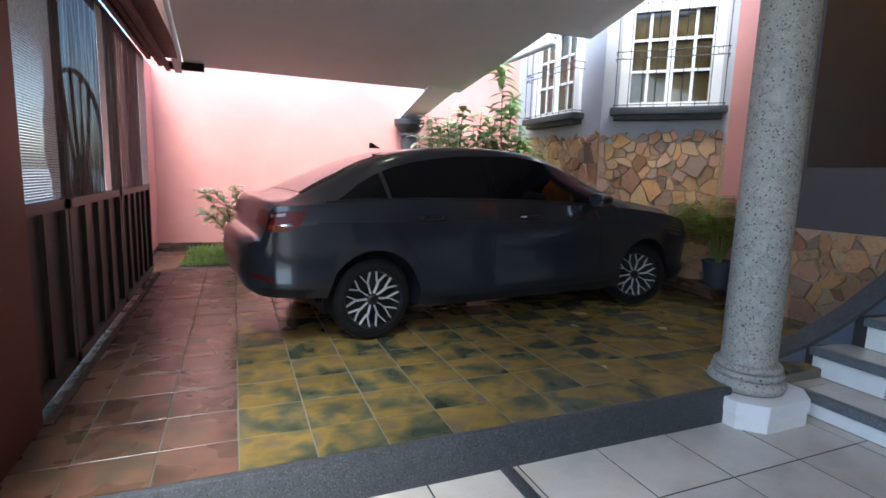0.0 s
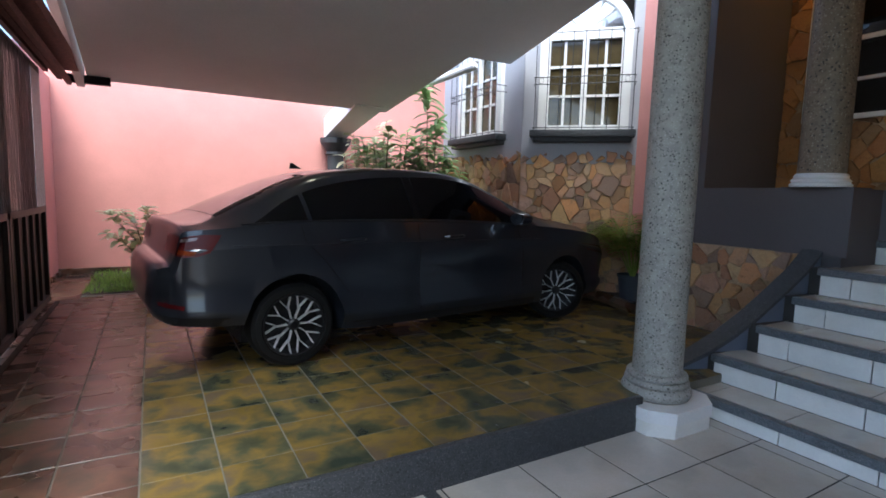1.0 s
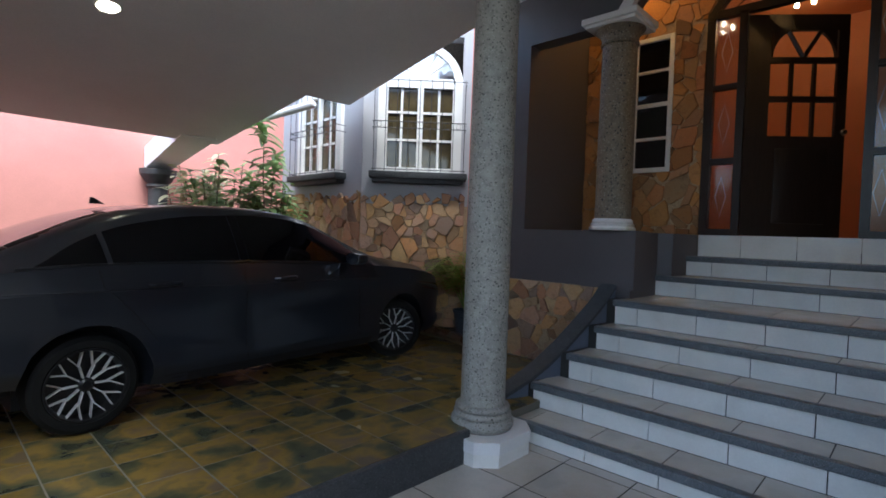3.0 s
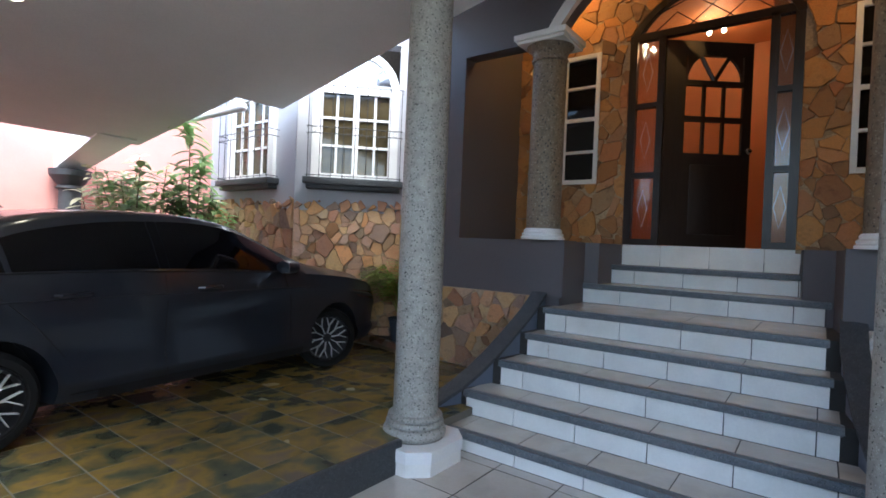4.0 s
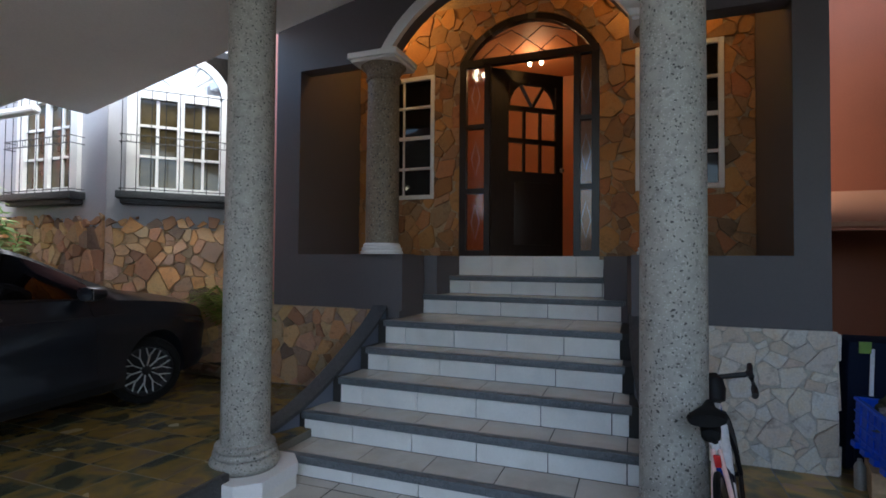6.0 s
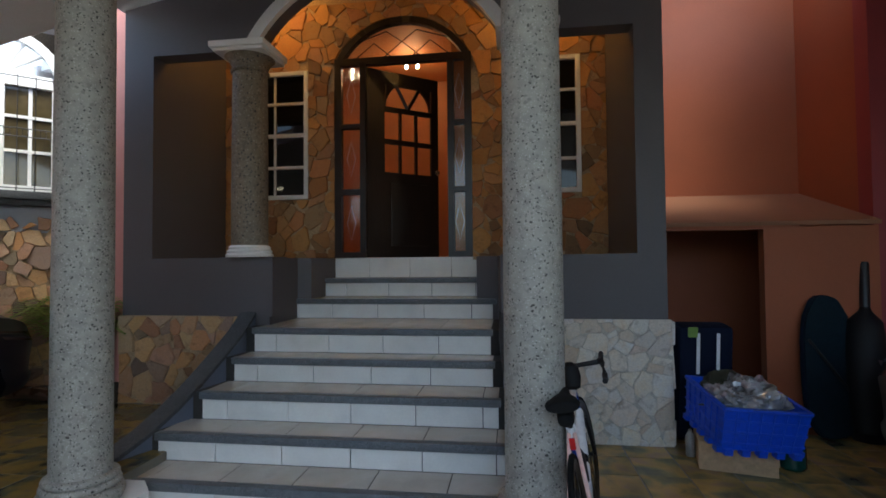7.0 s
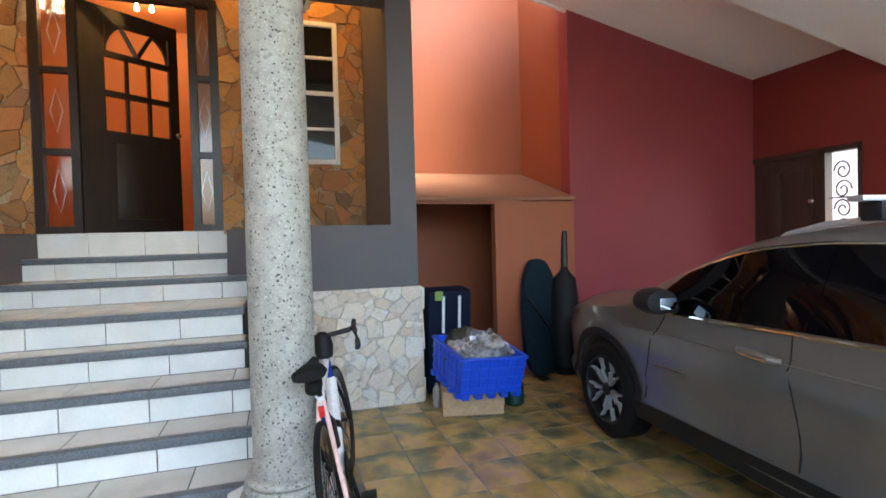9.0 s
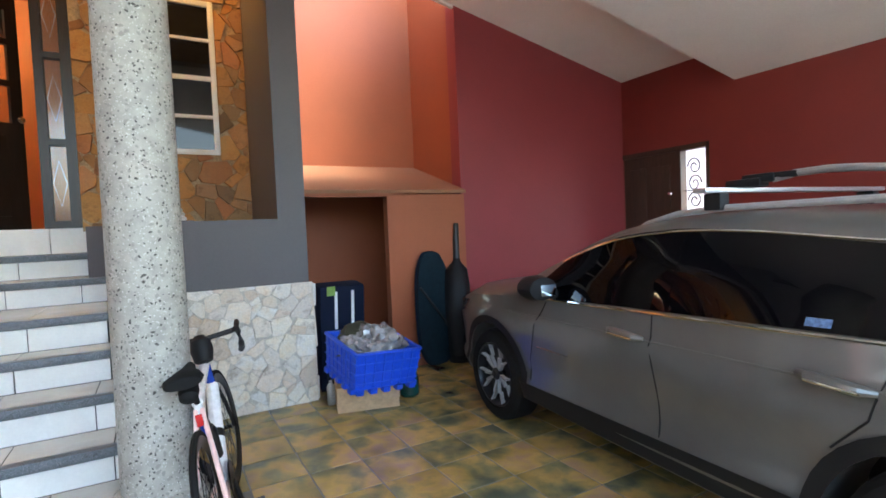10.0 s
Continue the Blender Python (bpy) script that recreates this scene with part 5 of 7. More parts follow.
# the SUV
suv = thing("suv_car", "dusty grey SUV with roof bars and a black lower body", "car", "", pose(3.71, -4.53, BAY, 0, 0, -4) @ pose(-2.58, -0.89, 0) @ Matrix.Diagonal((0.955, 0.955, 0.925, 1)))
V = Shell(
    half=[(-0.95, 0.75), (-0.85, 0.86), (-0.5, 0.915), (0.5, 0.93), (2.0, 0.93), (2.7, 0.925), (3.1, 0.9), (3.4, 0.8), (3.58, 0.62), (3.63, 0.5)],
    top=[(-0.95, 0.9), (-0.9, 1.2), (-0.7, 1.42), (-0.4, 1.52), (0.2, 1.555), (0.8, 1.575), (1.2, 1.57), (1.6, 1.49), (2.1, 1.27), (2.38, 1.155), (2.8, 1.11), (3.3, 1.03), (3.52, 0.94), (3.63, 0.75)],
    belt=[(-0.95, 0.8), (-0.85, 1.1), (-0.4, 1.1), (0.5, 1.07), (1.5, 1.04), (2.3, 1.02), (2.8, 0.985), (3.3, 0.91), (3.63, 0.65)],
    edge=[(-0.95, 0.85), (-0.9, 1.15), (-0.7, 1.33), (-0.3, 1.43), (0.3, 1.455), (0.8, 1.5), (1.2, 1.5), (1.6, 1.44), (2.1, 1.235), (2.38, 1.115), (2.8, 1.05), (3.3, 0.96), (3.63, 0.7)],
    edge_w=[(-0.95, 0.6), (-0.6, 0.66), (0.0, 0.67), (1.0, 0.69), (1.7, 0.76), (2.3, 0.82), (2.7, 0.78), (3.2, 0.72), (3.63, 0.45)],
    low=[(-0.95, 0.5), (-0.8, 0.38), (0.4, 0.27), (2.3, 0.27), (3.3, 0.3), (3.63, 0.42)], x0=-0.95, x1=3.63)
WS = 2.7
b = V.body("body", 84, [(0, 0.36, 0.42), (WS, 0.36, 0.42)], "suv")
b.parent = suv
part("underbody", boxes((-0.6, 3.2, -0.62, 0.62, 0.22, 0.36), (-0.4, 0.4, -0.6, 0.6, 0.3, 0.78), (WS - 0.4, WS + 0.4, -0.6, 0.6, 0.3, 0.78)), "trimblack", suv, "black underbody and wheel wells")
for s in (-1, 1):
    v1 = [(-0.6, 0.7), (0.0, 0.86), (0.8, 0.93), (1.2, 0.95), (1.6, 0.95), (1.95, 0.9), (2.12, 0.6)]
    lo = [(-1, 0.05), (3, 0.05)]
    part("side_window", V.pane(-0.5, 0.07, lo, v1, s), "carglass", suv, "tinted rear quarter glass")
    part("side_window", V.pane(0.12, 1.1, lo, v1, s), "carglass", suv, "tinted rear door glass")
    part("side_window", V.pane(1.21, 2.1, lo, v1, s), "carglass", suv, "tinted front door glass")
    part("pillar_trim", V.pane(1.09, 1.22, lo, v1, s, 0.0075), "carglass", suv)
    part("belt_trim", line_on(V, [(x, lerp_table(V.belt, x) + 0.01) for x in np.linspace(-0.5, 2.12, 26)], s, 0.008, 0.008), "chrome", suv, "chrome strip below the windows")
    bm = bmesh.new()
    tube(bm, [(x, s * (V.side(x, 0.93)[0] + 0.006), V.side(x, 0.93)[1]) for x in np.linspace(-0.5, 1.95, 26)], 0.006, 6)
    part("window_top_trim", bm, "chrome", suv)
    for seam in ([(1.12, 0.3), (1.12, 0.6), (1.16, 0.9), (1.165, 1.05)], [(0.37, 0.68), (0.25, 0.82), (0.17, 1.08)], [(2.2, 0.3), (2.2, 0.6), (2.12, 0.85), (2.02, 1.02)]):
        part("door_seam", line_on(V, [lerp_pt(seam, i / 12) for i in range(13)], s, 0.0045, -0.001), "trimblack", suv)
    part("side_crease", line_on(V, [(x, 0.93 - 0.012 * x) for x in np.linspace(-0.4, 2.5, 20)], s, 0.007, -0.003), "suv", suv)
    part("lower_cladding", sheet_on(V, [(0.42, 0.29), (2.3, 0.29)], [(0.42, 0.44), (2.3, 0.42)], s, 0.012, 16), "trimblack", suv, "black plastic sill cladding")
    for x in (0, WS):
        bm = bmesh.new()
        arcp = [(x + 0.48 * math.cos(radians(a)), 0.36 + 0.475 * math.sin(radians(a))) for a in range(-5, 186, 10)]
        inn = [(x + 0.415 * math.cos(radians(a)), 0.36 + 0.415 * math.sin(radians(a))) for a in range(-5, 186, 10)]
        b1, p1 = V.patch(arcp, s, 0.012)
        b2, p2 = V.patch(inn, s, 0.014)
        b1.free(), b2.free()
        q1, q2 = [bm.verts.new(p) for p in p1], [bm.verts.new(p) for p in p2]
        for i in range(len(q1) - 1):
            bm.faces.new((q1[i], q1[i + 1], q2[i + 1], q2[i]))
        part("arch_trim", bm, "trimblack", suv)
        wheel(suv, x, s * 0.915, s, 0.36, 0.25, 5, "twin", "alloydark", 20)
    for x in (0.22, 1.2):
        bm, vs = V.patch([(x, 0.925), (x + 0.04, 0.93), (x + 0.12, 0.934), (x + 0.2, 0.938), (x + 0.25, 0.936)], s, 0.035)
        vs[0].y -= s * 0.03
        vs[-1].y -= s * 0.03
        tube(bm, vs, [0.014, 0.022, 0.025, 0.022, 0.014], 10)
        part("door_handle", bm, "suv", suv)
        part("handle_cap", line_on(V, [(x + 0.03, 0.925), (x + 0.12, 0.927), (x + 0.2, 0.931)], s, 0.006, 0.056), "chrome", suv, "chrome handle strip")
    m = bmesh.new()
    lathe(m, [(0.03, -0.1), (0.1, -0.085), (0.115, 0.0), (0.1, 0.08), (0.04, 0.11)], 16, pose(1.95, s * 1.02, 1.13, 0, 90, 0) @ Matrix.Diagonal((0.72, 1.0, 0.85, 1)))
    tube(m, [(1.95, s * 0.86, 1.07), (1.93, s * 0.96, 1.1)], 0.035, 8)
    mi = part("door_mirror", m, "trimblack", suv)
    part("mirror_glass", boxes((1.858, 1.862, min(s * 0.94, s * 1.05), max(s * 0.94, s * 1.05), 1.085, 1.155), bevel=0.0015), "mirror", mi, "mirror glass reflecting daylight")
    bm = bmesh.new()
    tube(bm, [(1.52, s * 0.65, 1.45), (1.4, s * 0.65, 1.515), (1.2, s * 0.65, 1.562), (0.95, s * 0.65, 1.58), (0.2, s * 0.65, 1.585), (-0.3, s * 0.64, 1.565), (-0.5, s * 0.62, 1.51)], 0.017, 10)
    part("roof_rail", bm, "satin", suv, "grey roof rail")
    part("headlight", sheet_on(V, [(3.15, 0.82), (3.5, 0.78)], [(3.1, 0.92), (3.48, 0.87)], s, 0.006), "lensclear", suv)
for x in (0.98, 0.2):
    bm = bmesh.new()
    box(bm, x - 0.035, x + 0.035, -0.78, 0.78, 1.655, 1.68, 0.008)
    part("cross_bar", bm, "railmetal", suv, "silver roof cross bar")
    for s in (-1, 1):
        part("bar_foot", boxes((x - 0.045, x + 0.045, s * 0.66 - 0.035, s * 0.66 + 0.035, 1.57, 1.655), bevel=0.012), "trimblack", suv, "black rack foot")
bm = bmesh.new()
tube(bm, [(0.86, 0.42, 1.712), (0.76, 0.42, 1.73), (0.62, 0.42, 1.734), (0.5, 0.42, 1.725), (0.36, 0.42, 1.706), (0.2, 0.42, 1.7), (-0.5, 0.42, 1.698)], 0.018, 10)
part("bike_rail", bm, "railmetal", suv, "silver bicycle carrier rail")
bm = boxes((0.9, 1.08, 0.38, 0.46, 1.68, 1.725), (0.84, 1.0, 0.39, 0.45, 1.7, 1.745), (0.74, 0.86, 0.4, 0.44, 1.712, 1.745), (0.12, 0.28, 0.38, 0.46, 1.678, 1.712), bevel=0.014)
part("carrier_clamp", bm, "trimblack", suv, "black carrier clamp")
part("windscreen", cap_sheet(V, 1.35, 2.32, 0.97, 0.004), "carglass", suv, "dark windscreen")
for i in range(9):
    x = 2.1 - i * 0.036
    bm, p = V.patch([(x, 0.7), (x - 0.022, 0.7)], 1, 0.006)
    part("badge_bar", tube(bm, p, 0.006, 5), "chrome", suv)
part("window_sticker", V.pane(0.38, 0.47, [(-1, 0.09), (3, 0.09)], [(-1, 0.17), (3, 0.17)], 1, 0.007), "tagblue", suv, "blue and white sticker in the window")


# ---- things standing about ----
def crate_thing(m):
    c = thing("storage_crate", "bright blue ribbed plastic crate on a cardboard box", "crate", "", m)
    L, Wd, Hh = 0.62, 0.62, 0.3
    bm = bmesh.new()
    t = 0.02
    lo, hi = 0.93, 1.0
    def wall(pts):
        a = [bm.verts.new(p) for p in pts]
        bm.faces.new(a)
    corners = [(-L / 2, -Wd / 2), (L / 2, -Wd / 2), (L / 2, Wd / 2), (-L / 2, Wd / 2)]
    for (x0, y0), (x1, y1) in zip(corners, corners[1:] + corners[:1]):
        o = [(x0 * lo, y0 * lo, 0), (x1 * lo, y1 * lo, 0), (x1, y1, Hh), (x0, y0, Hh)]
        k = 0.94
        i = [(x * k, y * k, z + (0.02 if z == 0 else 0)) for x, y, z in o]
        vo, vi = [bm.verts.new(p) for p in o], [bm.verts.new(p) for p in i]
        bm.faces.new(vo), bm.faces.new(vi[::-1])
        bm.faces.new((vo[3], vo[2], vi[2], vi[3]))
        bm.faces.new((vo[0], vi[0], vi[1], vo[1]))
    wall([(x * lo, y * lo, 0.0) for x, y in corners])
    wall([(x * lo * 0.96, y * lo * 0.96, 0.02) for x, y in corners])
    part("shell", bm, "crate", c, smooth=0)
    bm = bmesh.new()
    for (x0, y0), (x1, y1) in zip(corners, corners[1:] + corners[:1]):
        d = Vector((x1 - x0, y1 - y0, 0)).normalized()
        nrm = Vector((d.y, -d.x, 0))
        for z in (0.05, 0.13, 0.21, 0.29):
            k = lo + (hi - lo) * z / Hh
            a, b = Vector((x0 * k, y0 * k, z)), Vector((x1 * k, y1 * k, z))
            tube(bm, [a + nrm * 0.006, b + nrm * 0.006], 0.012 if z > 0.25 else 0.007, 6)
        for i in range(1, 7):
            f = i / 7
            p0 = Vector((x0 + (x1 - x0) * f, y0 + (y1 - y0) * f, 0))
            tube(bm, [Vector((p0.x * lo, p0.y * lo, 0.02)) + nrm * 0.006, Vector((p0.x, p0.y, Hh - 0.02)) + nrm * 0.006], 0.007, 6)
        for i in (0.5, 2, 3.5, 5, 6.5):
            f = i / 7
            p0 = Vector((x0 + (x1 - x0) * f, y0 + (y1 - y0) * f, 0)) * lo
            box(bm, p0.x - 0.03, p0.x + 0.03, p0.y - 0.03, p0.y + 0.03, -0.03, 0.01)
    part("ribs", bm, "crate", c, smooth=0)
    return c


crate_thing(pose(4.52, -3.89, 0.035, 4, -8, 5) @ Matrix.Diagonal((0.95, 0.9, 0.98, 1)))
bm = bmesh.new()
bmesh.ops.create_icosphere(bm, subdivisions=5, radius=1)
for v in bm.verts:
    p = v.co * 2.2
    d = noise.noise(p * 0.7) * 0.25 + abs(noise.noise(p * 1.6)) * 0.28 - abs(noise.noise(p * 3.4)) * 0.14
    v.co = Vector((v.co.x * 0.24 * (0.92 + d), v.co.y * 0.25 * (0.92 + d), max(-0.1, v.co.z) * 0.19 * (0.85 + d * 1.6)))
ob = single("plastic_bag", bm, "plastic", "crumpled clear plastic bag heaped in the crate", "bag", smooth=15)
ob.matrix_basis = pose(4.47, -3.91, 0.26)
bm = bmesh.new()
bmesh.ops.create_icosphere(bm, subdivisions=4, radius=1)
for v in bm.verts:
    d = noise.noise(v.co * 2.5) * 0.3
    v.co = Vector((v.co.x * 0.13 * (1 + d), v.co.y * 0.16 * (1 + d), v.co.z * 0.14 * (1 + d)))
ob = single("cloth_bag", bm, "olive", "dark olive cloth bag behind the plastic in the crate", "bag")
ob.matrix_basis = pose(4.68, -3.86, 0.3)

carton = thing("cardboard_box", "open brown cardboard box on the tiled floor", "box", "", pose(4.65, -3.9, BAY, 0, 0, -14))
part("body", boxes((-0.22, 0.2, -0.24, 0.25, 0.0, 0.2), bevel=0.004), "card", carton)
bm = bmesh.new()
prism(bm, [(-0.23, 0.2), (-0.225, 0.2), (-0.25, 0.09), (-0.256, 0.09)], -0.24, 0.25, "y")
part("flap", bm, "card", carton, "folded-down carton flap")
part("tape", boxes((-0.224, 0.2, -0.02, 0.03, 0.2, 0.2015)), "paper", carton)

case = thing("suitcase", "navy fabric suitcase with two pale handles rails and a green tag", "suitcase", "", pose(5.12, -3.82, BAY, 0, -6, 0))
part("body", boxes((-0.12, 0.12, -0.21, 0.2, 0.05, 0.98), bevel=0.04), "navy", case)
for y in (-0.09, 0.06):
    part("strap", boxes((-0.127, -0.119, y - 0.012, y + 0.012, 0.1, 0.93)), "paper", case, "pale webbing strap")
part("pocket", boxes((-0.145, -0.118, -0.16, 0.15, 0.12, 0.6), bevel=0.012), "navy", case)
part("luggage_tag", boxes((-0.135, -0.125, 0.07, 0.14, 0.9, 0.98)), "tagf", case, "green luggage tag")
for y in (-0.15, 0.15):
    bm = bmesh.new()
    lathe(bm, [(0.03, -0.015), (0.03, 0.015)], 16, pose(0, y, 0.03, 90, 0, 0))
    part("castor", bm, "rubber", case)

bm = bmesh.new()
prof = []
for i in range(28):
    ca, sa = math.cos(2 * math.pi * i / 28), math.sin(2 * math.pi * i / 28)
    prof.append((0.53 + 0.53 * math.copysign(abs(sa) ** 0.75, sa) * 1.1 + 0.06, 0.235 * math.copysign(abs(ca) ** 0.6, ca) * (1.0 - 0.12 * sa)))
prism(bm, [(y, z) for z, y in prof], -0.03, 0.03, "x")
bmesh.ops.bevel(bm, geom=list(bm.edges), offset=0.012, segments=2, affect="EDGES")
bb = thing("bodyboard", "dark teal covered bodyboard leaning on the orange wall", "board", "", pose(5.2, -4.9, BAY + 0.02, 3, 7, 14))
part("board_cover", bm, "teal", bb)
bm = bmesh.new()
tube(bm, [(-0.04, -0.2, 0.3), (-0.05, 0.0, 0.55), (-0.04, 0.2, 0.8)], 0.012, 6)
part("strap", bm, "blackpvc", bb, "black carrying strap")
bm = bmesh.new()
tube(bm, [(0.0, y * 1.01, z) for z, y in prof], 0.008, 6, True)
part("piping", bm, "navy", bb)
bagp = thing("umbrella_bag", "black folded parasol bag leaning in the corner", "bag", "", pose(5.22, -5.16, BAY, 4, 6, 0))
bm = bmesh.new()
lathe(bm, [(0.1, 0.0), (0.14, 0.08), (0.15, 0.5), (0.145, 0.8), (0.11, 0.98), (0.05, 1.06), (0.035, 1.1)], 20)
for v in bm.verts:
    v.co.x *= 1 + 0.25 * noise.noise(v.co * 6)
    v.co.y *= 1 + 0.4 * noise.noise(v.co * 5 + Vector((3, 0, 0)))
part("cloth", bm, "trimblack", bagp)
bm = bmesh.new()
lathe(bm, [(0.036, 0.9), (0.036, 1.46), (0.03, 1.48)], 14)
part("pole", bm, "blackpvc", bagp, "black tube pole")

bm = bmesh.new()
lathe(bm, [(0.03, 0), (0.033, 0.01), (0.033, 0.15), (0.02, 0.175), (0.014, 0.18), (0.014, 0.2)], 16)
ob = single("spray_can", bm, "bottle", "pale metal spray can by the stone wall", "can")
ob.matrix_basis = pose(4.75, -3.63, BAY)
bm = bmesh.new()
lathe(bm, [(0.07, 0), (0.085, 0.02), (0.09, 0.15), (0.075, 0.2), (0.04, 0.23), (0.035, 0.26)], 20)
ob = single("watering_jug", bm, "greenglass", "dark green plastic jug beside the carton", "jug")
ob.matrix_basis = pose(4.56, -4.26, BAY, 0, 8, 0)


# ---- road bicycle leaning on the column ----
bike = thing("road_bicycle", "white and salmon road bicycle leaning against the column", "bicycle", "", pose(2.82, -2.635, BAY, 0, 0, -8.5) @ pose(0, 0, 0, -9, 0, 0))


def bike_wheel(x, name):
    w = new(name)
    w.parent = bike
    w.matrix_basis = pose(x, 0, 0.335, 90, 0, -6 if x > 0.5 else 0)
    bm = bmesh.new()
    tube(bm, [(0.322 * math.cos(2 * math.pi * i / 48), 0.322 * math.sin(2 * math.pi * i / 48), 0) for i in range(48)], 0.0135, 8, True)
    part("tyre", bm, "rubber", w)
    bm = bmesh.new()
    lathe(bm, [(0.3, -0.012), (0.312, -0.011), (0.312, 0.011), (0.3, 0.012), (0.262, 0.0), (0.3, -0.012)], 48, caps=False)
    part("rim", bm, "alloydark", w)
    bm = bmesh.new()
    for i in range(20):
        a = 2 * math.pi * i / 20
        tube(bm, [(0.018 * math.cos(a + 0.8), 0.018 * math.sin(a + 0.8), 0.02 * (-1) ** i), (0.29 * math.cos(a), 0.29 * math.sin(a), 0)], 0.0016, 4)
    lathe(bm, [(0.02, -0.04), (0.012, -0.03), (0.012, 0.03), (0.02, 0.04)], 12)
    part("spokes", bm, "iron", w)


bike_wheel(-0.02, "rear_wheel")
bike_wheel(0.97, "front_wheel")
BBX = Vector((0.39, 0, 0.27))
SEAT, HEAD_T, HEAD_B = Vector((0.24, 0, 0.72)), Vector((0.79, 0, 0.77)), Vector((0.83, 0, 0.63))
for name, pts, r, mat, lab in (("top_tube", [SEAT, HEAD_T], 0.024, "bikewhite", ""), ("down_tube", [BBX, HEAD_B], 0.034, "bikewhite", "thick white down tube"), ("seat_tube", [BBX, SEAT], 0.018, "bikewhite", ""), ("head_tube", [HEAD_T + Vector((-0.005, 0, 0.02)), HEAD_B], 0.022, "bikeblue", "blue head tube"),
                               ("seat_post", [SEAT, SEAT + Vector((-0.045, 0, 0.13))], 0.013, "iron", "")):
    bm = bmesh.new()
    tube(bm, pts, r, 12)
    part(name, bm, mat, bike, lab)
for s in (-1, 1):
    for name, pts, r, mat in (("chain_stay", [BBX + Vector((0, s * 0.02, 0)), (-0.02, s * 0.06, 0.335)], 0.009, "bikepink"), ("seat_stay", [SEAT + Vector((0, s * 0.012, -0.03)), (-0.02, s * 0.06, 0.335)], 0.0105, "bikepink"), ("fork_blade", [HEAD_B + Vector((0, s * 0.02, 0)), (0.87, s * 0.045, 0.5), (0.97, s * 0.05, 0.335)], 0.011, "trimblack")):
        bm = bmesh.new()
        tube(bm, pts, r, 8)
        part(name, bm, mat, bike)
    bm = bmesh.new()
    tube(bm, [(0.87, 0, 0.88), (0.88, s * 0.15, 0.89), (0.94, s * 0.165, 0.89), (0.985, s * 0.165, 0.86), (0.975, s * 0.17, 0.8), (0.93, s * 0.175, 0.775), (0.89, s * 0.175, 0.775)], [0.013, 0.015, 0.017, 0.017, 0.017, 0.017, 0.016], 10)
    bmesh.ops.rotate(bm, cent=(0.8, 0, 0.8), matrix=Matrix.Rotation(radians(-6), 3, "Z"), verts=bm.verts)
    part("drop_bar", bm, "blackpvc", bike, "black taped drop handlebar")
    bm = bmesh.new()
    tube(bm, [(0.95, s * 0.165, 0.89), (1.01, s * 0.165, 0.915), (1.012, s * 0.162, 0.88), (0.995, s * 0.165, 0.82)], [0.016, 0.015, 0.008, 0.005], 8)
    bmesh.ops.rotate(bm, cent=(0.8, 0, 0.8), matrix=Matrix.Rotation(radians(-6), 3, "Z"), verts=bm.verts)
    part("brake_lever", bm, "blackpvc", bike)
    bm = bmesh.new()
    tube(bm, [BBX + Vector((0, s * 0.05, 0)), BBX + Vector((-s * 0.02, s * 0.07, s * 0.165))], 0.011, 8)
    part("crank", bm, "iron", bike)
    pd = boxes((-0.045, 0.045, -0.04, 0.04, -0.014, 0.014), bevel=0.005)
    bmesh.ops.transform(pd, matrix=Matrix.Translation(BBX + Vector((-s * 0.02, s * 0.12, s * 0.165))), verts=pd.verts)
    part("pedal", pd, "iron", bike)
bm = bmesh.new()
tube(bm, [HEAD_T + Vector((-0.005, 0, 0.03)), (0.785, 0, 0.86), (0.87, -0.005, 0.885)], 0.017, 8)
part("stem", bm, "iron", bike)
bm = bmesh.new()
lathe(bm, [(0.095, -0.004), (0.1, 0.0), (0.095, 0.004)], 36, Matrix.Translation(BBX + Vector((0, -0.045, 0))) @ pose(0, 0, 0, 90, 0, 0))
part("chainring", bm, "iron", bike)
bm = bmesh.new()
lathe(bm, [(0.001, -0.1), (0.034, -0.095), (0.036, 0.05), (0.026, 0.075), (0.018, 0.08), (0.018, 0.1), (0.001, 0.105)], 16, pose(0.37, 0, 0.5, 0, -18, 0), caps=False)
part("water_bottle", bm, "blackpvc", bike, "black water bottle")
bm = bmesh.new()
tube(bm, [BBX.lerp(HEAD_B, 0.42), BBX.lerp(HEAD_B, 0.5)], 0.0348, 12)
part("frame_decal", bm, "trimblack", bike, "dark band on the down tube")
bm = bmesh.new()
tube(bm, [BBX.lerp(SEAT, 0.62), BBX.lerp(SEAT, 0.9)], 0.0188, 12)
part("frame_decal", bm, "bikeblue", bike, "blue band on the seat tube")
bm = bmesh.new()
sad = [(-0.15, 0.07, 0.0), (-0.12, 0.078, 0.012), (-0.05, 0.06, 0.01), (0.03, 0.03, 0.005), (0.12, 0.022, 0.002), (0.145, 0.014, -0.006)]
rows = []
for x, w, z in sad:
    rows.append([bm.verts.new((x, w * math.cos(a), z + (0.028 * math.sin(a) if math.sin(a) > 0 else 0.02 * math.sin(a)))) for a in [2 * math.pi * i / 14 for i in range(14)]])
for a, b in zip(rows, rows[1:]):
    for i in range(14):
        bm.faces.new((a[i], a[(i + 1) % 14], b[(i + 1) % 14], b[i]))
bm.faces.new(rows[0]), bm.faces.new(rows[-1])
bmesh.ops.transform(bm, matrix=pose(0.17, 0, 0.865), verts=bm.verts)
part("saddle", bm, "rubber", bike, "black narrow saddle")
bm = bmesh.new()
lathe(bm, [(0.02, -0.09), (0.045, -0.06), (0.05, 0.0), (0.045, 0.06), (0.02, 0.08)], 14, pose(0.11, 0, 0.81, 0, 70, 0) @ Matrix.Diagonal((0.7, 0.8, 0.7, 1)))
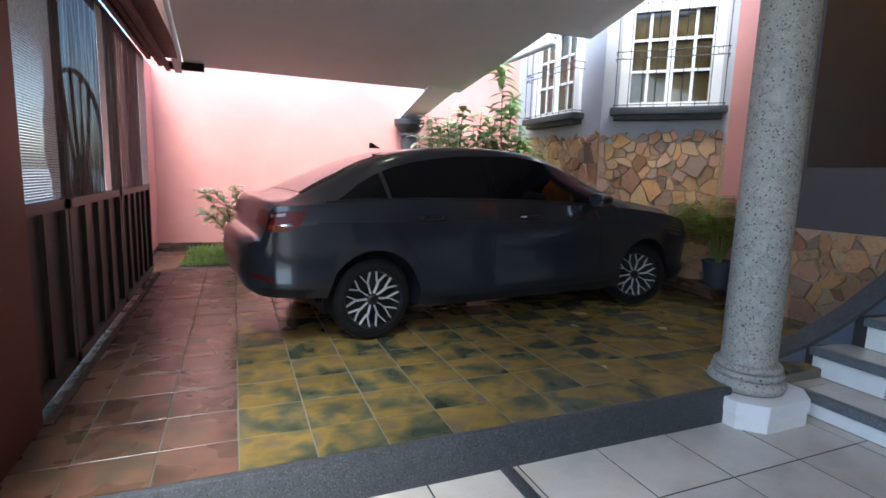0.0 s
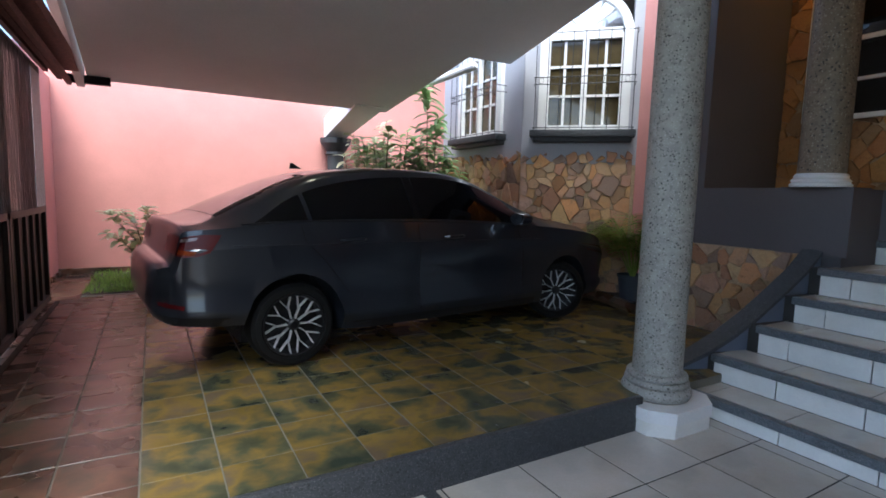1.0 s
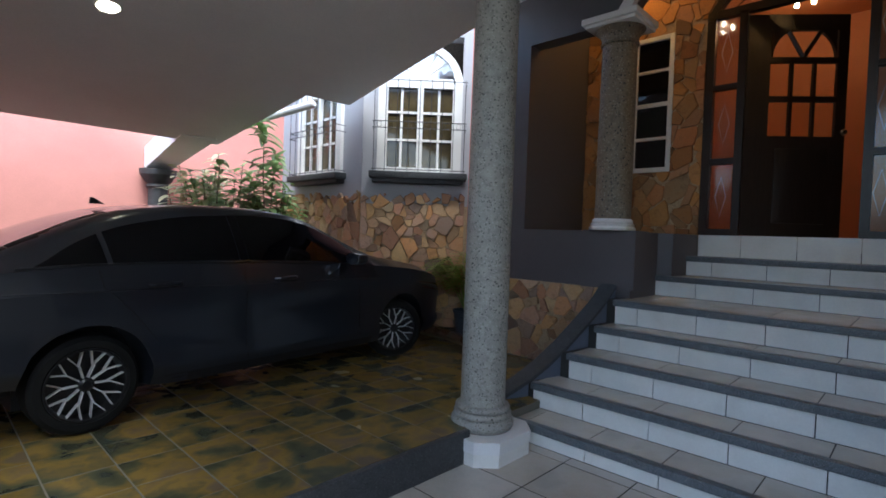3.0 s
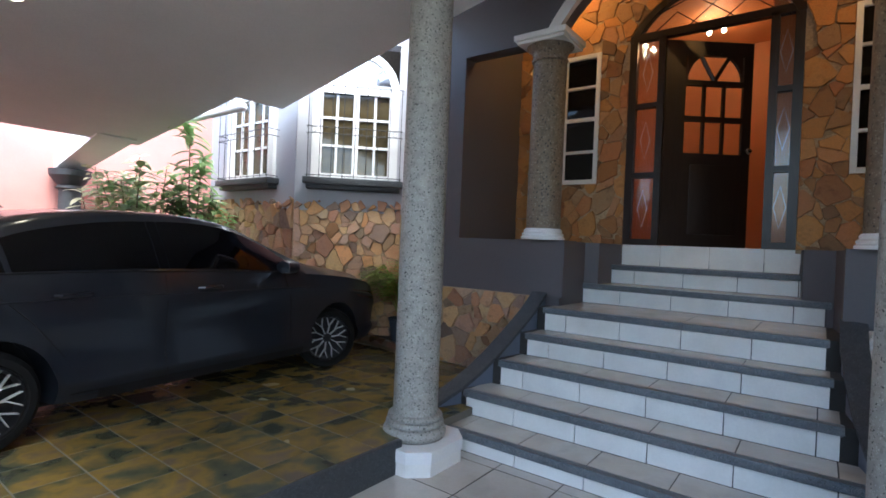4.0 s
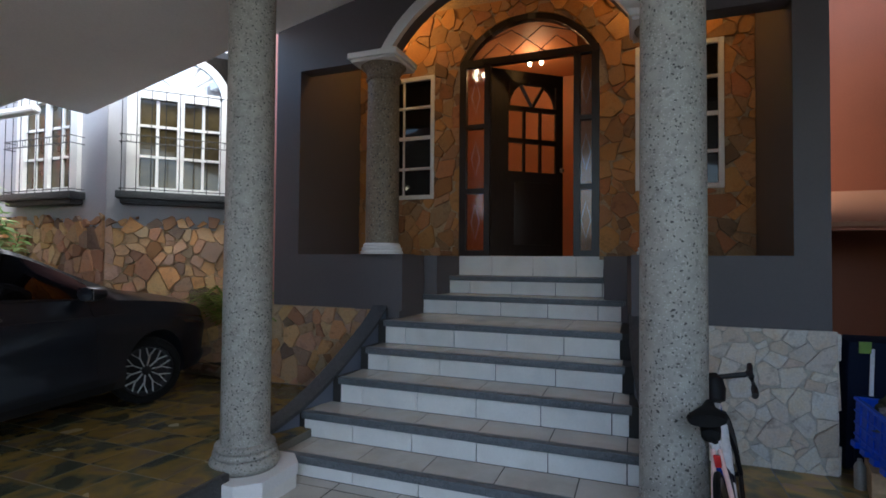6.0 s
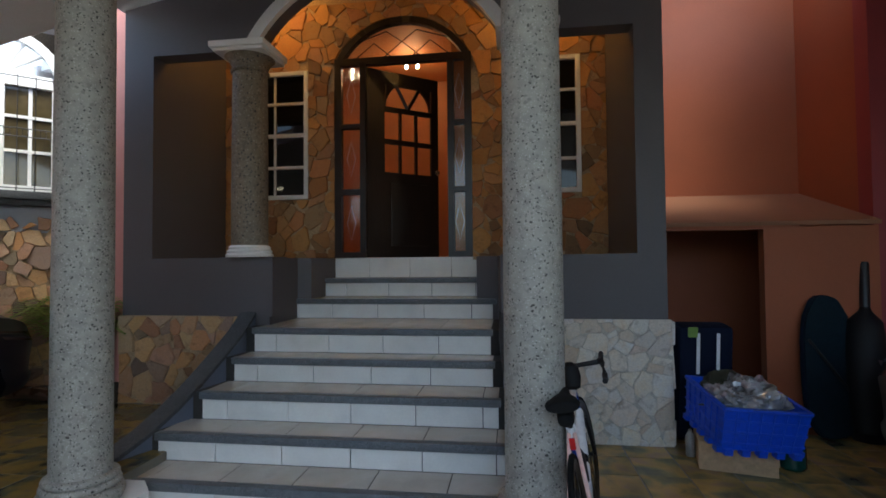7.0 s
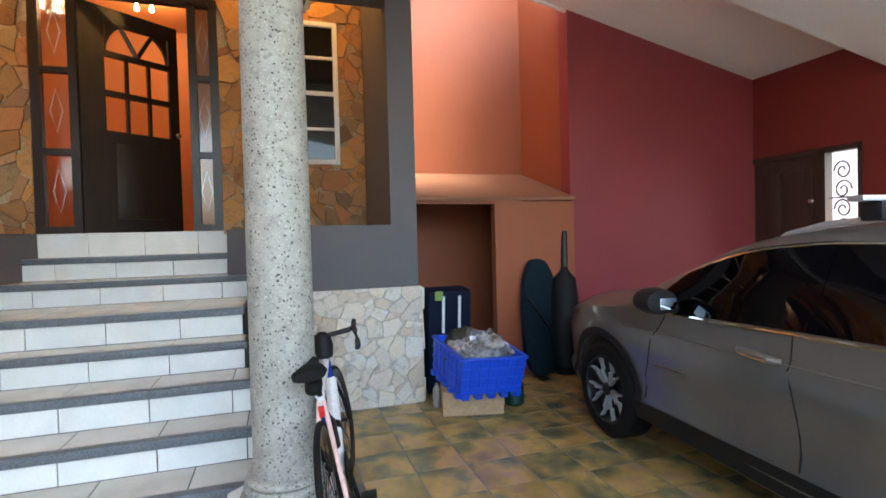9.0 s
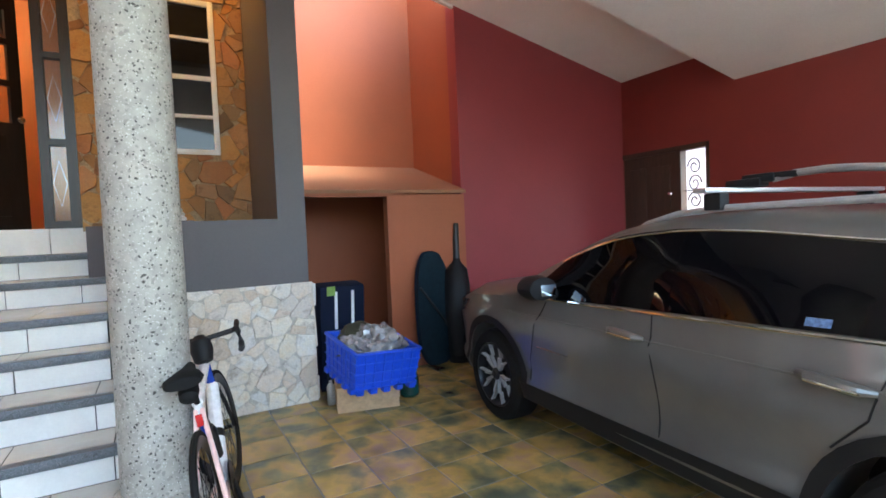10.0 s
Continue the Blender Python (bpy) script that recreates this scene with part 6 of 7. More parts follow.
part("saddle_bag", bm, "rubber", bike, "black saddle bag")
bm = bmesh.new()
lathe(bm, [(0.01, -0.075), (0.055, -0.06), (0.07, 0.0), (0.062, 0.05), (0.03, 0.08)], 18, pose(0.74, -0.005, 0.845, 0, 20, 0) @ Matrix.Diagonal((1.0, 0.8, 1.0, 1)))
part("stem_bag", bm, "trimblack", bike, "round black bag behind the stem")
bm = boxes((-0.032, -0.02, -0.014, 0.014, -0.03, 0.022), bevel=0.004)
bmesh.ops.transform(bm, matrix=Matrix.Translation(SEAT + Vector((-0.02, 0, -0.06))), verts=bm.verts)
part("rear_light", bm, "bikered", bike, "red rear lamp")


# ---- plants ----
def leaf_blade(bm, base, tip, width, droop, fold=0.25, seg=5):
    """One pointed leaf with a folded midrib."""
    base, tip = Vector(base), Vector(tip)
    d = tip - base
    side = d.cross(Vector((0, 0, 1)))
    if side.length < 1e-4:
        side = Vector((1, 0, 0))
    side.normalize()
    up = side.cross(d).normalized()
    rows = []
    for i in range(seg + 1):
        t = i / seg
        w = width * math.sin(math.pi * min(1, t * 0.92 + 0.06)) ** 0.8
        c = base + d * t - Vector((0, 0, droop * t * t))
        rows.append([bm.verts.new(c - side * w + up * w * fold), bm.verts.new(c), bm.verts.new(c + side * w + up * w * fold)])
    for a, b in zip(rows, rows[1:]):
        for j in range(2):
            bm.faces.new((a[j], a[j + 1], b[j + 1], b[j]))


def shrub(name, m, stems, label, category, leafm, seed, leaf_len=0.14, leaf_w=0.035, per=16, group=""):
    """Woody stems given as lists of points, with leaves along their upper part."""
    rnd = random.Random(seed)
    sh = thing(name, label, category, group, m)
    leaves = bmesh.new()
    for pts in stems:
        pts = [Vector(p) for p in pts]
        bm = bmesh.new()
        tube(bm, pts, [0.012 * (1 - 0.75 * i / (len(pts) - 1)) + 0.002 for i in range(len(pts))], 6)
        part("stem", bm, "bark", sh)
        for k in range(per):
            f = 0.25 + 0.75 * (k + rnd.random()) / per
            q = f * (len(pts) - 1)
            i = min(int(q), len(pts) - 2)
            c = pts[i].lerp(pts[i + 1], q - i)
            a = k * 2.4 + rnd.random()
            L = leaf_len * rnd.uniform(0.7, 1.25)
            d = Vector((math.cos(a), math.sin(a), rnd.uniform(-0.15, 0.75))).normalized()
            leaf_blade(leaves, c, c + d * L, leaf_w * rnd.uniform(0.75, 1.2), L * rnd.uniform(0.15, 0.5))
    ob = part("leaves", leaves, leafm, sh, "", 60)
    tagged(ob, kind="stuff")
    return sh


def stems(rnd, n, spread, h0, h1):
    out = []
    for i in range(n):
        a, r, h = rnd.uniform(0, 6.28), rnd.uniform(0.3, 1) * spread, rnd.uniform(h0, h1)
        out.append([(0.05 * math.cos(a), 0.05 * math.sin(a), 0), (0.35 * r * math.cos(a), 0.35 * r * math.sin(a), h * 0.4), (0.75 * r * math.cos(a + 0.2), 0.75 * r * math.sin(a + 0.2), h * 0.75), (r * math.cos(a + 0.3), r * math.sin(a + 0.3), h)])
    return out


rnd = random.Random(5)
shrub("shrub", pose(3.35, 4.75, 0.16), stems(rnd, 18, 0.6, 1.35, 2.0), "leafy green shrub with long pointed leaves by the back wall", "shrub", "leaf", 11, 0.22, 0.042, 48, "bed plants")
shrub("shrub", pose(3.85, 4.35, 0.16), stems(rnd, 10, 0.4, 1.2, 1.75), "leafy green shrub with long pointed leaves by the back wall", "shrub", "leaf", 12, 0.2, 0.04, 46, "bed plants")
shrub("shrub", pose(3.3, 5.5, 0.16), stems(rnd, 10, 0.5, 1.5, 2.2), "pale green shrub in the light well", "shrub", "leafpale", 13, 0.2, 0.042, 46, "bed plants")
shrub("tall_shrub", pose(3.72, 4.3, 0.16), [[(0, 0, 0), (0.02, 0.0, 0.9), (-0.03, 0.02, 1.6), (-0.05, 0.0, 2.25), (-0.13, -0.03, 2.5)], [(0, 0, 0), (0.06, 0.03, 1.0), (0.1, 0.02, 1.7), (0.12, 0, 2.1)]], "tall slender shrub with drooping leaves at the canopy edge", "shrub", "leaf", 14, 0.26, 0.045, 60)
shrub("small_bush", pose(0.3, 5.5, 0.0), [[(0, 0, 0), (-0.05, 0, 0.25), (-0.2, 0, 0.45), (-0.42, -0.02, 0.62)], [(0, 0, 0), (-0.02, 0, 0.4), (-0.1, 0, 0.7), (-0.25, 0, 0.9)], [(0, 0, 0), (0.03, 0, 0.4), (0.05, 0.02, 0.75), (0.02, 0, 0.95)], [(0, 0, 0), (0.1, 0, 0.35), (0.22, 0, 0.6), (0.3, 0, 0.8)], [(0, 0, 0), (-0.06, 0.05, 0.45), (-0.3, 0.06, 0.75), (-0.4, 0.05, 0.88)]], "small bush with pale variegated leaves on the lawn", "bush", "leafpale", 15, 0.13, 0.045, 46)

palm = thing("potted_palm", "arching yellow-green palm in a dark plastic pot", "plant", "", pose(4.98, 1.82, 0.095))
bm = bmesh.new()
lathe(bm, [(0.11, 0.0), (0.12, 0.005), (0.155, 0.25), (0.165, 0.255), (0.165, 0.28), (0.15, 0.28), (0.145, 0.24)], 28, caps=False)
bmesh.ops.holes_fill(bm, edges=[e for e in bm.edges if e.is_boundary])
part("pot", bm, "potm", palm, "dark plastic flower pot")
rnd = random.Random(9)
for k in range(17):
    a, h, r = k * 2.4, rnd.uniform(0.4, 0.75), rnd.uniform(0.25, 0.5)
    p = [Vector((0, 0, 0.22)), Vector((0.3 * r * math.cos(a), 0.3 * r * math.sin(a), 0.22 + h * 0.65)), Vector((0.7 * r * math.cos(a), 0.7 * r * math.sin(a), 0.22 + h)), Vector((1.15 * r * math.cos(a), 1.15 * r * math.sin(a), 0.2 + h * 0.85))]
    bm = bmesh.new()
    tube(bm, p, [0.008, 0.006, 0.004, 0.002], 5)
    for i in range(14):
        f = 0.3 + 0.7 * i / 13
        q = f * 3
        j = min(int(q), 2)
        c = p[j].lerp(p[j + 1], q - j)
        for s in (-1, 1):
            d = Vector((math.cos(a + s * 0.9), math.sin(a + s * 0.9), 0.25))
            leaf_blade(bm, c, c + d * 0.24 * (1.1 - 0.5 * abs(f - 0.6)), 0.021, 0.06, 0.15, 3)
    part("frond", bm, "palm", palm, "", 60)
bm = bmesh.new()
lathe(bm, [(0.001, 0.235), (0.146, 0.235), (0.146, 0.23)], 20, caps=False)
part("pot_soil", bm, "soil", palm)

rnd = random.Random(3)
bm = bmesh.new()
for i in range(5200):
    x, y = rnd.uniform(-0.3, 1.6), rnd.uniform(4.72, 6.3)
    a, h = rnd.uniform(0, 6.28), rnd.uniform(0.03, 0.075)
    w = 0.006
    v = [bm.verts.new((x - w * math.cos(a), y - w * math.sin(a), 0)), bm.verts.new((x + w * math.cos(a), y + w * math.sin(a), 0)), bm.verts.new((x + rnd.uniform(-0.03, 0.03), y + rnd.uniform(-0.03, 0.03), h))]
    bm.faces.new(v)
single("grass", bm, "grass", "patch of green lawn by the pink wall", "grass", "", "stuff", 0)
struct("lawn_soil", boxes((-0.31, 1.65, 4.7, 6.36, -0.01, 0.006)), "soil", "soil under the lawn patch")
dr = thing("floor_drain", "dark iron drain grate in the tiled floor", "drain", "", pose(-0.45, 6.05, 0.0))
part("grate", boxes(*[(-0.16 + i * 0.04, -0.14 + i * 0.04, -0.06, 0.06, 0.0, 0.008) for i in range(8)], (-0.17, 0.17, -0.07, -0.06, 0, 0.008), (-0.17, 0.17, 0.06, 0.07, 0, 0.008)), "iron", dr)

# ---- lamps ----
dl = thing("downlight", "round recessed ceiling downlight, lit", "lamp", "", Matrix.Translation((1.53, 2.62, roof_z(2.62))) @ Matrix.Rotation(-math.atan(SLOPE_L), 4, "X"))
bm = bmesh.new()
lathe(bm, [(0.075, -0.004), (0.085, -0.012), (0.095, -0.004), (0.095, 0.002)], 28, caps=False)
part("ring", bm, "trim", dl)
bm = bmesh.new()
lathe(bm, [(0.001, -0.008), (0.076, -0.008), (0.076, -0.002)], 28, caps=False)
part("bulb", bm, "lit", dl, "glowing bulb face")
sp = thing("hall_spotlights", "pair of lit ceiling spotlights in the hall", "lamp", "", pose(8.4, -0.76, 4.5))
part("mount", boxes((-0.04, 0.04, -0.2, 0.2, 0.0, 0.05), bevel=0.006), "chrome", sp)
for y in (-0.1, 0.08):
    bm = bmesh.new()
    lathe(bm, [(0.001, -0.16), (0.02, -0.155), (0.03, -0.135), (0.026, -0.11), (0.014, -0.09), (0.012, 0.0)], 16, pose(0, y, 0))
    part("bulb", bm, "lit", sp)
ch = thing("hall_chandelier", "small lit chandelier with glass drops in the hall", "lamp", "", pose(8.0, 0.12, 4.1))
bm = bmesh.new()
tube(bm, [(0, 0, 0.45), (0, 0, 0.0)], 0.01, 8)
for k in range(5):
    a = 2 * math.pi * k / 5
    tube(bm, [(0, 0, 0.0), (0.1 * math.cos(a), 0.1 * math.sin(a), -0.05), (0.16 * math.cos(a), 0.16 * math.sin(a), 0.02)], 0.007, 6)
part("frame", bm, "chrome", ch)
for k in range(5):
    a = 2 * math.pi * k / 5
    bm = bmesh.new()
    lathe(bm, [(0.001, 0.02), (0.01, 0.03), (0.013, 0.05), (0.001, 0.09)], 10, pose(0.16 * math.cos(a), 0.16 * math.sin(a), 0), caps=False)
    part("bulb", bm, "lit", ch)
lamp("hall_light", "POINT", HALL_W, (1.0, 0.46, 0.17), pose(8.4, -0.77, 4.25), 0.06)
for y in (0.35, -2.55):
    pl = thing("porch_downlight", "small warm downlight in the porch ceiling", "lamp", "porch lamps", pose(5.7, y, 4.4))
    bm = bmesh.new()
    lathe(bm, [(0.001, -0.012), (0.05, -0.012), (0.06, -0.006), (0.06, 0.0)], 20, caps=False)
    part("bulb", bm, "lit", pl)
    lamp("porch_light", "POINT", PORCH_W, (1.0, 0.47, 0.1), pose(5.75, y, 4.3), 0.06)

rnd = random.Random(21)
for k, (x, y) in enumerate(((-3.2, 1.2), (-3.6, 2.6), (-3.0, 4.0))):
    shrub("street_shrub", pose(x, y, -0.34), stems(rnd, 9, 0.8, 1.8, 3.0), "green street shrub seen through the gate mesh", "shrub", "leaf", 40 + k, 0.3, 0.07, 40, "street shrubs")


# ---- flagstone cladding ----
def clip(poly, px, py, nx, ny):
    """The side of a polygon where (p - (px, py)) . n <= 0."""
    out = []
    for i, (x0, y0) in enumerate(poly):
        x1, y1 = poly[(i + 1) % len(poly)]
        d0, d1 = (x0 - px) * nx + (y0 - py) * ny, (x1 - px) * nx + (y1 - py) * ny
        if d0 <= 0:
            out.append((x0, y0))
        if d0 * d1 < 0:
            t = d0 / (d0 - d1)
            out.append((x0 + (x1 - x0) * t, y0 + (y1 - y0) * t))
    return out


def cells(w, h, size, seed, stretch=1.0):
    """Crazy paving that fills a rectangle: weighted cells about scattered seeds, in a sheared and stretched plane."""
    rnd = random.Random(seed)
    want = max(4, int(w * h / (size * size * stretch) * 1.5))
    pts = []
    tries = 0
    while len(pts) < want and tries < 9000:
        tries += 1
        r = size * rnd.choice((0.2, 0.3, 0.42, 0.55, 0.72))
        p = (rnd.uniform(-0.3 * size, w + 0.3 * size), rnd.uniform(-0.3 * size, h + 0.3 * size), r)
        if all(math.hypot(p[0] - q[0], (p[1] - q[1]) / stretch) > (r + q[2]) * 0.78 for q in pts):
            pts.append(p)
    out = []
    for a in pts:
        poly = [(0, 0), (w, 0), (w, h), (0, h)]
        for b in pts:
            dx, dy = b[0] - a[0], b[1] - a[1]
            dd = dx * dx + dy * dy
            if b is not a and dd < (5 * size) ** 2:
                t = 0.5 + 0.5 * (a[2] ** 2 - b[2] ** 2) / dd
                tilt = math.sin(131.7 * (a[0] + b[0]) + 77.3 * (a[1] + b[1])) * 0.5
                poly = clip(poly, a[0] + dx * t, a[1] + dy * t, dx - tilt * dy, dy + tilt * dx)
                if len(poly) < 3:
                    break
        if len(poly) >= 3:
            out.append((a, poly))
    return out


def worn(poly, rnd, amount=0.05):
    """Uneven edges: each long side gains a point set a little inwards, and corners are knocked off."""
    k = len(poly)
    cx, cy = sum(p[0] for p in poly) / k, sum(p[1] for p in poly) / k
    out = []
    for i in range(k):
        (x0, y0), (x1, y1) = poly[i], poly[(i + 1) % k]
        L = math.hypot(x1 - x0, y1 - y0)
        if L < 0.012:
            out.append((x0, y0))
            continue
        c = min(0.3, 0.008 / L * rnd.uniform(0.5, 1.6))
        out.append((x0 + (x1 - x0) * c, y0 + (y1 - y0) * c))
        if L > 0.05:
            f, g = rnd.uniform(0.3, 0.7), rnd.uniform(0.0, amount)
            mx, my = x0 + (x1 - x0) * f, y0 + (y1 - y0) * f
            out.append((mx + (cx - mx) * g, my + (cy - my) * g))
        out.append((x1 - (x1 - x0) * c, y1 - (y1 - y0) * c))
    return out


def inset(poly, d):
    k = len(poly)
    cx, cy = sum(p[0] for p in poly) / k, sum(p[1] for p in poly) / k
    out = poly
    for i in range(k):
        (x0, y0), (x1, y1) = poly[i], poly[(i + 1) % k]
        L = math.hypot(x1 - x0, y1 - y0)
        if L < 1e-5:
            continue
        nx, ny = (y1 - y0) / L, -(x1 - x0) / L
        if (cx - x0) * nx + (cy - y0) * ny > 0:
            nx, ny = -nx, -ny
        out = clip(out, x0 - nx * d, y0 - ny * d, nx, ny)
        if len(out) < 3:
            return []
    return out


def cladding(parent, m, w, h, size, seed, material, depth=0.03, holes=(), circle=None, ragged=0.0, stretch=1.0, joint=0.0012):
    """Stones on a wall: u along it, v up, drawn out towards the viewer (-y of m)."""
    rnd = random.Random(seed + 100)
    for (a, poly) in cells(w, h, size, seed, stretch):
        ok = True
        for x0, x1, y0, y1 in holes:
            cx, cy = sum(p[0] for p in poly) / len(poly), sum(p[1] for p in poly) / len(poly)
            over = [(x0 - cx, x0, cy, 1, 0), (cx - x1, x1, cy, -1, 0), (y0 - cy, cx, y0, 0, 1), (cy - y1, cx, y1, 0, -1)]
            best = max(over, key=lambda o: o[0])
            if best[0] < 0.01:
                if all(x0 < p[0] < x1 and y0 < p[1] < y1 for p in poly):
                    ok = False
                    break
                best = max(over, key=lambda o: o[0])
            if any(x0 < p[0] < x1 and y0 < p[1] < y1 for p in poly) or (x0 < cx < x1 and y0 < cy < y1) or best[0] < 0.12:
                if max(p[0] for p in poly) > x0 and min(p[0] for p in poly) < x1 and max(p[1] for p in poly) > y0 and min(p[1] for p in poly) < y1:
                    poly = clip(poly, best[1], best[2], best[3], best[4])
            if len(poly) < 3:
                ok = False
                break
        if ok and circle:
            ux, uy, r = circle
            cx, cy = sum(p[0] for p in poly) / len(poly), sum(p[1] for p in poly) / len(poly)
            if cy > uy and any(math.hypot(p[0] - ux, p[1] - uy) < r for p in poly):
                d = math.hypot(cx - ux, cy - uy) or 1
                ex, ey = (cx - ux) / d, (cy - uy) / d
                poly = clip(poly, ux + ex * r * 1.004, uy + ey * r * 1.004, -ex, -ey)
        if not ok or len(poly) < 3:
            continue
        if ragged and max(p[1] for p in poly) > h - 1e-4:
            lo, hi = min(p[0] for p in poly), max(p[0] for p in poly)
            peak, px = h - rnd.uniform(0, ragged), lo + (hi - lo) * rnd.uniform(0.25, 0.75)
            poly = clip(poly, px, peak, rnd.uniform(0.5, 1.1), 1)
            poly = clip(poly, px, peak, -rnd.uniform(0.5, 1.1), 1) if len(poly) > 2 else poly
        if len(poly) < 3:
            continue
        poly = inset(poly, joint)
        if len(poly) < 3:
            continue
        poly = worn(poly, rnd)
        k = len(poly)
        cx, cy = sum(p[0] for p in poly) / k, sum(p[1] for p in poly) / k
        top = [(x + (cx - x) * min(0.3, 0.0045 / max(0.01, math.hypot(cx - x, cy - y))), y + (cy - y) * min(0.3, 0.0045 / max(0.01, math.hypot(cx - x, cy - y)))) for x, y in poly]
        d = depth * rnd.uniform(0.6, 1.6)
        tx, ty = rnd.uniform(-0.09, 0.09), rnd.uniform(-0.09, 0.09)
        cx, cy = sum(p[0] for p in poly) / len(poly), sum(p[1] for p in poly) / len(poly)
        vs, fs = [], []
        k = len(poly)
        for u, v in poly:
            vs.append((u - cx, 0.0, v - cy))
        for u, v in poly:
            vs.append((u - cx, -d * 0.7, v - cy))
        for u, v in top:
            vs.append((u - cx, -d + (u - cx) * tx + (v - cy) * ty, v - cy))
        for i in range(k):
            j = (i + 1) % k
            fs.append((i, j, k + j, k + i))
            fs.append((k + i, k + j, 2 * k + j, 2 * k + i))
        fs.append(tuple(range(2 * k, 3 * k)))
        me = bpy.data.meshes.new("stone")
        me.from_pydata(vs, [], fs)
        me.materials.append(M[material])
        ob = new("stone", me)
        ob.parent = parent
        ob.matrix_basis = m @ Matrix.Translation((cx, 0, cy))


def backing(name, bm, material, label, m=None):
    ob = struct(name, bm, material, label, 0)
    if m is not None:
        ob.matrix_basis = m
    return ob


FACE = Matrix.Rotation(radians(-90), 4, "Z")
# entrance wall: u runs from y = 1.05 towards -y
bk = backing("cladding_entrance", boxes((6.2, 6.209, 0.9, 1.05, 1.34, 1.36)), "mortar", "ochre flagstone cladding of the entrance wall")
cladding(bk, Matrix.Translation((6.21, 1.05, 1.335)) @ FACE, 4.37, 2.95, 0.19, 4, "flag", 0.02, holes=((0.2, 1.02, 0.685, 2.185), (3.28, 4.1, 0.685, 2.185), (1.34, 2.92, -0.1, 2.25)), circle=(2.13, DOOR_CZ - 1.335, DOOR_R))
# beside the steps
bk = backing("cladding_front_left", boxes((4.925, 4.96, 0.13, 1.35, -0.3, 0.8)), "mortar", "ochre flagstone base of the house front")
cladding(bk, Matrix.Translation((4.925, 1.35, -0.02)) @ FACE, 1.25, 0.82, 0.16, 8, "flag_bay", 0.016)
bk = backing("cladding_front_right", boxes((4.925, 4.96, -3.57, -2.3, -0.3, 0.79)), "mortar_l", "pale flagstone base of the house front")
cladding(bk, Matrix.Translation((4.925, -2.3, BAY)) @ FACE, 1.27, 1.02, 0.135, 21, "flag_pale", 0.011)
cladding(bk, Matrix.Translation((4.96, -3.57, BAY)), 0.01, 1.0, 0.3, 22, "flag_pale", 0.02)
# window bay
bk = backing("cladding_bay_angled", boxes((0.0, LEN_A, -0.012, -0.002, -0.3, 1.6)), "mortar", "ragged-topped ochre flagstone base of the bay", A_POSE)
cladding(bk, Matrix.Translation((0, -0.012, 0.05)), LEN_A - 0.04, 1.72, 0.13, 31, "flag_bay", 0.03, ragged=0.07, stretch=1.4)
bk = backing("cladding_bay_front", boxes((4.348, 4.358, 3.085, 5.04, -0.3, 1.6)), "mortar", "ragged-topped ochre flagstone base of the bay front")
cladding(bk, Matrix.Translation((4.348, 5.04, 0.05)) @ FACE, 1.955, 1.72, 0.13, 32, "flag_bay", 0.03, ragged=0.07, stretch=1.4)


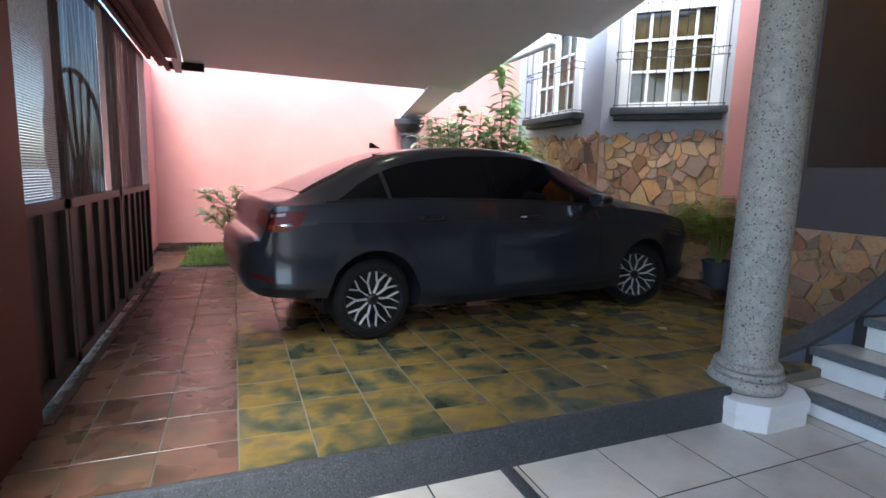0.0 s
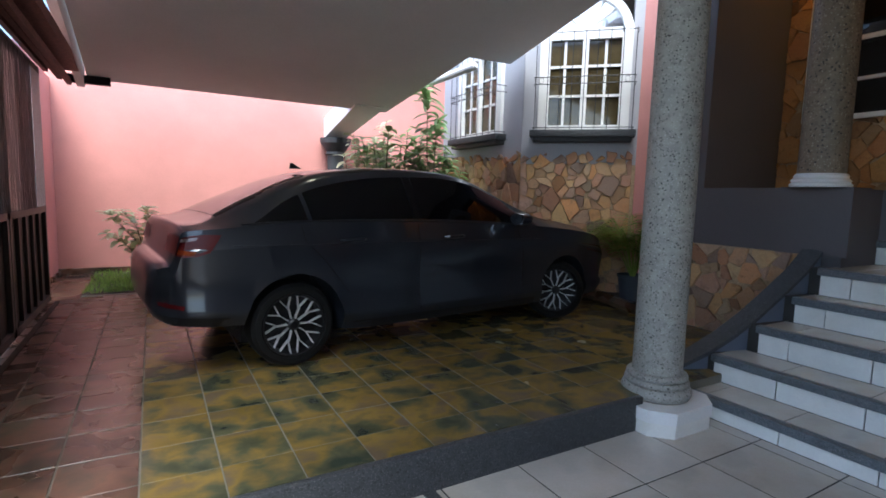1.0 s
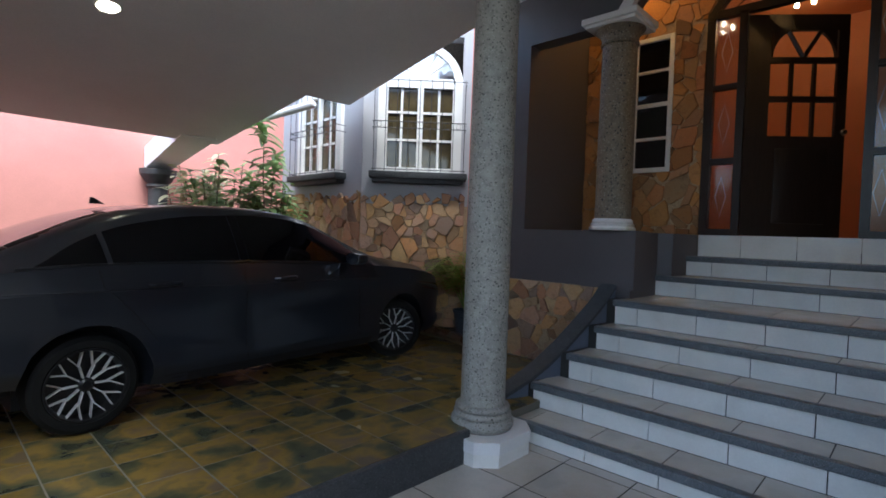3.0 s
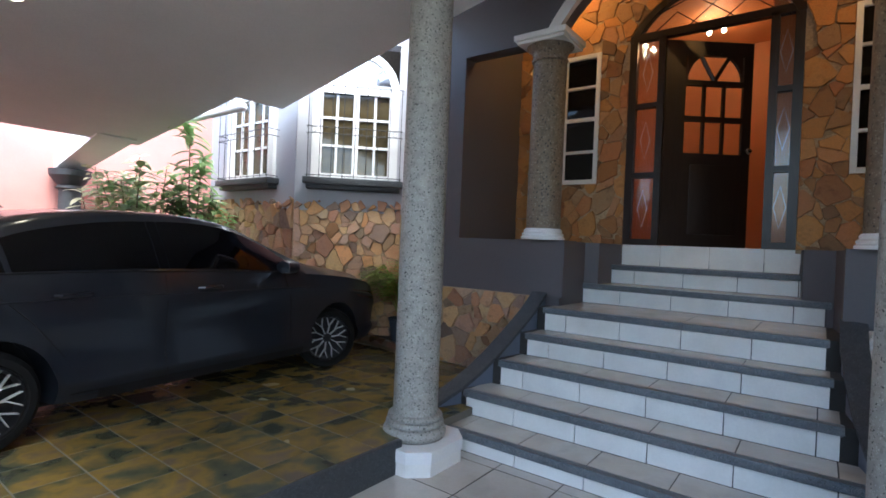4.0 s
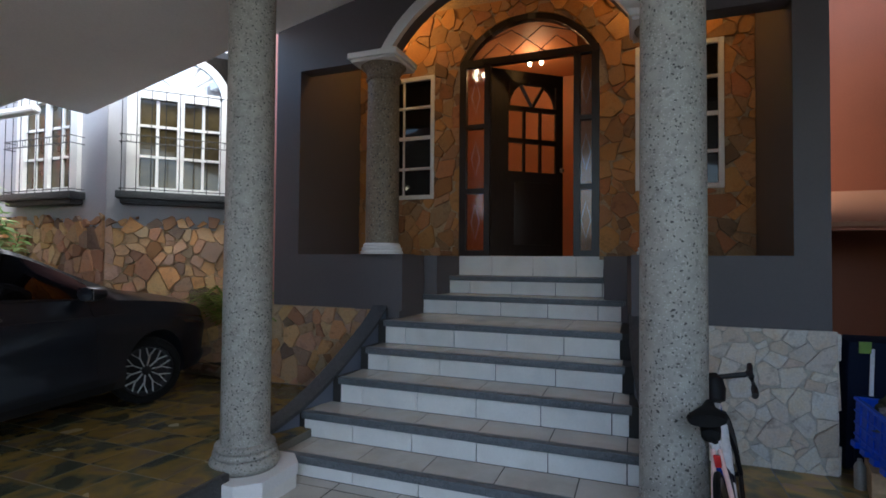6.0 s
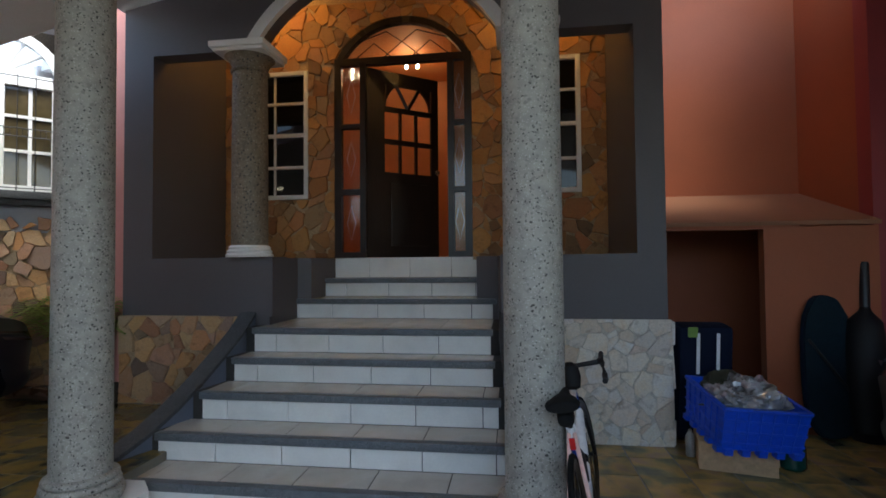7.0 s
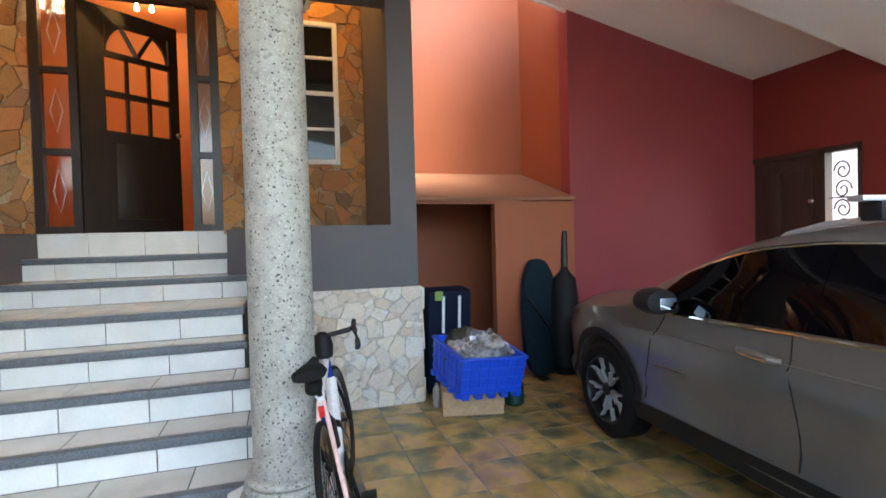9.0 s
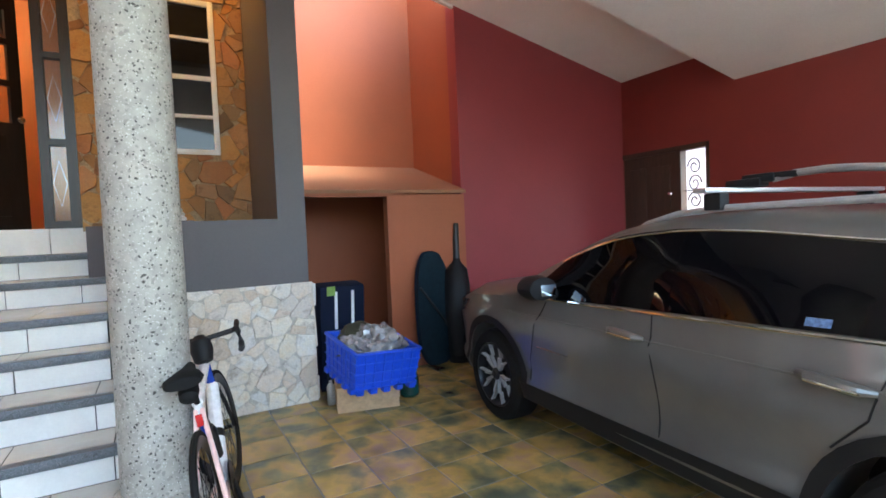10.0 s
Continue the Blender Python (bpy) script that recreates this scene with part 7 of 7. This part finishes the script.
# ---- floor tiles ----
def tiles(parent, xs, ys, z, step, pick, keep, thick=0.012, gap=0.0042):
    """Square tiles on a lattice; those that keep() names are parts, the rest one joined part."""
    sx, sy = step
    shared = {}
    rest = {}
    for i in range(*xs[1:]):
        for j in range(*ys[1:]):
            x, y = xs[0] + i * sx, ys[0] + j * sy
            mat = pick(x + sx / 2, y + sy / 2)
            if not mat:
                continue
            if keep(x + sx / 2, y + sy / 2):
                if mat not in shared:
                    bm = bmesh.new()
                    a, b = sx / 2 - gap, sy / 2 - gap
                    e = 0.0015
                    lo = [bm.verts.new(p) for p in ((-a, -b, -thick), (a, -b, -thick), (a, b, -thick), (-a, b, -thick))]
                    mi = [bm.verts.new(p) for p in ((-a, -b, -e), (a, -b, -e), (a, b, -e), (-a, b, -e))]
                    hi = [bm.verts.new(p) for p in ((-a + e, -b + e, 0), (a - e, -b + e, 0), (a - e, b - e, 0), (-a + e, b - e, 0))]
                    for k in range(4):
                        bm.faces.new((lo[k], lo[(k + 1) % 4], mi[(k + 1) % 4], mi[k]))
                        bm.faces.new((mi[k], mi[(k + 1) % 4], hi[(k + 1) % 4], hi[k]))
                    bm.faces.new(hi)
                    shared[mat] = finish("tile", bm, mat, 0)
                t = new("tile", shared[mat])
                t.parent = parent
                t.location = (x + sx / 2, y + sy / 2, z + random.uniform(-0.0008, 0.0008))
                t.rotation_euler = (random.uniform(-0.003, 0.003), random.uniform(-0.003, 0.003), 0)
            else:
                box(rest.setdefault(mat, bmesh.new()), x + gap, x + sx - gap, y + gap, y + sy - gap, z - thick, z)
    for mat, bm in rest.items():
        tagged(part("far_tiles", bm, mat, parent, "", 0), kind="stuff")


T = 0.305
floor = bpy.data.objects["floor"]
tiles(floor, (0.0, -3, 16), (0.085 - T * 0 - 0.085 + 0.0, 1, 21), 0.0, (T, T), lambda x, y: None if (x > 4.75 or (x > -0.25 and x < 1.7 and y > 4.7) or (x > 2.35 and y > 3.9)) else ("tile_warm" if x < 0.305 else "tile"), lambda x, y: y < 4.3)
for lo_i, hi_i, mat in ((-3, 1, "tile_warm"), (1, 15, "tile")):
    for i in range(lo_i, hi_i):
        part("tile", boxes((i * T + 0.0035, i * T + T - 0.0035, 0.054, T - 0.0035, -0.012, 0.0)), mat, floor, smooth=0)
porch = bpy.data.objects["floor_porch"]
P = 0.4625
tiles(porch, (2.463 - 5 * P, -3, 8), (0.03 - 7 * 0.44, 1, 7), PORCH, (P, 0.44), lambda x, y: "porch_tile" if x < 3.45 and y > -2.75 else None, lambda x, y: True)
for j in range(1, 7):
    y0 = 0.03 - 7 * 0.44 + j * 0.44
    part("tile", boxes((2.463 + 2 * P + 0.0042, 3.487, y0 + 0.0042, y0 + 0.4358, PORCH - 0.012, PORCH)), "porch_tile", porch, smooth=0)
bayf = bpy.data.objects["floor_bay"]
Q = 0.345
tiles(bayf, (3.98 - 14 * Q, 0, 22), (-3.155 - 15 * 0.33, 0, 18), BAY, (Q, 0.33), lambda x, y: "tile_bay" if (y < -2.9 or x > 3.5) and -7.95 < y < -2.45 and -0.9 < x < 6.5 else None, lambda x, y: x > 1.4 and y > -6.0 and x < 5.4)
